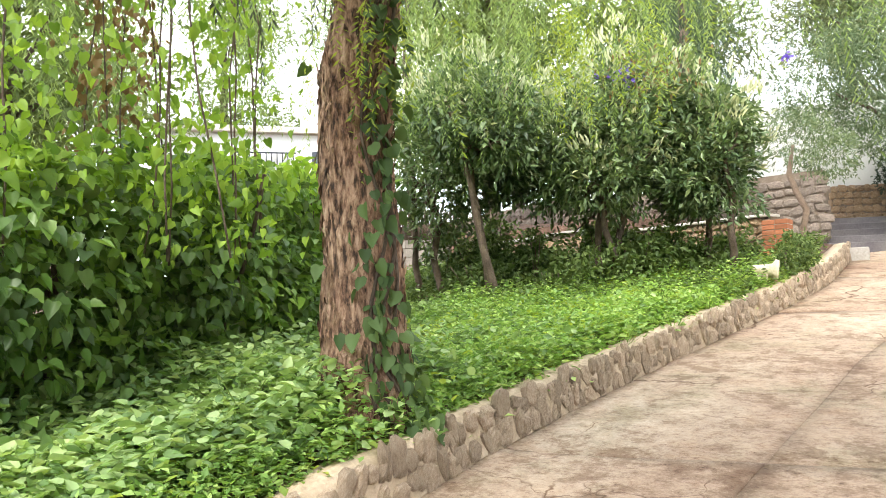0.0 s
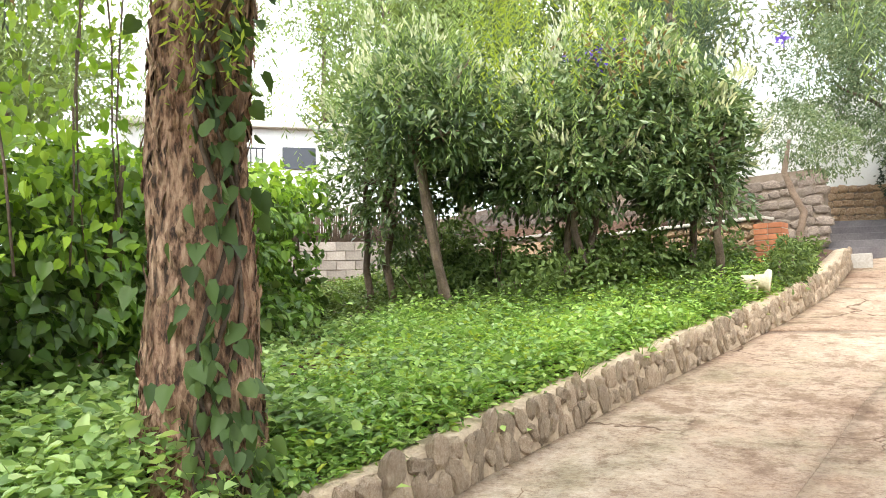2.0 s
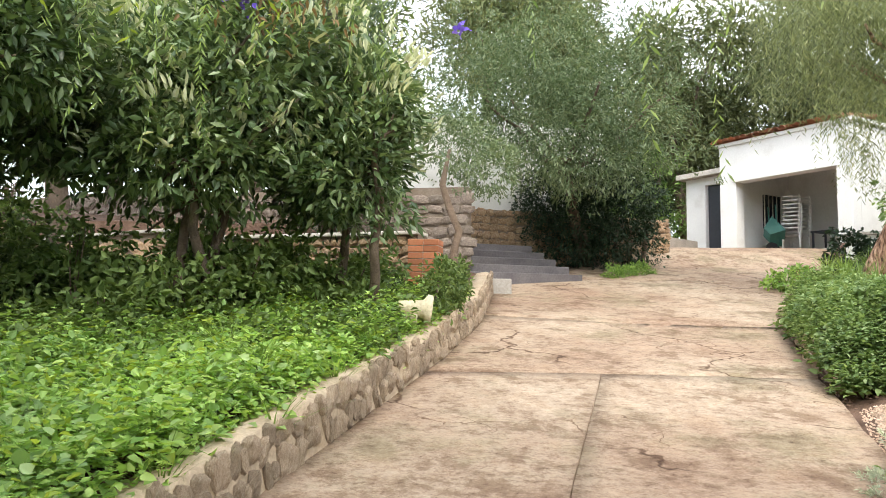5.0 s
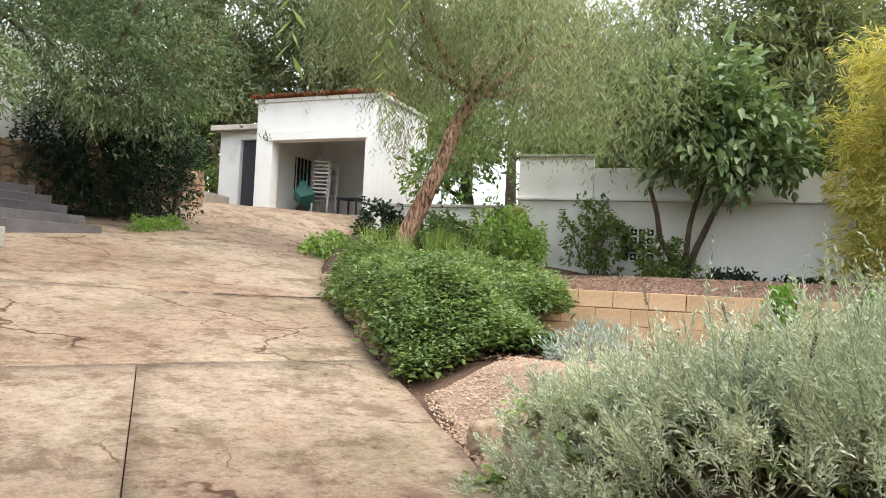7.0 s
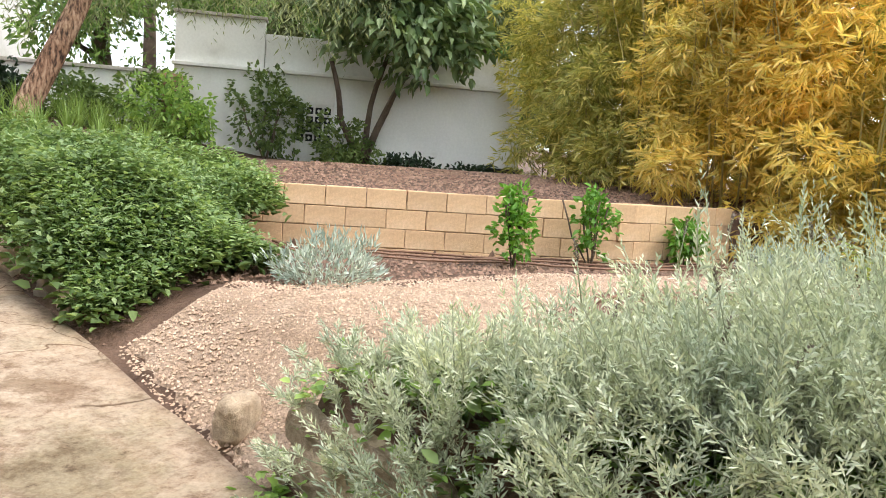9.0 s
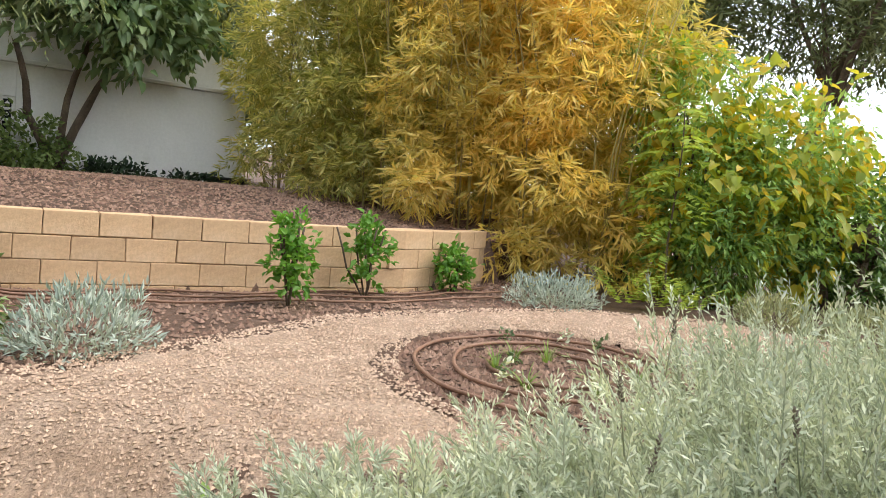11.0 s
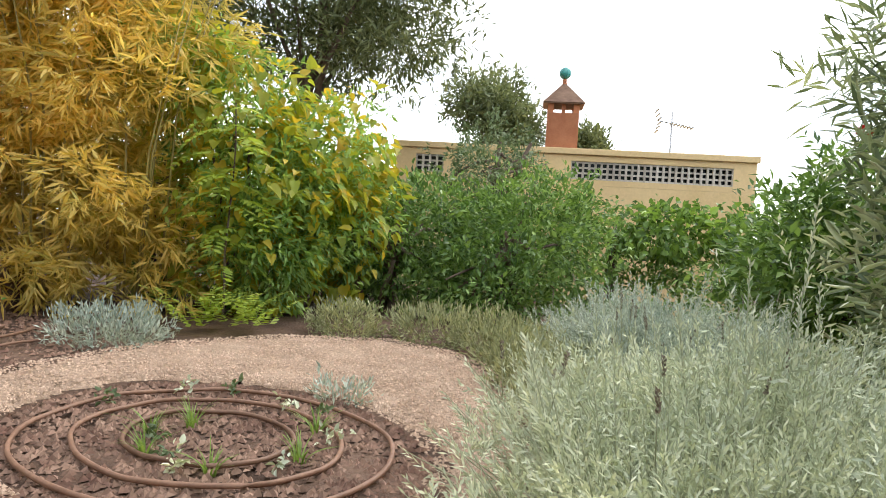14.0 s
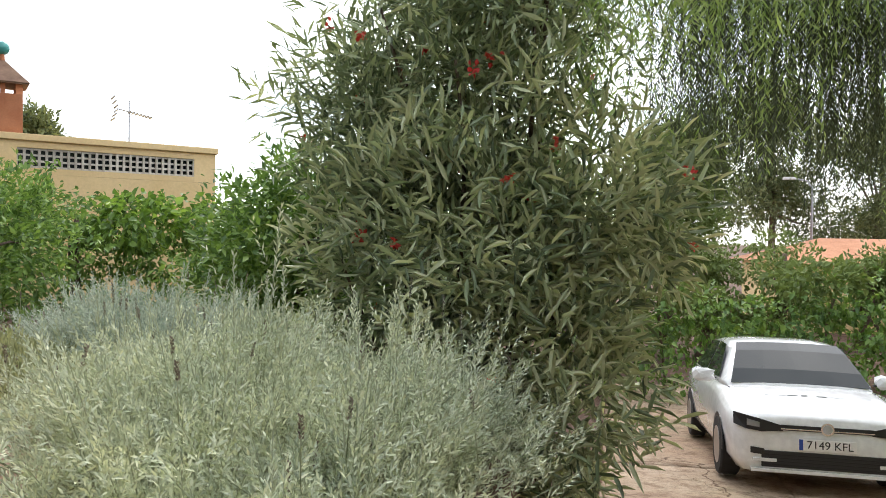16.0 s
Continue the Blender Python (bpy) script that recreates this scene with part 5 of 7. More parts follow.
# small evergreen trees behind the bank
def small_tree(name, base, crown_blobs, n, trunks, label, leafmat="citrus_leaf", ll=0.125, lw=0.046, bark="thin_bark", shell=0.5, broad=False):
    r = tree_root(name, 0, 0, label)
    g = land(base[0], base[1])
    c = Vector(crown_blobs[0][:3])
    runs = []
    for k in range(trunks):
        b = Vector((base[0] + RNG.normal() * 0.12 * (trunks > 1), base[1] + RNG.normal() * 0.12 * (trunks > 1), g - 0.08))
        t = c + Vector((RNG.normal() * 0.3, RNG.normal() * 0.3, 0.2))
        rr = 0.055 if trunks > 1 else 0.07
        runs.append((bend(b, t, 8, 0.22, k + base[0]), [rr * (1 - 0.07 * i) for i in range(8)]))
        for j in range(5):
            bl = crown_blobs[int(RNG.integers(0, len(crown_blobs)))]
            tip = Vector(bl[:3]) + Vector(RNG.normal(size=3)) * bl[3] * 0.45
            runs.append((bend(b.lerp(t, RNG.uniform(0.6, 0.95)), tip, 6, 0.15, j * 3.1 + k), [0.028 - 0.004 * i for i in range(6)]))
    trunk_part("trunk", runs, bark, r, 7)
    crown("crown", crown_blobs, n, ll, lw, leafmat, r, 0.15, 0.9, broad, shell, 0.4, 7)
    if leafmat == "citrus_leaf":
        tops_ = [(b[0], b[1], b[2] + b[5] * 0.45, b[3] * 0.95, b[4] * 0.95, b[5] * 0.7) for b in crown_blobs]
        crown("young_shoots", tops_, n // 9, ll * 0.95, lw * 0.8, "oleander_pale", r, -0.9, 0.45, True, 0.12, 0.5, 8)
    return r


small_tree("evergreen_tree", (-3.15, 9.35), [(-3.2, 9.8, 3.55, 1.15, 1.1, 0.85), (-2.7, 9.5, 3.95, 0.7, 0.7, 0.7), (-3.9, 9.9, 3.75, 0.85, 0.8, 0.75), (-3.2, 9.4, 3.0, 0.8, 0.7, 0.4)], 17000, 3, "dark glossy evergreen tree with several twisting trunks")
small_tree("evergreen_tree", (-1.9, 10.3), [(-1.95, 10.2, 3.15, 0.68, 0.7, 0.75), (-1.75, 10.2, 3.7, 0.48, 0.5, 0.55), (-2.2, 10.1, 2.95, 0.5, 0.5, 0.42)], 9500, 2, "young dark evergreen tree with upright shoots")
small_tree("evergreen_tree", (-5.7, 9.2), [(-5.5, 9.2, 3.4, 0.9, 0.9, 1.0), (-5.0, 9.0, 4.0, 0.9, 0.8, 0.8), (-4.6, 9.6, 3.5, 0.7, 0.7, 0.7)], 12000, 2, "dark shaded evergreen tree beside the reed fence")
small_tree("evergreen_tree", (-4.4, 8.6), [(-4.5, 8.4, 3.9, 0.8, 0.8, 0.7), (-4.0, 8.2, 3.6, 0.5, 0.5, 0.5)], 6500, 2, "slender evergreen tree on the bank")
cv = tree_root("crooked_tree", 0, 0, "small tree with a crooked pale trunk behind the brick pillar")
trunk_part("trunk", [([(-0.98, 12.25, 1.7), (-0.97, 12.2, 2.05), (-1.02, 12.2, 2.4), (-0.95, 12.2, 2.68), (-1.07, 12.2, 2.95), (-1.16, 12.25, 3.25), (-1.08, 12.3, 3.7)], [0.07, 0.06, 0.05, 0.05, 0.045, 0.04, 0.02])], "pale_bark", cv, 8)
crown("crown", [(-1.0, 12.4, 3.8, 0.6, 0.55, 0.5), (-0.6, 12.5, 3.5, 0.5, 0.45, 0.35)], 3600, 0.07, 0.02, "olive_leaf", cv, 0.2, 0.9)
sh = empty("leafy_shrub", pose(0, 0, 0), "leafy green shrub at the end of the stone edge", "shrub")
crown("crown", [(-1.12, 10.6, 1.88, 0.16, 0.26, 0.26), (-1.02, 11.0, 1.98, 0.18, 0.3, 0.3), (-0.98, 11.5, 2.0, 0.16, 0.25, 0.25)], 2300, 0.06, 0.03, "shade_leaf", sh, 0.2, 0.9, True)
put("stem_mass", tubes_mesh("stems", [(bend((-1.12, 10.6, 1.4), (-1.1, 10.6, 2.0), 5, 0.05, 1), [0.015] * 5), (bend((-1.02, 11, 1.5), (-1.0, 11.0, 2.1), 5, 0.05, 2), [0.015] * 5)], "thin_bark", 5), sh)

# olive and dark round bush by the steps
ol = tree_root("olive_tree", 0, 0, "large grey-green olive tree over the steps")
trunk_part("trunk", [(bend((1.5, 18.2, 2.6), (0.8, 17.0, 4.6), 8, 0.3, 5), [0.16 - 0.012 * i for i in range(8)])] + limbs_from((0.9, 17.2, 4.3), [(-0.6, 15.6, 5.2), (1.2, 15.0, 5.4), (2.6, 16.4, 5.6), (-0.2, 17.8, 6.2)], 0.07, 9), "thin_bark", ol)
crown("crown", [(0.4, 16.0, 5.0, 1.6, 1.6, 1.3), (1.8, 16.2, 5.2, 1.5, 1.4, 1.3), (-0.8, 15.8, 5.4, 1.2, 1.2, 1.2), (1.1, 15.6, 4.3, 1.3, 1.0, 0.7), (0.6, 16.6, 6.4, 1.6, 1.5, 1.1)], 38000, 0.10, 0.026, "olive_leaf", ol, 0.25, 0.9, False, 0.6, 0.4)
db = empty("round_bush", pose(0, 0, 0), "dense dark-green rounded bush beside the steps", "bush")
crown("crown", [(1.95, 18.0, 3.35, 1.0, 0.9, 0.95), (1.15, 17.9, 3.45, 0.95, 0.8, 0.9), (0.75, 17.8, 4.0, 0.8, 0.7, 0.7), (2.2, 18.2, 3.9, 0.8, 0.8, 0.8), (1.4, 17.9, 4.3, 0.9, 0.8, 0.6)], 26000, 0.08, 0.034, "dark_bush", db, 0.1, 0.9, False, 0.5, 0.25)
put("stem_mass", tubes_mesh("stems", [(bend((2.1 + 0.2 * k, 18.0, 2.4), (2.0 + 0.3 * k, 18.0, 3.4), 5, 0.1, k), [0.05] * 5) for k in range(3)], "thin_bark", 6), db)
for k, (x, y, z, r) in enumerate([(2.0, 16.9, 2.45, 0.22), (1.7, 16.65, 2.4, 0.2), (2.3, 17.2, 2.5, 0.2)]):
    w = empty("low_plant", pose(0, 0, 0), "low bright green plant at the foot of the dark bush", "plant", "plants by the steps")
    crown("crown", [(x, y, z, r, r, 0.14)], 700, 0.06, 0.025, "weed_leaf", w, 0.0, 0.9)
# cypress
cy = tree_root("cypress", 0, 0, "tall dense dark-green cypress behind the small trees")
trunk_part("trunk", [([(-3.0, 14.3, 2.0), (-3.0, 14.3, 5.0), (-3.0, 14.3, 9.0)], [0.16, 0.12, 0.03])], "thin_bark", cy)
crown("crown", [(-3.0, 14.3, 3.9 + 0.9 * k, 1.0 - 0.07 * k, 1.0 - 0.07 * k, 1.0) for k in range(6)], 20000, 0.10, 0.022, "cypress_leaf", cy, -0.7, 0.5, False, 0.4, 0.25)

# leaning pepper tree by the forecourt
p2 = tree_root("pepper_tree", 0, 0, "leaning pepper tree with weeping feathery foliage by the forecourt")
bz = land(4.85, 14.0)
main = [(4.80, 14.05, bz - 0.1), (4.9, 13.98, bz + 0.35), (5.1, 13.85, bz + 0.9), (5.35, 13.75, bz + 1.5), (5.5, 13.7, bz + 2.0), (5.8, 13.6, bz + 2.6), (6.1, 13.5, bz + 3.3)]
trunk_part("trunk", [(main, [0.17, 0.135, 0.125, 0.12, 0.115, 0.09, 0.06])], "bark", p2, 14)
trunk_part("limb", limbs_from(main[5], [(4.3, 12.9, 5.5), (7.2, 12.6, 5.6), (6.6, 14.6, 5.8), (4.6, 14.6, 5.6), (5.8, 12.2, 5.4), (7.8, 13.4, 5.0)], 0.07, 21, 8, 0.3), "bark", p2, 8)
tops, lens = [], []
for k in range(3800):
    a, r = RNG.uniform(0, 6.28), 3.1 * math.sqrt(RNG.random())
    x, y = 6.2 + r * math.cos(a), 13.2 + r * 0.8 * math.sin(a)
    z = 5.2 - 0.10 * r * r + RNG.uniform(-1.1 if x > 5.6 else -0.4, 1.6)
    over = max(0.0, 5.3 - x)
    if x > 7.0:
        if RNG.random() < 0.35:
            continue
        z += 0.45
    tops.append((x, y, z + over * 1.2))
    lens.append(RNG.uniform(0.35, 1.0) * (1 - 0.3 * min(1, over)))
for k in range(800):
    tops.append((RNG.uniform(3.4, 5.6), RNG.uniform(12.6, 14.8), RNG.uniform(5.3, 6.9)))
    lens.append(RNG.uniform(0.5, 1.1))
lens = [min(ln, max(0.25, p[2] - (4.25 if p[0] > 6.6 else 3.6))) for p, ln in zip(tops, lens)]
strands("foliage", tops, lens, "pepper_pale", p2, 0.105, 0.04, width=0.15, hang=1.2)

# fig-like tree with large leaves at the white wall
fg = tree_root("fig_tree", 0, 0, "large-leaved dark green tree against the white wall")
fb = Vector((9.44, 12.62, 1.95))
trunk_part("trunk", [(bend(fb + Vector((0.06 * k, 0, 0)), t, 8, 0.15, k), [0.06 - 0.004 * i for i in range(8)]) for k, t in enumerate([(8.6, 12.6, 3.5), (9.5, 12.2, 3.7), (9.9, 11.9, 3.9)])], "thin_bark", fg, 8)
crown("crown", [(9.4, 11.85, 4.4, 1.0, 0.9, 0.9), (8.75, 12.35, 4.7, 0.9, 0.8, 0.8), (10.0, 11.5, 4.1, 0.75, 0.7, 0.6), (9.15, 12.05, 5.2, 0.9, 0.8, 0.5)], 5200, 0.20, 0.10, "fig_leaf", fg, 0.15, 0.7, True, 0.5, 0.35, 6)

# creeper and shrubs by the white wall
for x, y, z, rx, rz, n, mt, lb in [(8.55, 13.75, 2.75, 0.5, 0.7, 1500, "shade_leaf", "dark creeper climbing the white wall"), (9.15, 12.75, 2.25, 0.42, 0.42, 1500, "shade_leaf", "broad-leaved dark shrub beside the tree"),
                                   (7.6, 15.1, 2.7, 0.5, 0.55, 2200, "shade_leaf", "dark bush in front of the low wall"), (6.6, 15.6, 2.65, 0.55, 0.4, 2000, "shade_leaf", "green bush in front of the low wall"),
                                   (5.55, 15.9, 2.65, 0.42, 0.5, 2000, "dark_bush", "dark bush at the corner of the forecourt"), (7.0, 14.2, 2.6, 0.5, 0.45, 1800, "weed_leaf", "light green bush in the weed bed"),
                                   (10.0, 12.0, 1.98, 0.5, 0.16, 1100, "dark_bush", "low dark plants along the foot of the white wall"), (10.6, 11.2, 1.95, 0.4, 0.12, 700, "dark_bush", "low dark plants along the foot of the white wall"),
                                   (4.3, 15.3, 2.25, 0.4, 0.2, 1200, "weed_leaf", "low grassy plants at the driveway's edge")]:
    w = empty("wall_shrub", pose(0, 0, 0), lb, "shrub", "shrubs near the white wall")
    crown("crown", [(x, y, z, rx, rx, rz), (x + 0.2, y - 0.2, z - 0.2, rx * 0.8, rx * 0.8, rz * 0.8)], n, 0.085, 0.05, mt, w, 0.1, 0.9, True)
    put("stem_mass", tubes_mesh("stems", [(bend((x, y, land(x, y) - 0.05), (x + RNG.normal() * 0.15, y + RNG.normal() * 0.15, z), 5, 0.08, k + x), [0.014] * 5) for k in range(4)], "thin_bark", 5), w)


# weed bed beside the driveway
def weed_pts(n):
    out = []
    while len(out) < n:
        y = RNG.uniform(8.95, 15.2)
        x = rx_(y) + RNG.uniform(0.02, 3.2)
        if x - rx_(y) < 2.1 + 0.25 * noise.noise(Vector((x, y, 0))) and wall_dist(x, y) < -0.05 and (y > 9.5 or x < 3.4):
            e = min(1, (x - rx_(y)) / 0.5 + 0.35, (y - 8.95) / 0.7 + 0.1)
            out.append((x, y, land(x, y) + 0.22 * e * (0.75 + 0.7 * noise.noise(Vector((x * 1.6, y * 1.6, 3))))))
    return np.array(out)


cover("weed_bed", weed_pts(13000), 0.42, 0.05, 0.5, "mound_leaf", "dense mound of fresh green weeds beside the driveway", False, 5)
# second layer low in the mound, its darker colour painting the shade there
cover("weed_bed_dark", weed_pts(4000), 0.22, 0.075, 0.6, "shade_leaf", "leaves low in the weed mound, coloured darker for shade", True, 3)
for k in range(26):
    y = RNG.uniform(11, 15)
    tuft("grass_tuft", rx_(y) + RNG.uniform(0.5, 2.2), y, 40, 0.42, "grass_leaf", "long-bladed green grass tuft in the weeds", 0.5, 0.014, land(rx_(y) + 1, y) + 0.18)


# ---- lavender and other grey plants ----
def lavender(name, cx, cy, rx, ry, h, stems, label, material="lavender_leaf", spikes=0.05, flop=0.5):
    """A bush of separate grey stems, each with side shoots set with narrow leaves; some end in dry flower spikes."""
    root = empty(name, pose(0, 0, 0), label, "lavender", "lavender bushes")
    Ps, Ds, Ls, fp, fd, runs = [], [], [], [], [], []

    def shoot(p, q, n, big):
        """Leaves in whorls from p to q, closer and smaller towards the tip."""
        s = np.linspace(0, 1, n) ** 0.75
        sag = 0.10 * np.sin(s * math.pi) * np.linalg.norm(q - p)
        line = p + (q - p) * s[:, None] - np.stack([0 * s, 0 * s, sag], 1)
        ax = (q - p) / max(np.linalg.norm(q - p), 1e-6)
        a = unit(np.cross(ax, (0.3, 0.8, 0.1))[None])[0]
        b = np.cross(ax, a)
        th = RNG.uniform(0, 6.28) + np.arange(n) * 2.4
        Ps.append(line)
        Ds.append(a * np.cos(th)[:, None] + b * np.sin(th)[:, None] + ax * np.linspace(0.7, 2.0, n)[:, None])
        Ls.append(big * np.interp(s, [0, 0.5, 1], [0.7, 1.0, 0.62]) * RNG.uniform(0.75, 1.25, n))
        return line

    for k in range(stems):
        a, r = RNG.uniform(0, 6.28), math.sqrt(RNG.random())
        bx, by = cx + rx * r * 0.45 * math.cos(a), cy + ry * r * 0.45 * math.sin(a)
        base = np.array((bx, by, land(bx, by)))
        hh = h * (1.08 - 0.5 * r * r) * RNG.uniform(0.62, 1.12) * (1.3 if RNG.random() < 0.10 else 1)
        out = (0.3 + flop * r) * r
        tip = base + (math.cos(a) * rx * out + RNG.normal() * 0.06, math.sin(a) * ry * out + RNG.normal() * 0.06, hh)
        low = base + (tip - base) * RNG.uniform(0.28, 0.45)
        shoot(low, tip, int(24 + 56 * hh), 0.038)
        runs.append(([tuple(base), tuple(low), tuple(tip)], (0.004, 0.003, 0.0015)))
        for q in range(6):
            f = RNG.uniform(0.35, 0.85)
            p = base + (tip - base) * f
            d = RNG.normal(size=3) * (1, 1, 0.3) + (0.4 * math.cos(a), 0.4 * math.sin(a), 1.1)
            shoot(p, p + d / np.linalg.norm(d) * hh * RNG.uniform(0.18, 0.36), 16, 0.033)
        if RNG.random() < spikes:
            e = tip + (RNG.normal() * 0.03, RNG.normal() * 0.03, RNG.uniform(0.12, 0.26))
            runs.append(([tuple(tip), tuple(e)], (0.002, 0.0015)))
            m = 22
            fp.append(e - (e - tip) * np.linspace(-0.02, 0.32, m)[:, None])
            tf = np.arange(m) * 2.4
            fd.append(np.stack([np.cos(tf), np.sin(tf), np.full(m, 1.3)], 1))
    P, D, L = np.concatenate(Ps), np.concatenate(Ds), np.concatenate(Ls)
    put("leaves", leaf_mesh("leaves", P, D + RNG.normal(size=D.shape) * 0.2, L, 0.0068, material, False, 0.1, 0.3), root)
    put("stem_mass", tubes_mesh("stems", runs, "lavender_dark", 3), root)
    if fp:
        put("spike_mass", leaf_mesh("flower_spikes", np.concatenate(fp), np.concatenate(fd), 0.013, 0.007, "dry_flower"), root)
    return root


LAV = "silvery grey-green lavender bush with dry flower spikes"
for cx, cy, rx, ry, h, n in [(1.60, 7.02, 0.26, 0.28, 0.19, 46), (1.62, 6.70, 0.30, 0.32, 0.29, 70), (1.52, 6.35, 0.30, 0.36, 0.42, 70), (1.85, 6.22, 0.26, 0.3, 0.34, 60),
                             (1.52, 5.9, 0.32, 0.38, 0.50, 80), (2.0, 5.88, 0.38, 0.40, 0.52, 110), (1.58, 5.45, 0.38, 0.42, 0.58, 100), (2.08, 5.42, 0.5, 0.46, 0.68, 140), (2.52, 5.42, 0.4, 0.4, 0.52, 100),
                             (1.62, 4.98, 0.4, 0.44, 0.50, 90), (2.2, 4.88, 0.5, 0.46, 0.58, 120), (2.75, 4.85, 0.42, 0.38, 0.46, 90), (1.85, 4.48, 0.42, 0.42, 0.40, 70), (2.5, 4.38, 0.46, 0.42, 0.44, 90), (3.05, 4.42, 0.4, 0.36, 0.40, 70)]:
    lavender("lavender_bush", cx, cy, rx * 1.3, ry * 1.3, h, int(n * 1.15), LAV, "lavender_leaf", 0.025 if cy < 6.5 else 0.0, 0.7)
for cx, cy, rx, ry, h, n in [(3.75, 3.62, 0.5, 0.46, 0.56, 130), (4.3, 3.25, 0.5, 0.46, 0.58, 130), (3.45, 3.25, 0.46, 0.42, 0.50, 100), (4.0, 2.85, 0.5, 0.42, 0.54, 100)]:
    lavender("lavender_bush", cx, cy, rx * 1.25, ry * 1.25, h, int(n * 1.2), "rounded blue-grey lavender bush, denser than the others", "lavender_grey", 0.03, 0.5)


def santolina(x, y, r, h, n, label="low mound of blue-grey cushion plant on the soil", material="lavender_grey"):
    w = empty("cushion_plant", pose(0, 0, 0), label, "plant", "grey cushion plants")
    crown("crown", [(x, y, land(x, y) + h * 0.35, r, r * 0.8, h * 0.75)], n, 0.055, 0.013, material, w, -0.7, 0.7, False, 0.4, 0.25, 5)
    return w


santolina(6.5, 6.1, 0.5, 0.22, 2600)
santolina(3.35, 8.5, 0.36, 0.24, 2200)
for x, y, r in [(6.35, 4.3, 0.35), (5.9, 3.75, 0.42), (5.35, 3.55, 0.42), (4.85, 3.7, 0.42), (4.45, 3.98, 0.4), (4.0, 4.3, 0.36), (3.5, 4.6, 0.36)]:
    santolina(x, y, r, 0.26, 2400, "grey-green border plant spilling onto the gravel", "border_leaf")
santolina(4.35, 5.42, 0.2, 0.1, 400, "low creeping plant at the edge of the round bed")

# weeds over the near rock edge
pts_ = np.array([(x, y, land(x, y)) for x, y in zip(RNG.uniform(1.45, 1.75, 320), RNG.uniform(5.6, 7.4, 320))])
cover("edge_weeds", pts_, 0.16, 0.05, 0.6, "weed_leaf", "small yellow-green weeds over the rock edge", True, 3)
# shade beneath the bushes, painted as darker leaves
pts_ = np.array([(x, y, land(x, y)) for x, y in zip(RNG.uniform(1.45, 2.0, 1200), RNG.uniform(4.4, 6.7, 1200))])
cover("under_lavender", pts_, 0.2, 0.06, 0.5, "shade_leaf", "green creeping leaves under the lavender, coloured dark for its shade", True, 3)

# shrubs in front of the block wall
for x, y, h in ((5.08, 8.02, 0.62), (5.82, 7.62, 0.62), (6.62, 6.98, 0.4)):
    w = empty("young_shrub", pose(0, 0, 0), "young bright green shrub planted before the block wall", "shrub", "young shrubs by the wall")
    crown("crown", [(x, y, GARDEN_Z + h * 0.5, 0.17, 0.17, h * 0.42), (x + 0.05, y, GARDEN_Z + h * 0.82, 0.13, 0.13, 0.14)], 440, 0.065, 0.038, "shrub_leaf", w, -0.1, 0.9, True, 0.7)
    put("stem_mass", tubes_mesh("stems", [(bend((x, y, GARDEN_Z - 0.03), (x + RNG.normal() * 0.08, y + RNG.normal() * 0.08, GARDEN_Z + h * 0.9), 5, 0.05, k + y), [0.008] * 5) for k in range(5)], "thin_bark", 5), w)
# seedlings on the round bed
for k in range(16):
    a, r = k * 2.4, 0.22 + 0.62 * ((k * 0.37) % 1)
    x, y = CX + r * math.cos(a), CY + 0.8 * r * math.sin(a)
    if k % 3 == 0:
        tuft("grass_tuft", x, y, 22, 0.13, "grass_leaf", "small pale grass tuft on the round bed", 0.9, 0.009, GARDEN_Z, group="tufts on the round bed")
    else:
        w = empty("seedling", pose(0, 0, 0), "small grey-green seedling on the round bed", "seedling", "seedlings on the round bed")
        crown("crown", [(x, y, GARDEN_Z + 0.05, 0.045, 0.045, 0.045)], 26, 0.035, 0.02, ("shrub_leaf", "lavender_leaf", "olive_leaf")[k % 3], w, -0.3, 0.9, True, 0.8)
# fern-like lime plant
fn = empty("lime_plant", pose(0, 0, 0), "low lime-green feathery plant at the edge of the gravel", "plant")
P, D, L = [], [], []
for k in range(30):
    a, ln = RNG.uniform(0, 6.28), RNG.uniform(0.3, 0.62)
    for j in range(16):
        s = (j + 1) / 16
        c = np.array([6.75 + 0.2 * math.sin(k * 2.1) + math.cos(a) * ln * 0.7 * s, 5.2 + 0.3 * math.cos(k * 1.3) + math.sin(a) * ln * 0.7 * s, GARDEN_Z + 0.06 + ln * (s - 0.45 * s * s)])
        for sg in (-1, 1):
            P.append(c)
            D.append((-math.sin(a) * sg + 0.4 * math.cos(a), math.cos(a) * sg + 0.4 * math.sin(a), 0.1))
            L.append(0.085 * (1.1 - s * 0.7))
L = np.array(L)
put("fronds", leaf_mesh("fronds", np.array(P), np.array(D), L, L * 0.36, "lime_leaf", False, 0.1, 1.0), fn)



def feathered_leaf(base, heading, length, droop, pairs, P, D, L):
    """One pinnate leaf: leaflets in pairs on an arching rib."""
    ca, sa = math.cos(heading), math.sin(heading)
    for j in range(pairs):
        t = (j + 1) / pairs
        c = np.array(base) + (ca * length * t, sa * length * t, length * (0.25 * t - droop * t * t))
        for sg in (-1, 1):
            P.append(c)
            D.append((-sa * sg + 0.35 * ca, ca * sg + 0.35 * sa, -0.35))
            L.append(0.13 * (1.0 - 0.45 * abs(t - 0.4)))


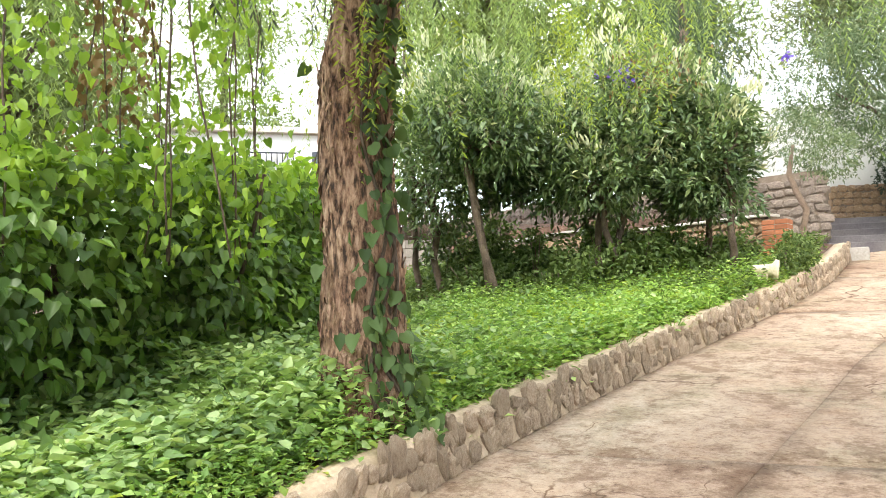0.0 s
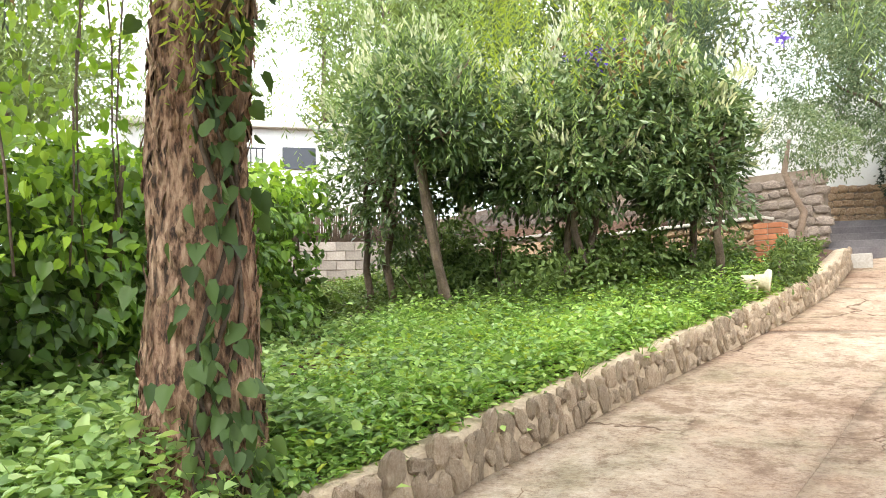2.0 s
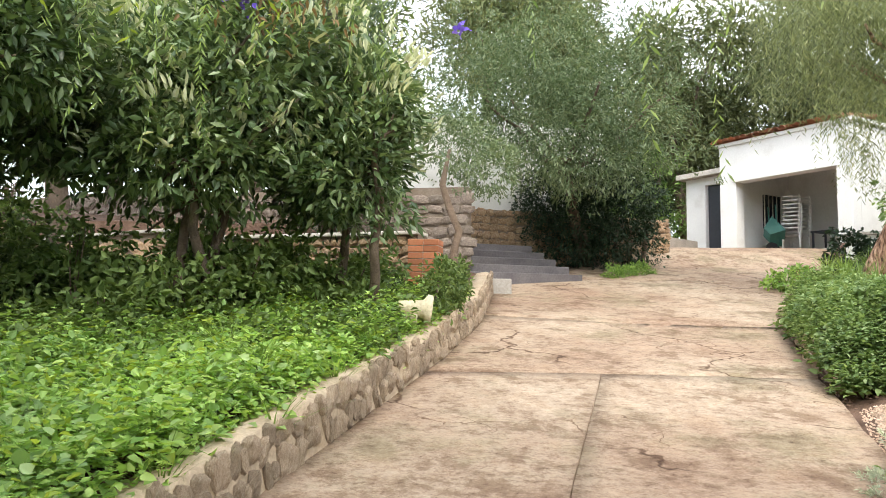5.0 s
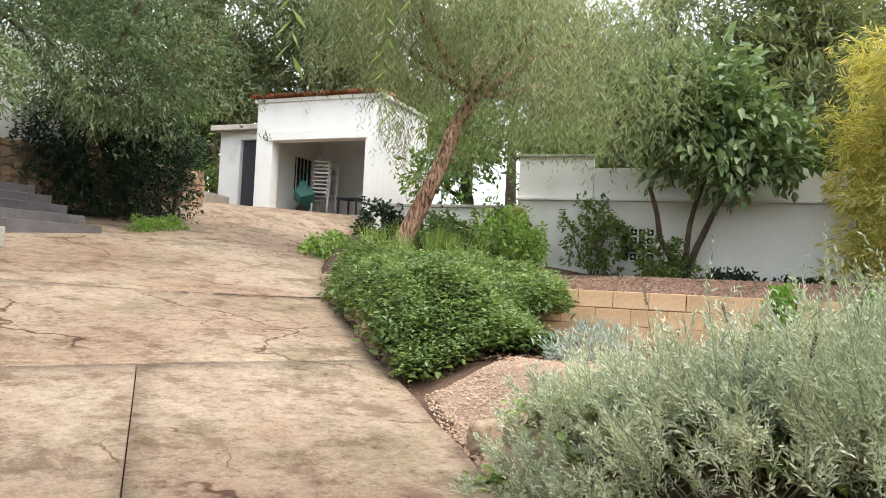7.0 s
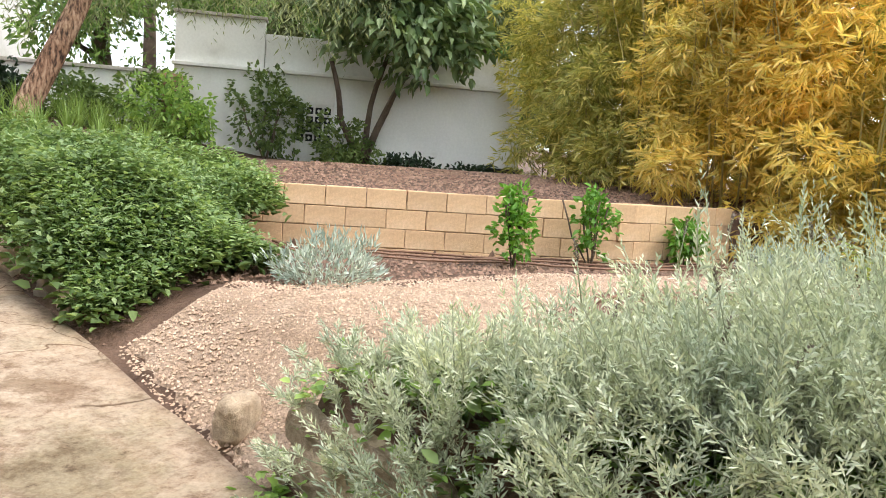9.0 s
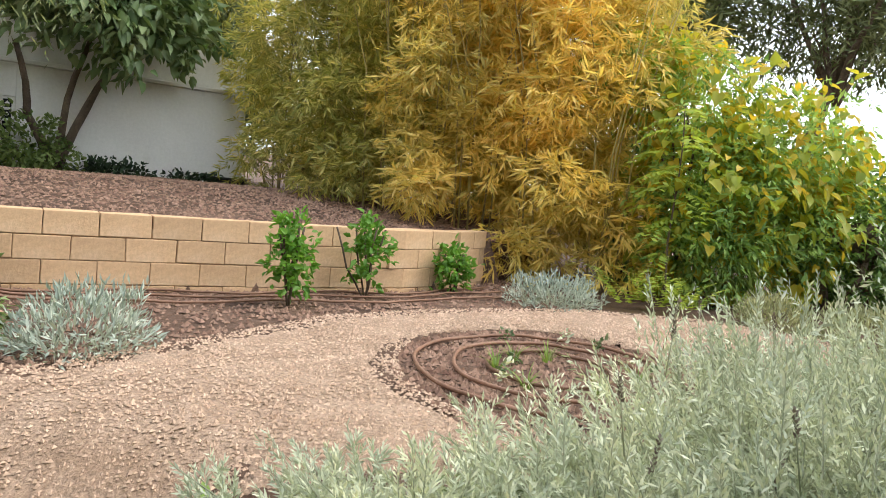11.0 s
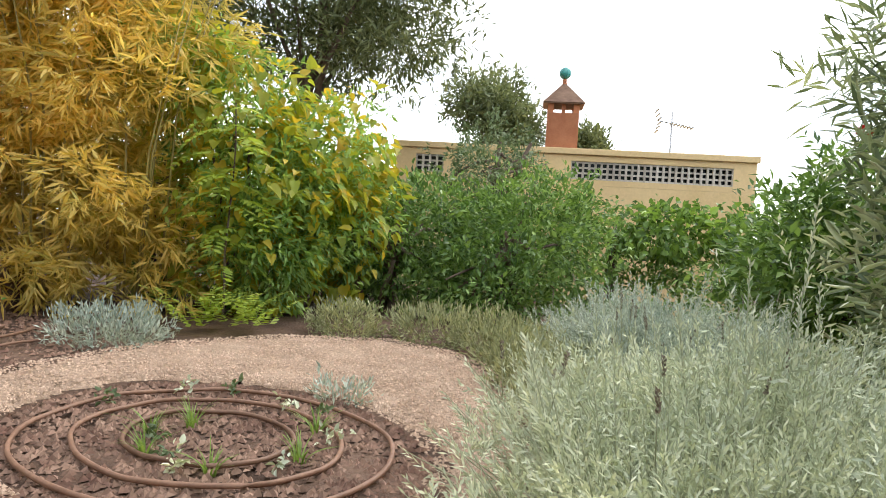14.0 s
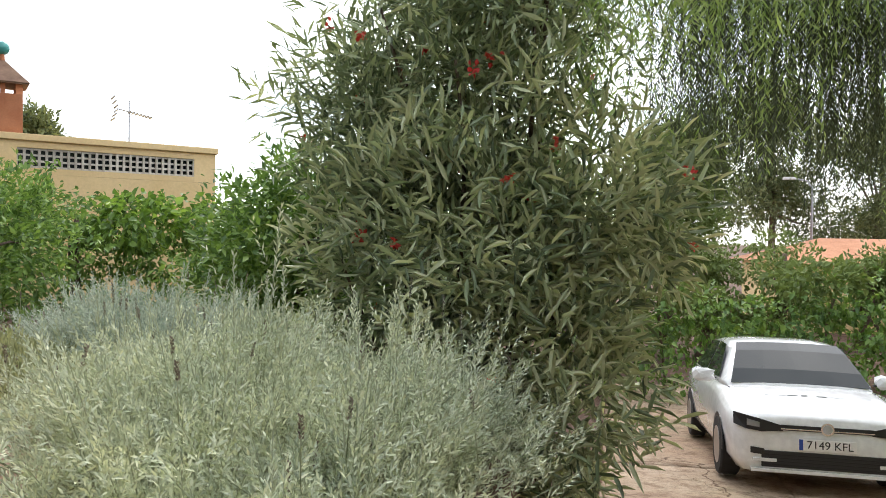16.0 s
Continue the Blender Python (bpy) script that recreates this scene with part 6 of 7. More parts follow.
sap = empty("feathered_sapling", pose(0, 0, 0), "slender sapling with drooping yellow-green feathered leaves", "sapling")
P, D, L = [], [], []
for k in range(22):
    z = 1.75 + 1.35 * k / 21
    feathered_leaf((7.22 + 0.08 * math.sin(k), 5.02 + 0.08 * math.cos(k * 1.7), z), 2.9 + 2.0 * math.sin(k * 2.4), RNG.uniform(0.34, 0.5), RNG.uniform(0.45, 0.8), 9, P, D, L)
L = np.array(L)
put("fronds", leaf_mesh("fronds", np.array(P), np.array(D), L, L * 0.34, "lime_leaf", False, 0.1, 1.0), sap)
put("stem", tubes_mesh("stem", [(bend((7.3, 5.0, 1.2), (7.2, 5.02, 3.15), 7, 0.08, 4), [0.014 - 0.0015 * q for q in range(7)])], "thin_bark", 6), sap)

# ---- bamboo ----
BAM = [(10.9, 10.0, "bamboo_olive", 3.3), (10.4, 9.3, "bamboo_olive", 3.4), (9.9, 8.8, "bamboo_olive", 3.5), (9.4, 8.1, "bamboo_olive", 3.8), (9.0, 7.5, "bamboo_gold", 4.1), (8.6, 6.9, "bamboo_gold", 4.2), (8.3, 6.2, "bamboo_gold", 4.1), (8.0, 5.6, "bamboo_gold", 3.8), (9.7, 7.3, "bamboo_gold", 4.4), (9.2, 6.2, "bamboo_gold", 4.3), (10.6, 8.6, "bamboo_gold", 4.2), (11.2, 7.6, "bamboo_olive", 4.0), (10.6, 6.4, "bamboo_olive", 4.0), (9.8, 5.2, "bamboo_olive", 3.8)]
for k, (x, y, mt, h) in enumerate(BAM):
    b = empty("bamboo_clump", pose(0, 0, 0), "golden-yellow bamboo clump, dense and arching" if mt == "bamboo_gold" else "olive-green bamboo clump, dense and arching", "bamboo", "bamboo thicket")
    g = land(x, y)
    runs, blobs = [], []
    for j in range(6):
        a, r = RNG.uniform(0, 6.28), RNG.uniform(0.05, 0.3)
        bx, by = x + r * math.cos(a), y + r * math.sin(a)
        hh = h * RNG.uniform(0.75, 1.05)
        tx, ty = bx + math.cos(a) * 0.6, by + math.sin(a) * 0.6
        put("cane", tubes_mesh("cane", [([(bx, by, g - 0.05), (bx + 0.1 * math.cos(a), by + 0.1 * math.sin(a), g + hh * 0.5), (tx, ty, g + hh)], (0.012, 0.010, 0.003))], "cane", 5), b)
    for j in range(30):
        a, r = RNG.uniform(0, 6.28), RNG.uniform(0.15, 0.8)
        zf = 0.06 + 0.94 * (j + RNG.random()) / 30
        blobs.append((x + r * math.cos(a), y + r * math.sin(a), g + h * zf, 0.40, 0.40, 0.30))
    P, O = lumps(1600, blobs, 0.5, 0.5)
    P = np.repeat(P, 8, 0)
    D = RNG.normal(size=P.shape) * (1, 1, 0.45) + np.repeat(O, 8, 0) * 0.9 + np.repeat(RNG.normal(size=(1600, 3)) * 0.5, 8, 0) + (0, 0, -0.55)
    P = P + RNG.normal(size=P.shape) * 0.018
    L = RNG.uniform(0.10, 0.21, len(P))
    put("leaves", leaf_mesh("leaves", P, D, L, L * 0.13, mt, False, 0.1, 0.2), b)

# yellowing climber over the bamboo's end
vb = empty("yellow_climber", pose(0, 0, 0), "climber with green and yellow heart-shaped leaves", "climber")
vbl = [(7.75, 4.55, 1.9, 0.6, 0.65, 0.6), (7.9, 4.5, 2.6, 0.75, 0.8, 0.7), (8.2, 4.7, 3.3, 0.7, 0.75, 0.6), (8.3, 4.2, 2.3, 0.6, 0.6, 0.7), (8.4, 5.2, 3.7, 0.7, 0.7, 0.4), (8.0, 3.6, 2.9, 0.7, 0.6, 0.7), (7.8, 3.7, 2.1, 0.6, 0.6, 0.6), (8.3, 3.3, 2.3, 0.6, 0.6, 0.8)]
crown("leaves", vbl, 2600, 0.13, 0.105, "yellow_leaf", vb, 0.6, 0.6, "heart", 0.2, 0.3, 3, True)
crown("green_leaves", vbl, 13000, 0.10, 0.034, "weed_leaf", vb, 0.3, 0.8, False, 0.6, 0.3, 5)
crown("lower_leaves", [(7.6, 4.5, 1.9, 0.55, 0.6, 0.6)], 2400, 0.11, 0.03, "weed_leaf", vb, 0.3, 0.8, False, 0.4, 0.3, 5)
put("stem_mass", tubes_mesh("stems", [(bend((7.8 + 0.1 * k, 4.6, 1.1), (8.1, 4.6 + 0.1 * k, 3.2), 7, 0.2, k), [0.012] * 7) for k in range(6)], "thin_bark", 5), vb)

# ---- hedge, citrus and bushes at the far side ----
fh = empty("boundary_hedge", pose(0, 0, 0), "dense dark green boundary hedge below the house", "hedge")
FH = [(9.3, 5.0), (9.5, 3.0), (9.6, 0.8), (8.8, -1.8), (7.2, -4.0), (5.0, -5.6)]
fhb = hedge_blobs(FH, 0.75, 1.75, 0.6)
crown("leaves", fhb, 17000, 0.10, 0.06, "hedge_leaf", fh, 0.3, 0.7, True, 0.35, 0.3, 4)
crown("climber_leaves", [(8.2, -2.3, 2.35, 0.8, 0.8, 0.4), (7.2, -3.6, 2.4, 0.9, 0.8, 0.45), (6.0, -4.6, 2.45, 0.8, 0.8, 0.4), (6.9, -4.0, 1.9, 0.9, 0.9, 0.5)], 3000, 0.13, 0.1, "vine_leaf", fh, 0.5, 0.6, True, 0.3, 0.3, 3)
put("stem_mass", tubes_mesh("stems", [(bend((x + RNG.normal() * 0.2, y + RNG.normal() * 0.2, land(x, y) - 0.05), (x, y, land(x, y) + 1.5), 5, 0.2, k), [0.025] * 5) for k, (x, y) in enumerate(FH * 4)], "thin_bark", 5), fh)
small_tree("citrus_bush", (7.9, 3.0), [(8.2, 2.9, 2.0, 0.8, 0.8, 0.6), (8.3, 2.2, 2.3, 0.8, 0.8, 0.5), (7.9, 2.6, 1.55, 0.7, 0.7, 0.4)], 7000, 3, "dark green citrus bush beside the climber", "hedge_leaf", 0.09, 0.038)
small_tree("citrus_bush", (7.2, 1.7), [(7.1, 1.7, 2.0, 1.05, 1.0, 0.7), (7.3, 1.2, 2.4, 0.8, 0.8, 0.5), (6.8, 2.3, 1.6, 0.7, 0.6, 0.45)], 11000, 3, "rounded fresh green citrus bush before the hedge", "hedge_leaf", 0.085, 0.034)
small_tree("citrus_bush", (4.0, 0.9), [(3.9, 0.9, 2.1, 1.0, 1.0, 0.75), (3.3, 0.9, 1.7, 0.7, 0.7, 0.55), (4.5, 0.8, 1.7, 0.7, 0.7, 0.5), (3.8, 0.9, 2.6, 0.6, 0.6, 0.4)], 12000, 3, "broad dark citrus bush behind the lavender", "hedge_leaf", 0.105, 0.042)
small_tree("grey_tree", (9.6, 0.4), [(9.5, 0.3, 3.3, 0.75, 0.75, 0.6), (9.0, 0.9, 3.0, 0.5, 0.5, 0.5), (9.9, -0.6, 3.1, 0.5, 0.5, 0.5)], 4200, 2, "thin-crowned grey-green tree in front of the house", "olive_leaf", 0.08, 0.03)

# oleander
od = tree_root("oleander", 0, 0, "tall oleander with long narrow leaves and a few red flowers", "oleander")
ob_ = Vector((1.55, 3.3, land(1.55, 3.3)))
blobs = [(1.25, 3.6, 1.5, 0.55, 0.55, 0.7), (1.55, 3.65, 2.1, 0.8, 0.7, 0.7), (0.95, 3.5, 2.35, 0.5, 0.5, 0.5), (2.1, 3.4, 2.0, 0.6, 0.6, 0.7), (1.55, 3.5, 0.95, 0.55, 0.5, 0.5)]
high = [(2.3, 3.2, 2.8, 0.65, 0.6, 0.6), (1.7, 3.3, 3.1, 0.75, 0.65, 0.65), (1.9, 3.2, 3.8, 0.75, 0.7, 0.65), (1.3, 3.3, 3.6, 0.6, 0.55, 0.6), (1.7, 3.1, 4.5, 0.7, 0.6, 0.5), (2.5, 3.1, 3.2, 0.5, 0.5, 0.45)]
runs = []
for k, b in enumerate(blobs + high + high):
    runs.append((bend(ob_ + Vector((RNG.normal() * 0.15, RNG.normal() * 0.15, -0.1)), Vector(b[:3]) + Vector(RNG.normal(size=3)) * 0.2, 8, 0.2, k * 1.3), [0.03 - 0.003 * i for i in range(8)]))
trunk_part("stem_mass", runs, "thin_bark", od, 6)
crown("pale_leaves", blobs, 5200, 0.145, 0.022, "oleander_pale", od, -0.25, 0.9, True, 0.25, 0.4, 9)
crown("crown", blobs, 9000, 0.14, 0.022, "oleander_leaf", od, -0.15, 0.9, True, 0.6, 0.4, 9)
crown("upper_crown", high, 17000, 0.135, 0.024, "oleander_leaf", od, 0.0, 0.9, False, 0.8, 0.45, 7)
P, O = lumps(60, blobs + high, 0.05, 0.3)
P = np.repeat(P, 9, 0) + RNG.normal(size=(540, 3)) * 0.018
put("blossom_mass", leaf_mesh("blossoms", P, RNG.normal(size=P.shape), 0.035, 0.028, "flower_pink", True), od, label="small red oleander flowers")
# violet flowers of a climber in the small trees
vf = empty("violet_climber", pose(0, 0, 0), "climber with violet-blue flowers in the small trees", "climber")
P = np.concatenate([np.array(c) + RNG.normal(size=(14, 3)) * s for c, s in [((-2.75, 8.9, 4.15), 0.10), ((-2.5, 8.95, 4.25), 0.08), ((-0.9, 10.4, 4.5), 0.04)]])
put("blossom_mass", leaf_mesh("blossoms", P, RNG.normal(size=P.shape), 0.06, 0.055, "flower_violet", True), vf)
P = np.array((-2.4, 9.0, 4.2)) + RNG.normal(size=(160, 3)) * (0.3, 0.3, 0.18)
put("dry_vine", leaf_mesh("dry_vine", P, RNG.normal(size=P.shape) + (0, 0, -1), 0.09, 0.03, "dry_leaf", True), vf)


# ---- background trees ----
def far_tree(name, x, y, h, r, material, label, n=7000, ll=0.24, lw=0.06, base=None, low=0.35):
    root = tree_root(name, 0, 0, label, "tree", "background trees")
    g = (land(max(-12, min(14, x)), max(-9, min(25, y)))) if base is None else base
    blobs = []
    for k in range(9):
        a, q = RNG.uniform(0, 6.28), RNG.uniform(0.1, 0.65)
        blobs.append((x + r * q * math.cos(a), y + r * q * math.sin(a), g + h * RNG.uniform(low, 0.95), r * 0.5, r * 0.5, h * 0.13))
    trunk_part("trunk", [(bend((x, y, g - 0.2), (x, y, g + h * 0.85), 8, 0.5, x), [0.2 - 0.02 * k for k in range(8)])] + limbs_from((x, y, g + h * 0.45), [b[:3] for b in blobs[:6]], 0.07, x), "thin_bark", root, 7)
    crown("crown", blobs, n, ll, lw, material, root, 0.1, 0.9, False, 0.7, 0.45, 7)
    return root


PINE = "tall dark pine beyond the garage and walls"
for x, y, h, r in [(3.6, 27.5, 8.5, 2.8), (7.5, 29.5, 9, 3.0), (11.0, 26.5, 8.5, 3.0), (13.5, 22.5, 8.5, 3.0), (16.0, 18.5, 8.5, 3.0), (17.5, 14.0, 8.0, 3.0), (19.0, 9.5, 8.0, 3.0), (-0.5, 26.5, 9.5, 3.2), (-5.5, 23.0, 9.5, 3.4), (12.0, 17.5, 6.5, 2.2), (5.6, 26.6, 8.5, 2.6), (9.4, 24.6, 8.0, 2.6), (1.6, 28.5, 9.5, 2.8), (13.6, 12.6, 7.0, 2.2)]:
    far_tree("pine_tree", x, y, h, r, "pine_leaf", PINE, 15000, 0.30, 0.065, None, 0.2)
far_tree("pine_tree", 14.6, 0.7, 7.4, 3.5, "pine_leaf", "dark pine with a broad crown behind the bamboo", 26000, 0.2, 0.05, None, 0.62)
far_tree("pine_tree", 16.0, 3.4, 8.6, 2.6, "pine_leaf", "dark pine with a broad crown behind the bamboo", 12000, 0.26, 0.065, None, 0.5)
FAR = "light green tree beyond the garden"
for x, y, h, r in [(-7.2, 14.6, 7.5, 2.2), (-11.5, 6.2, 7.5, 2.8), (-9.0, 19.5, 9.0, 3.0), (-6.0, 20.5, 9.0, 3.0), (-10.0, 2.4, 7.0, 2.8), (-8.6, -1.2, 7.0, 2.6), (-21.0, 19.5, 10.5, 3.2), (-18.5, 23.5, 11.0, 3.4), (-17.5, 10.5, 9.5, 3.2), (-14.0, 21.5, 10.0, 3.0)]:
    far_tree("broadleaf_tree", x, y, h, r, "far_leaf", FAR, 12000, 0.20, 0.075)
for x, y, h, r in [(3.0, 24.5, 3.2, 1.5), (1.4, 23.0, 3.0, 1.4), (4.6, 26.0, 3.4, 1.4)]:
    far_tree("broadleaf_tree", x, y, h, r, "hedge_leaf", "green bushes behind the annex", 5000, 0.14, 0.06, None, 0.12)

for x, y, h, r in [(8.4, 17.4, 3.4, 1.5), (9.8, 16.0, 3.2, 1.4), (11.2, 14.4, 3.2, 1.4), (12.6, 12.6, 3.4, 1.4)]:
    far_tree("wall_bush", x, y, h, r, "hedge_leaf", "dense green shrub behind the white wall", 5500, 0.15, 0.065, 2.0, 0.12)

# ---- car ----
pitch = math.atan2(slope(-1.08, -0.9) - slope(-1.08, -3.5), 2.6)
CAR = Matrix.Translation((-1.135, -0.12, slope(-1.135, -0.12) + 0.01)) @ Matrix.Rotation(radians(1.5), 4, "Z") @ Matrix.Rotation(pitch, 4, "X")
car = empty("car", CAR, "white compact hatchback parked on the concrete driveway", "car")


def loft(name, rings, material, parent, label="", closed=False):
    """A mirrored skin through half rings of (x, y, z), centre line first and last."""
    V, F = [], []
    m = len(rings[0])
    full = 2 * m - 2
    for ring in rings:
        V += list(ring) + [(-x, y, z) for x, y, z in ring[-2:0:-1]]
    for i in range(len(rings) - 1):
        for k in range(full):
            k2 = (k + 1) % full
            F.append((i * full + k, i * full + k2, (i + 1) * full + k2, (i + 1) * full + k))
    F.append(tuple(range(full))[::-1])
    F.append(tuple((len(rings) - 1) * full + k for k in range(full)))
    me = mesh_from(name, V, F, material, True)
    return put(name, me, parent, None, label)


body = []
for s, hw, top, bot in ((0.0, 0.60, 0.71, 0.24), (0.03, 0.74, 0.745, 0.20), (0.12, 0.83, 0.78, 0.19), (0.3, 0.875, 0.825, 0.19), (0.62, 0.895, 0.88, 0.2), (1.02, 0.9, 0.955, 0.2), (1.5, 0.9, 0.97, 0.2), (2.4, 0.9, 0.985, 0.2), (3.3, 0.895, 0.99, 0.2), (3.9, 0.88, 0.98, 0.22), (4.15, 0.82, 0.94, 0.26), (4.25, 0.7, 0.85, 0.3)):
    body.append([(0, -s, top + 0.012), (hw * 0.45, -s, top + 0.008), (hw * 0.78, -s, top - 0.01), (hw * 0.93, -s, top - 0.05), (hw * 0.985, -s, top - 0.13), (hw, -s, 0.56), (hw * 0.985, -s, 0.42), (hw * 0.97, -s, 0.3), (hw * 0.9, -s, bot), (0, -s, bot)])
loft("body", body, "car_paint", car, "white painted body")
cab = []
for s, z, hb, ht in ((0.98, 0.955, 0.76, 0.74), (1.2, 1.12, 0.79, 0.70), (1.5, 1.32, 0.80, 0.645), (1.75, 1.425, 0.80, 0.60), (2.1, 1.462, 0.80, 0.585), (2.7, 1.462, 0.80, 0.58), (3.3, 1.43, 0.79, 0.565), (3.65, 1.37, 0.78, 0.55), (3.95, 1.18, 0.77, 0.60), (4.15, 0.97, 0.75, 0.68)):
    cab.append([(0, -s, z), (ht * 0.6, -s, z - 0.006), (ht * 0.93, -s, z - 0.03), (ht, -s, z - 0.055), (hb - 0.02, -s, min(z - 0.06, 0.99)), (hb, -s, 0.93), (0, -s, 0.93)])
loft("roof_shell", cab, "car_paint", car)


def panel(name, quads, material, parent, label="", thick=0.006):
    bm = bmesh.new()
    for q in quads:
        bm.faces.new([bm.verts.new(p) for p in q])
    bmesh.ops.remove_doubles(bm, verts=bm.verts[:], dist=0.0005)
    bmesh.ops.recalc_face_normals(bm, faces=bm.faces[:])
    bmesh.ops.solidify(bm, geom=bm.faces[:], thickness=thick)
    return part(name, bm, material, parent, label)


ws = []
ST = [(1.03, 0.985, 0.725), (1.2, 1.128, 0.675), (1.5, 1.328, 0.60), (1.70, 1.415, 0.56)]
for (s0, z0, w0), (s1, z1, w1) in zip(ST[:-1], ST[1:]):
    for f0, f1 in ((-1, -0.5), (-0.5, 0), (0, 0.5), (0.5, 1)):
        dz = lambda f, z: z - 0.018 * f * f + 0.008
        ws.append([(w0 * f0, -s0 + 0.006, dz(f0, z0)), (w0 * f1, -s0 + 0.006, dz(f1, z0)), (w1 * f1, -s1 + 0.006, dz(f1, z1)), (w1 * f0, -s1 + 0.006, dz(f0, z1))])
panel("windscreen", ws, "car_glass", car, "dark reflecting windscreen")
for sx in (-1, 1):
    panel("side_window", [[(sx * 0.795, -1.42, 0.995), (sx * 0.802, -2.42, 1.0), (sx * 0.632, -2.38, 1.395), (sx * 0.655, -1.82, 1.375)]], "car_glass", car, "dark side window")
    panel("side_window", [[(sx * 0.802, -2.50, 1.0), (sx * 0.792, -3.45, 1.02), (sx * 0.625, -3.2, 1.37), (sx * 0.632, -2.46, 1.395)]], "car_glass", car, "dark side window")
    panel("headlight", [[(sx * 0.40, 0.010, 0.605), (sx * 0.60, 0.010, 0.59), (sx * 0.60, 0.006, 0.71), (sx * 0.42, 0.010, 0.66)], [(sx * 0.60, 0.010, 0.59), (sx * 0.745, -0.022, 0.605), (sx * 0.745, -0.03, 0.74), (sx * 0.60, 0.006, 0.71)], [(sx * 0.745, -0.022, 0.605), (sx * 0.845, -0.115, 0.64), (sx * 0.842, -0.15, 0.755), (sx * 0.745, -0.03, 0.74)]], "black_plastic", car, "dark headlight housing", 0.012)
    panel("headlight_lens", [[(sx * 0.62, 0.016, 0.63), (sx * 0.735, -0.008, 0.642), (sx * 0.735, -0.012, 0.705), (sx * 0.62, 0.012, 0.68)]], "lamp_grey", car, "clear headlight lens", 0.008)
    panel("fog_grille", [[(sx * 0.54, 0.012, 0.36), (sx * 0.70, -0.006, 0.375), (sx * 0.70, -0.004, 0.435), (sx * 0.58, 0.012, 0.425)]], "black_plastic", car, "black fog lamp recess", 0.03)
    mir = put("mirror", stone_piece(3, 0.115, 0.06, 0.075, 2), car, pose(sx * 0.985, -1.32, 1.03))
    mir.data.materials.append(MATS["car_paint"])
    part("mirror_arm", box_bm(min(sx * 0.84, sx * 0.95), max(sx * 0.84, sx * 0.95), -1.36, -1.3, 0.98, 1.0, 0.004), "black_plastic", car)
    for s in (0.78, 3.40):
        wh = empty("wheel", pose(0, 0, 0), "", "")
        wh.parent = car
        v, f = tube_data([(sx * 0.70, -s, 0.315), (sx * 0.72, -s, 0.315), (sx * 0.89, -s, 0.315), (sx * 0.908, -s, 0.315)], [0.29, 0.315, 0.315, 0.295], 28)
        put("tyre", mesh_from("tyre", v, f, "tyre_rubber", False), wh)
        v, f = tube_data([(sx * 0.80, -s, 0.315), (sx * 0.912, -s, 0.315)], [0.205, 0.20], 24)
        put("rim", mesh_from("rim", v, f, "rim_metal"), wh)
        arch = []
        for k in range(12):
            a0, a1 = math.pi * k / 12, math.pi * (k + 1) / 12
            arch.append([(sx * 0.902, -s + 0.35 * math.cos(a0), 0.315 + 0.35 * math.sin(a0)), (sx * 0.902, -s + 0.35 * math.cos(a1), 0.315 + 0.35 * math.sin(a1)), (sx * 0.902, -s + 0.30 * math.cos(a1), 0.315 + 0.30 * math.sin(a1)), (sx * 0.902, -s + 0.30 * math.cos(a0), 0.315 + 0.30 * math.sin(a0))])
        panel("wheel_arch", arch, "black_plastic", car, "", 0.01)
part("grille", box_bm(-0.42, 0.42, -0.05, 0.008, 0.612, 0.665, 0.004), "black_plastic", car, "black grille bar")
part("grille_strip", box_bm(-0.42, 0.42, -0.04, 0.016, 0.622, 0.633, 0.002), "chrome", car, "chrome grille strip")
part("lower_grille", box_bm(-0.60, 0.60, -0.06, 0.012, 0.25, 0.41, 0.01), "black_plastic", car, "black lower air intake")
part("bumper_lip", box_bm(-0.70, 0.70, -0.12, 0.022, 0.20, 0.235, 0.006), "car_paint", car)
for k in range(4):
    part("grille_slat", box_bm(-0.58, 0.58, 0.004, 0.018, 0.275 + k * 0.032, 0.283 + k * 0.032, 0.002), "tyre_rubber", car)
for sx in (-1, 1):
    part("bumper_blade", box_bm(min(sx * 0.46, sx * 0.68), max(sx * 0.46, sx * 0.68), -0.03, 0.02, 0.30, 0.335, 0.008), "car_paint", car)
v, f = tube_data([(0, -0.02, 0.645), (0, 0.022, 0.645)], [0.062, 0.06], 24)
put("badge", mesh_from("badge", v, f, "chrome"), car, None, "round chrome badge")
v, f = tube_data([(0, -0.02, 0.645), (0, 0.024, 0.645)], [0.045, 0.045], 24)
put("badge_inner", mesh_from("badge_inner", v, f, "decal_grey"), car)
plate = part("number_plate", box_bm(-0.26, 0.26, 0.006, 0.02, 0.43, 0.54, 0.003), "plate_white", car, "white number plate with black characters")
part("country_band", box_bm(0.222, 0.258, 0.018, 0.0225, 0.433, 0.537), "plate_blue", plate)


def lettering(text, size, material, parent, m, name="lettering"):
    cu = bpy.data.curves.new(name, "FONT")
    cu.body, cu.size, cu.extrude = text, size, 0.001
    cu.align_x, cu.align_y = "CENTER", "CENTER"
    tmp = bpy.data.objects.new("tmp", cu)
    scene.collection.objects.link(tmp)
    bpy.context.view_layer.update()
    me = bpy.data.meshes.new_from_object(tmp.evaluated_get(bpy.context.evaluated_depsgraph_get()))
    bpy.data.objects.remove(tmp)
    me.materials.clear()
    me.materials.append(MATS[material])
    return put(name, me, parent, m)


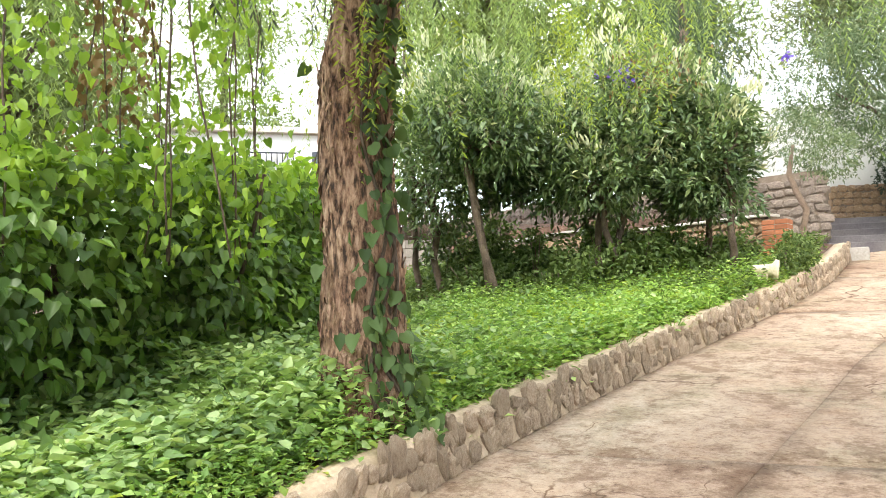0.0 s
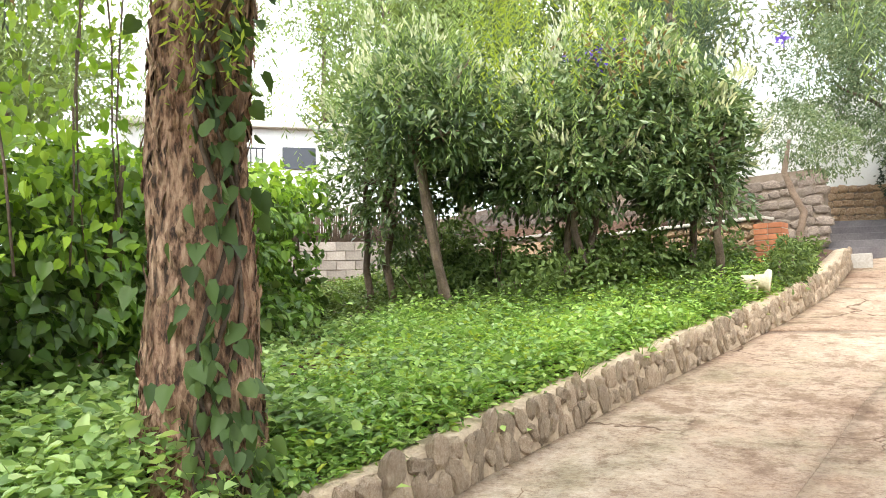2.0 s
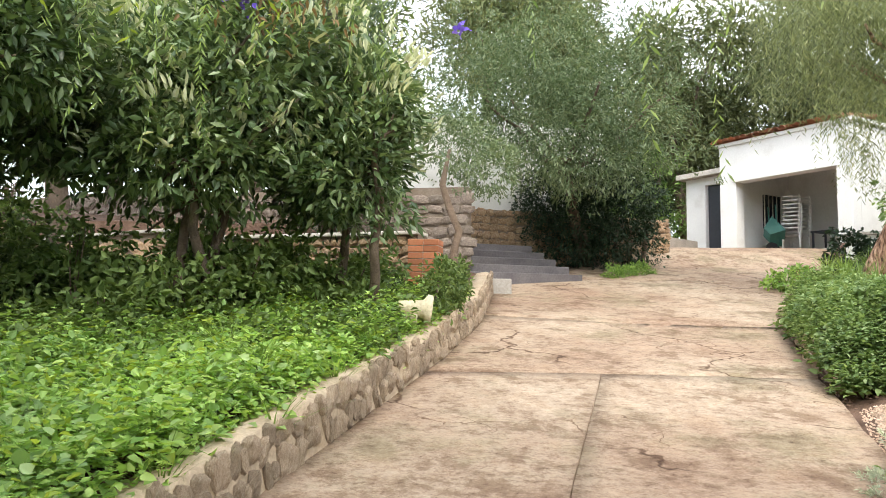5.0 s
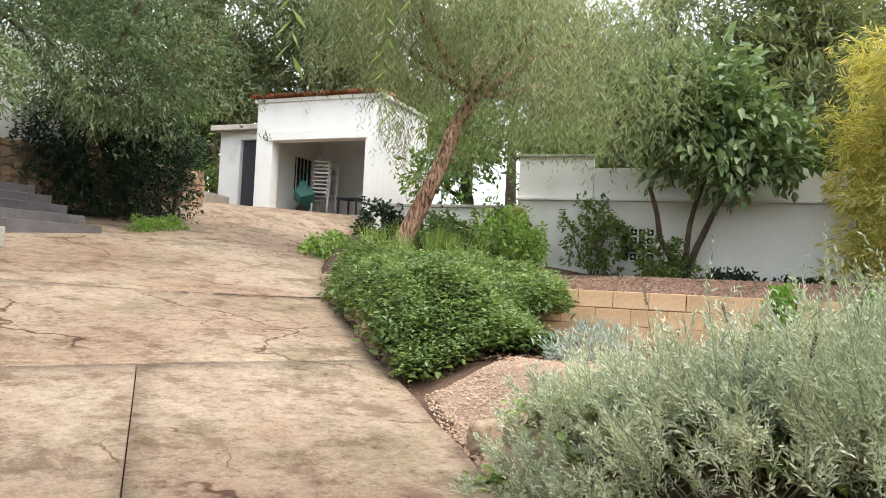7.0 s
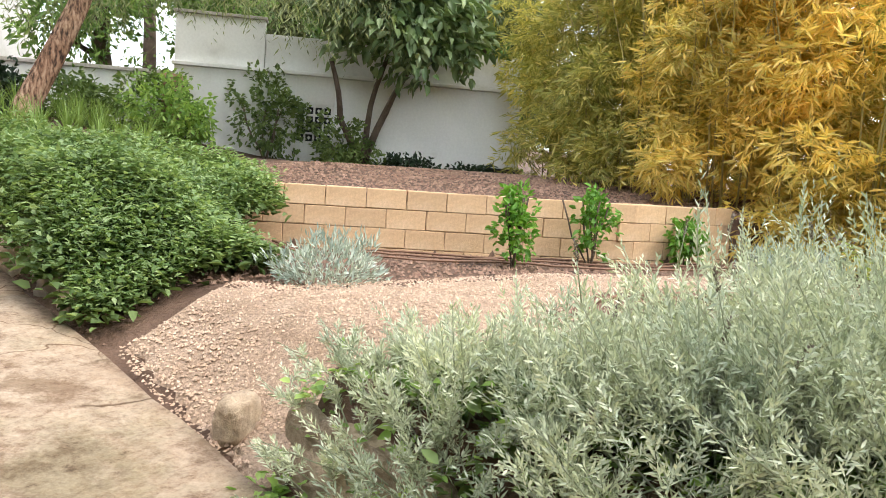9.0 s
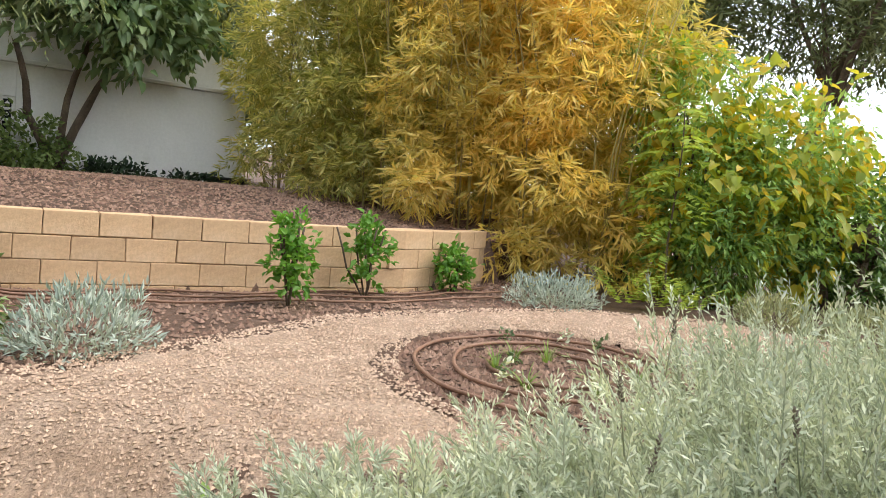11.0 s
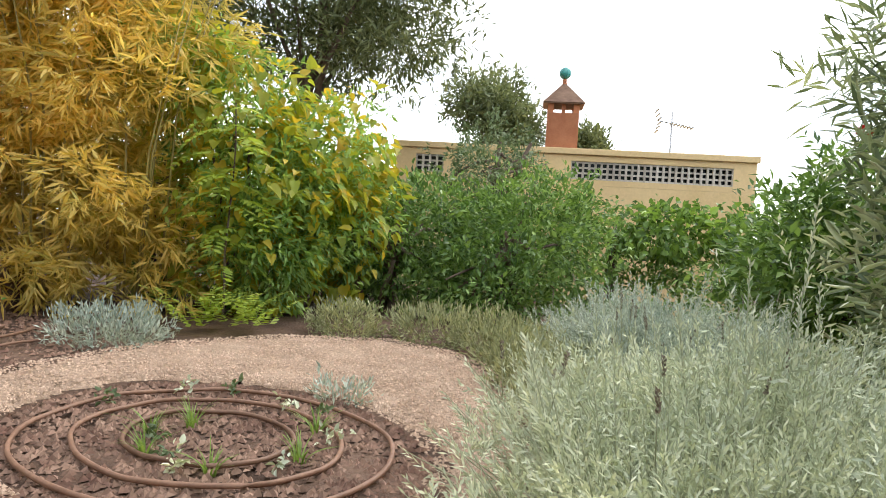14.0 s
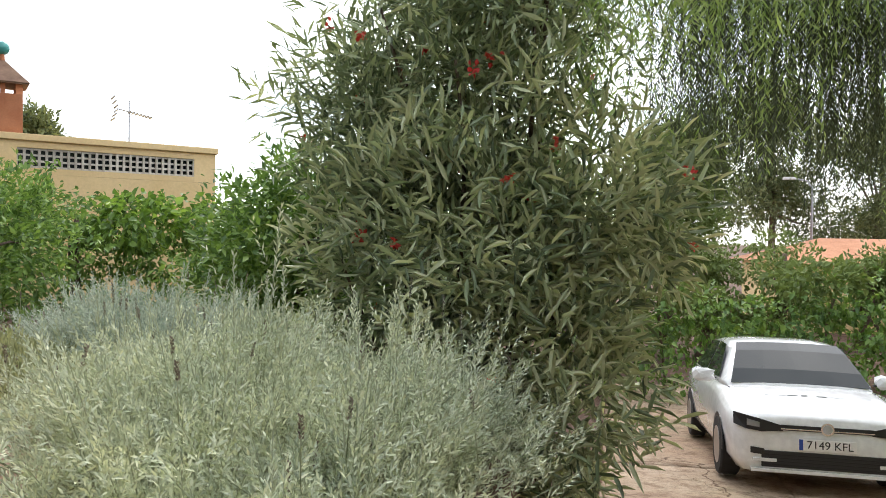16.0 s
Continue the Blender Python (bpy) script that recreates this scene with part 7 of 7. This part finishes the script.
lettering("7149 KFL", 0.108, "black_plastic", plate, pose(-0.02, 0.0215, 0.485, 90, 0, 180))
for k, (x, w) in enumerate(((0.40, 0.09), (0.28, 0.08), (0.17, 0.1), (0.05, 0.06), (-0.12, 0.1), (-0.24, 0.08), (-0.35, 0.1))):
    ob = part("decal", box_bm(x - w / 2, x + w / 2, -0.03, 0.03, 0, 0.003), "decal_grey", car)
    ob.matrix_basis = pose(0, -0.66, 0.898 - 0.015 * (abs(x) / 0.4), 10.5, 0, 0)

# ---- ochre house beyond the hedge ----
HA, HB = Vector((14.54, -1.26, 0)), Vector((9.45, -6.75, 0))
hd = HB - HA
HM = Matrix.Translation(HA) @ Matrix.Rotation(math.atan2(hd.y, hd.x), 4, "Z")
HL = hd.length
house = empty("house", HM, "ochre rendered flat-roofed house with pierced parapet", "house")
part("wall", box_bm(0, HL, 0.02, 6.0, -0.4, 3.30, 0.01), "ochre_render", house)
part("parapet", box_bm(0, 0.06 * HL, 0.02, 0.2, 3.303, 3.93), "ochre_render", house)
part("parapet", box_bm(0.14 * HL, 0.50 * HL, 0.02, 0.2, 3.303, 3.93), "ochre_render", house)
part("parapet", box_bm(0.94 * HL, HL, 0.02, 0.2, 3.303, 3.93), "ochre_render", house)
for x0, x1 in ((0.06, 0.14), (0.50, 0.94)):
    part("parapet", box_bm(x0 * HL, x1 * HL, 0.02, 0.2, 3.303, 3.42), "ochre_render", house)
    part("parapet", box_bm(x0 * HL, x1 * HL, 0.02, 0.2, 3.80, 3.93), "ochre_render", house)
    # dark backing stands in for shade inside the parapet's openings
    part("lattice_back", box_bm(x0 * HL, x1 * HL, 0.17, 0.19, 3.423, 3.797), "window_dark", house)
    n = int((x1 - x0) * HL / 0.125)
    for k in range(n + 1):
        x = x0 * HL + (x1 - x0) * HL * k / n
        part("lattice_bar", box_bm(x - 0.022, x + 0.022, 0.04, 0.12, 3.423, 3.797), "coping", house)
    for k in range(4):
        part("lattice_bar", box_bm(x0 * HL, x1 * HL, 0.05, 0.11, 3.423 + k * 0.112, 3.423 + k * 0.112 + 0.036), "coping", house)
part("cornice", box_bm(-0.05, HL + 0.05, -0.04, 0.26, 3.933, 4.06, 0.015), "ochre_render", house)
chim = empty("chimney", pose(0, 0, 0), "", "")
chim.parent = house
cx, cyy = 0.47 * HL, 0.5
part("chimney_shaft", box_bm(cx - 0.33, cx + 0.33, cyy - 0.33, cyy + 0.33, 3.9, 4.82, 0.01), "orange_brick", chim)
for sx in (-1, 1):
    for sy in (-1, 1):
        part("post", box_bm(cx + sx * 0.27 - 0.06, cx + sx * 0.27 + 0.06, cyy + sy * 0.27 - 0.06, cyy + sy * 0.27 + 0.06, 4.82, 5.02), "orange_brick", chim)
part("post", box_bm(cx - 0.04, cx + 0.04, cyy - 0.31, cyy - 0.23, 4.82, 5.02), "orange_brick", chim)
bm = bmesh.new()
bmesh.ops.create_cone(bm, cap_ends=True, segments=4, radius1=0.62, radius2=0.05, depth=0.46)
for v_ in bm.verts:
    v_.co = Matrix.Rotation(radians(45), 3, "Z") @ v_.co + Vector((cx, cyy, 5.26))
part("cap", bm, "cap_tile", chim, "pyramid cap of brown tiles")
part("eave", box_bm(cx - 0.42, cx + 0.42, cyy - 0.42, cyy + 0.42, 5.003, 5.035), "cap_tile", chim)
v, f = tube_data([(cx, cyy, 5.46), (cx, cyy, 5.62)], [0.05, 0.04], 10)
put("neck", mesh_from("neck", v, f, "orange_brick"), chim)
bm = bmesh.new()
bmesh.ops.create_uvsphere(bm, u_segments=18, v_segments=12, radius=0.13)
for v_ in bm.verts:
    v_.co += Vector((cx, cyy, 5.72))
part("finial_ball", bm, "teal_glaze", chim, "blue-green glazed ball", True)
ant = empty("antenna", HM @ pose(0.78 * HL, 0.6, 3.95), "metal television antenna on the parapet roof", "antenna")
put("mast", tubes_mesh("mast", [([(0, 0, -0.7), (0, 0, 1.05)], (0.018, 0.018))], "antenna_metal"), ant)
put("boom", tubes_mesh("boom", [([(-0.25, 0, 0.85), (0.45, 0, 0.72)], (0.012, 0.012))], "antenna_metal"), ant)
for k in range(7):
    x = 0.0 + k * 0.07
    put("element", tubes_mesh("element", [([(x, -0.14, 0.80 - x * 0.19), (x, 0.14, 0.80 - x * 0.19)], (0.02, 0.02))], "antenna_metal", 4), ant)
for k in range(6):
    put("reflector_rod", tubes_mesh("reflector_rod", [([(-0.25 - 0.03 * abs(k - 2.5), -0.22, 0.62 + 0.09 * k), (-0.25 - 0.03 * abs(k - 2.5), 0.22, 0.62 + 0.09 * k)], (0.02, 0.02))], "antenna_metal", 4), ant)

# ---- white house beyond the vine hedge ----
wh2 = empty("white_house", pose(-14.6, 15.6, 0.95, 0, 0, 46), "white house with a balcony rail and dark window", "house")
part("wall", box_bm(-3.2, 3.2, 0, 4, -1.0, 5.6, 0.02), "whitewash", wh2)
part("cornice", box_bm(-3.35, 3.35, -0.2, 4, 5.603, 5.78, 0.02), "coping", wh2)
part("window", box_bm(0.9, 1.8, -0.04, -0.003, 4.5, 5.1, 0.01), "window_dark", wh2)
part("chimney", box_bm(0.7, 1.3, 0.8, 1.4, 5.783, 6.9, 0.02), "whitewash", wh2)
for k in range(12):
    part("baluster", box_bm(-1.3 + k * 0.15, -1.27 + k * 0.15, -0.15, -0.12, 4.5, 5.0), "window_dark", wh2)
part("rail", box_bm(-1.35, 0.45, -0.16, -0.11, 5.003, 5.04), "window_dark", wh2)

# ---- lower end of the drive ----
lh = empty("boundary_hedge", pose(0, 0, 0), "green ivy-covered boundary wall at the foot of the drive", "hedge")
LH = [(4.6, -6.4), (2.5, -7.6), (0.0, -8.4), (-3.0, -8.8), (-6.0, -8.6), (-8.5, -6.5), (-6.0, -3.6)]
lhb = hedge_blobs(LH, 0.8, 2.2, 0.7)
crown("leaves", lhb, 14000, 0.13, 0.09, "hedge_leaf", lh, 0.3, 0.7, True, 0.35, 0.3, 4, True)
crown("top_leaves", [(a, b, land(a, b) + 2.2, 0.9, 0.7, 0.35) for a, b in LH], 4500, 0.14, 0.1, "far_leaf", lh, 0.1, 0.8, True, 0.5, 0.3, 4)
put("stem_mass", tubes_mesh("stems", [(bend((x, y, land(x, y) - 0.1), (x + RNG.normal() * 0.2, y, land(x, y) + 1.8), 5, 0.2, k), [0.03] * 5) for k, (x, y) in enumerate(LH)], "thin_bark", 5), lh)
tile_house = empty("tiled_house", pose(-8.2, -22.0, -0.35, 0, 0, 8), "low house with an orange tiled roof beyond the hedge", "house")
part("wall", box_bm(-4.5, 4.0, -3, 3, -3, 1.9, 0.02), "ochre_render", tile_house)
bm = bmesh.new()
rp = [(-4.9, -3.4, 1.9), (4.4, -3.4, 1.9), (4.4, 3.4, 1.9), (-4.9, 3.4, 1.9), (-2.6, 0, 2.75), (2.2, 0, 2.75)]
rv = [bm.verts.new(p) for p in rp]
for q in ((0, 1, 5, 4), (2, 3, 4, 5), (1, 2, 5), (3, 0, 4), (3, 2, 1, 0)):
    bm.faces.new([rv[i] for i in q])
part("roof", bm, "far_tile", tile_house)
for x, y, h, r, mt, lb in [(-0.6, -17.5, 7.4, 2.2, "far_leaf", "light green tree beyond the lower hedge"), (-5.4, -27.0, 9.4, 3.6, "pine_leaf", "dark rounded tree beyond the tiled house"), (-10.5, -30.0, 9.5, 3.4, "pine_leaf", "dark tree beyond the tiled house"), (-13.5, -20, 8, 3.0, "far_leaf", "light green tree beyond the lower hedge"), (4.5, -14.0, 5.6, 2.2, "hedge_leaf", "green tree beyond the lower hedge"), (-9.5, -11.5, 6.0, 2.4, "far_leaf", "light green tree beyond the lower hedge"),
                          (18.2, -7.2, 6.6, 1.9, "pine_leaf", "dark pine behind the ochre house"), (16.8, -9.5, 5.4, 1.2, "pine_leaf", "dark pine behind the ochre house")]:
    far_tree("garden_tree", x, y, h, r, mt, lb, 24000, 0.22, 0.07, -0.8 if y < -8 and x < 10 else 0.3, 0.35)
for x, y, h, r in [(-3.4, -14.0, 3.2, 1.7), (-1.2, -13.4, 3.0, 1.6), (1.4, -12.8, 3.2, 1.6), (-5.6, -14.8, 2.8, 1.6), (-8.2, -15.6, 2.6, 1.7)]:
    far_tree("garden_bush", x, y, h, r, "far_leaf", "rounded green bush beyond the lower hedge", 5000, 0.16, 0.08, -0.8, 0.12)
lampp = empty("street_lamp", pose(-6.4, -24.5, -0.8), "tall grey street lamp beyond the hedge", "street lamp")
put("pole", tubes_mesh("pole", [([(0, 0, 0), (0, 0, 5.2), (0.2, 0, 5.5), (0.7, 0, 5.6)], (0.06, 0.045, 0.035, 0.03))], "antenna_metal"), lampp)
part("lantern", box_bm(0.6, 1.1, -0.1, 0.1, 5.55, 5.65, 0.02), "white_plastic", lampp)
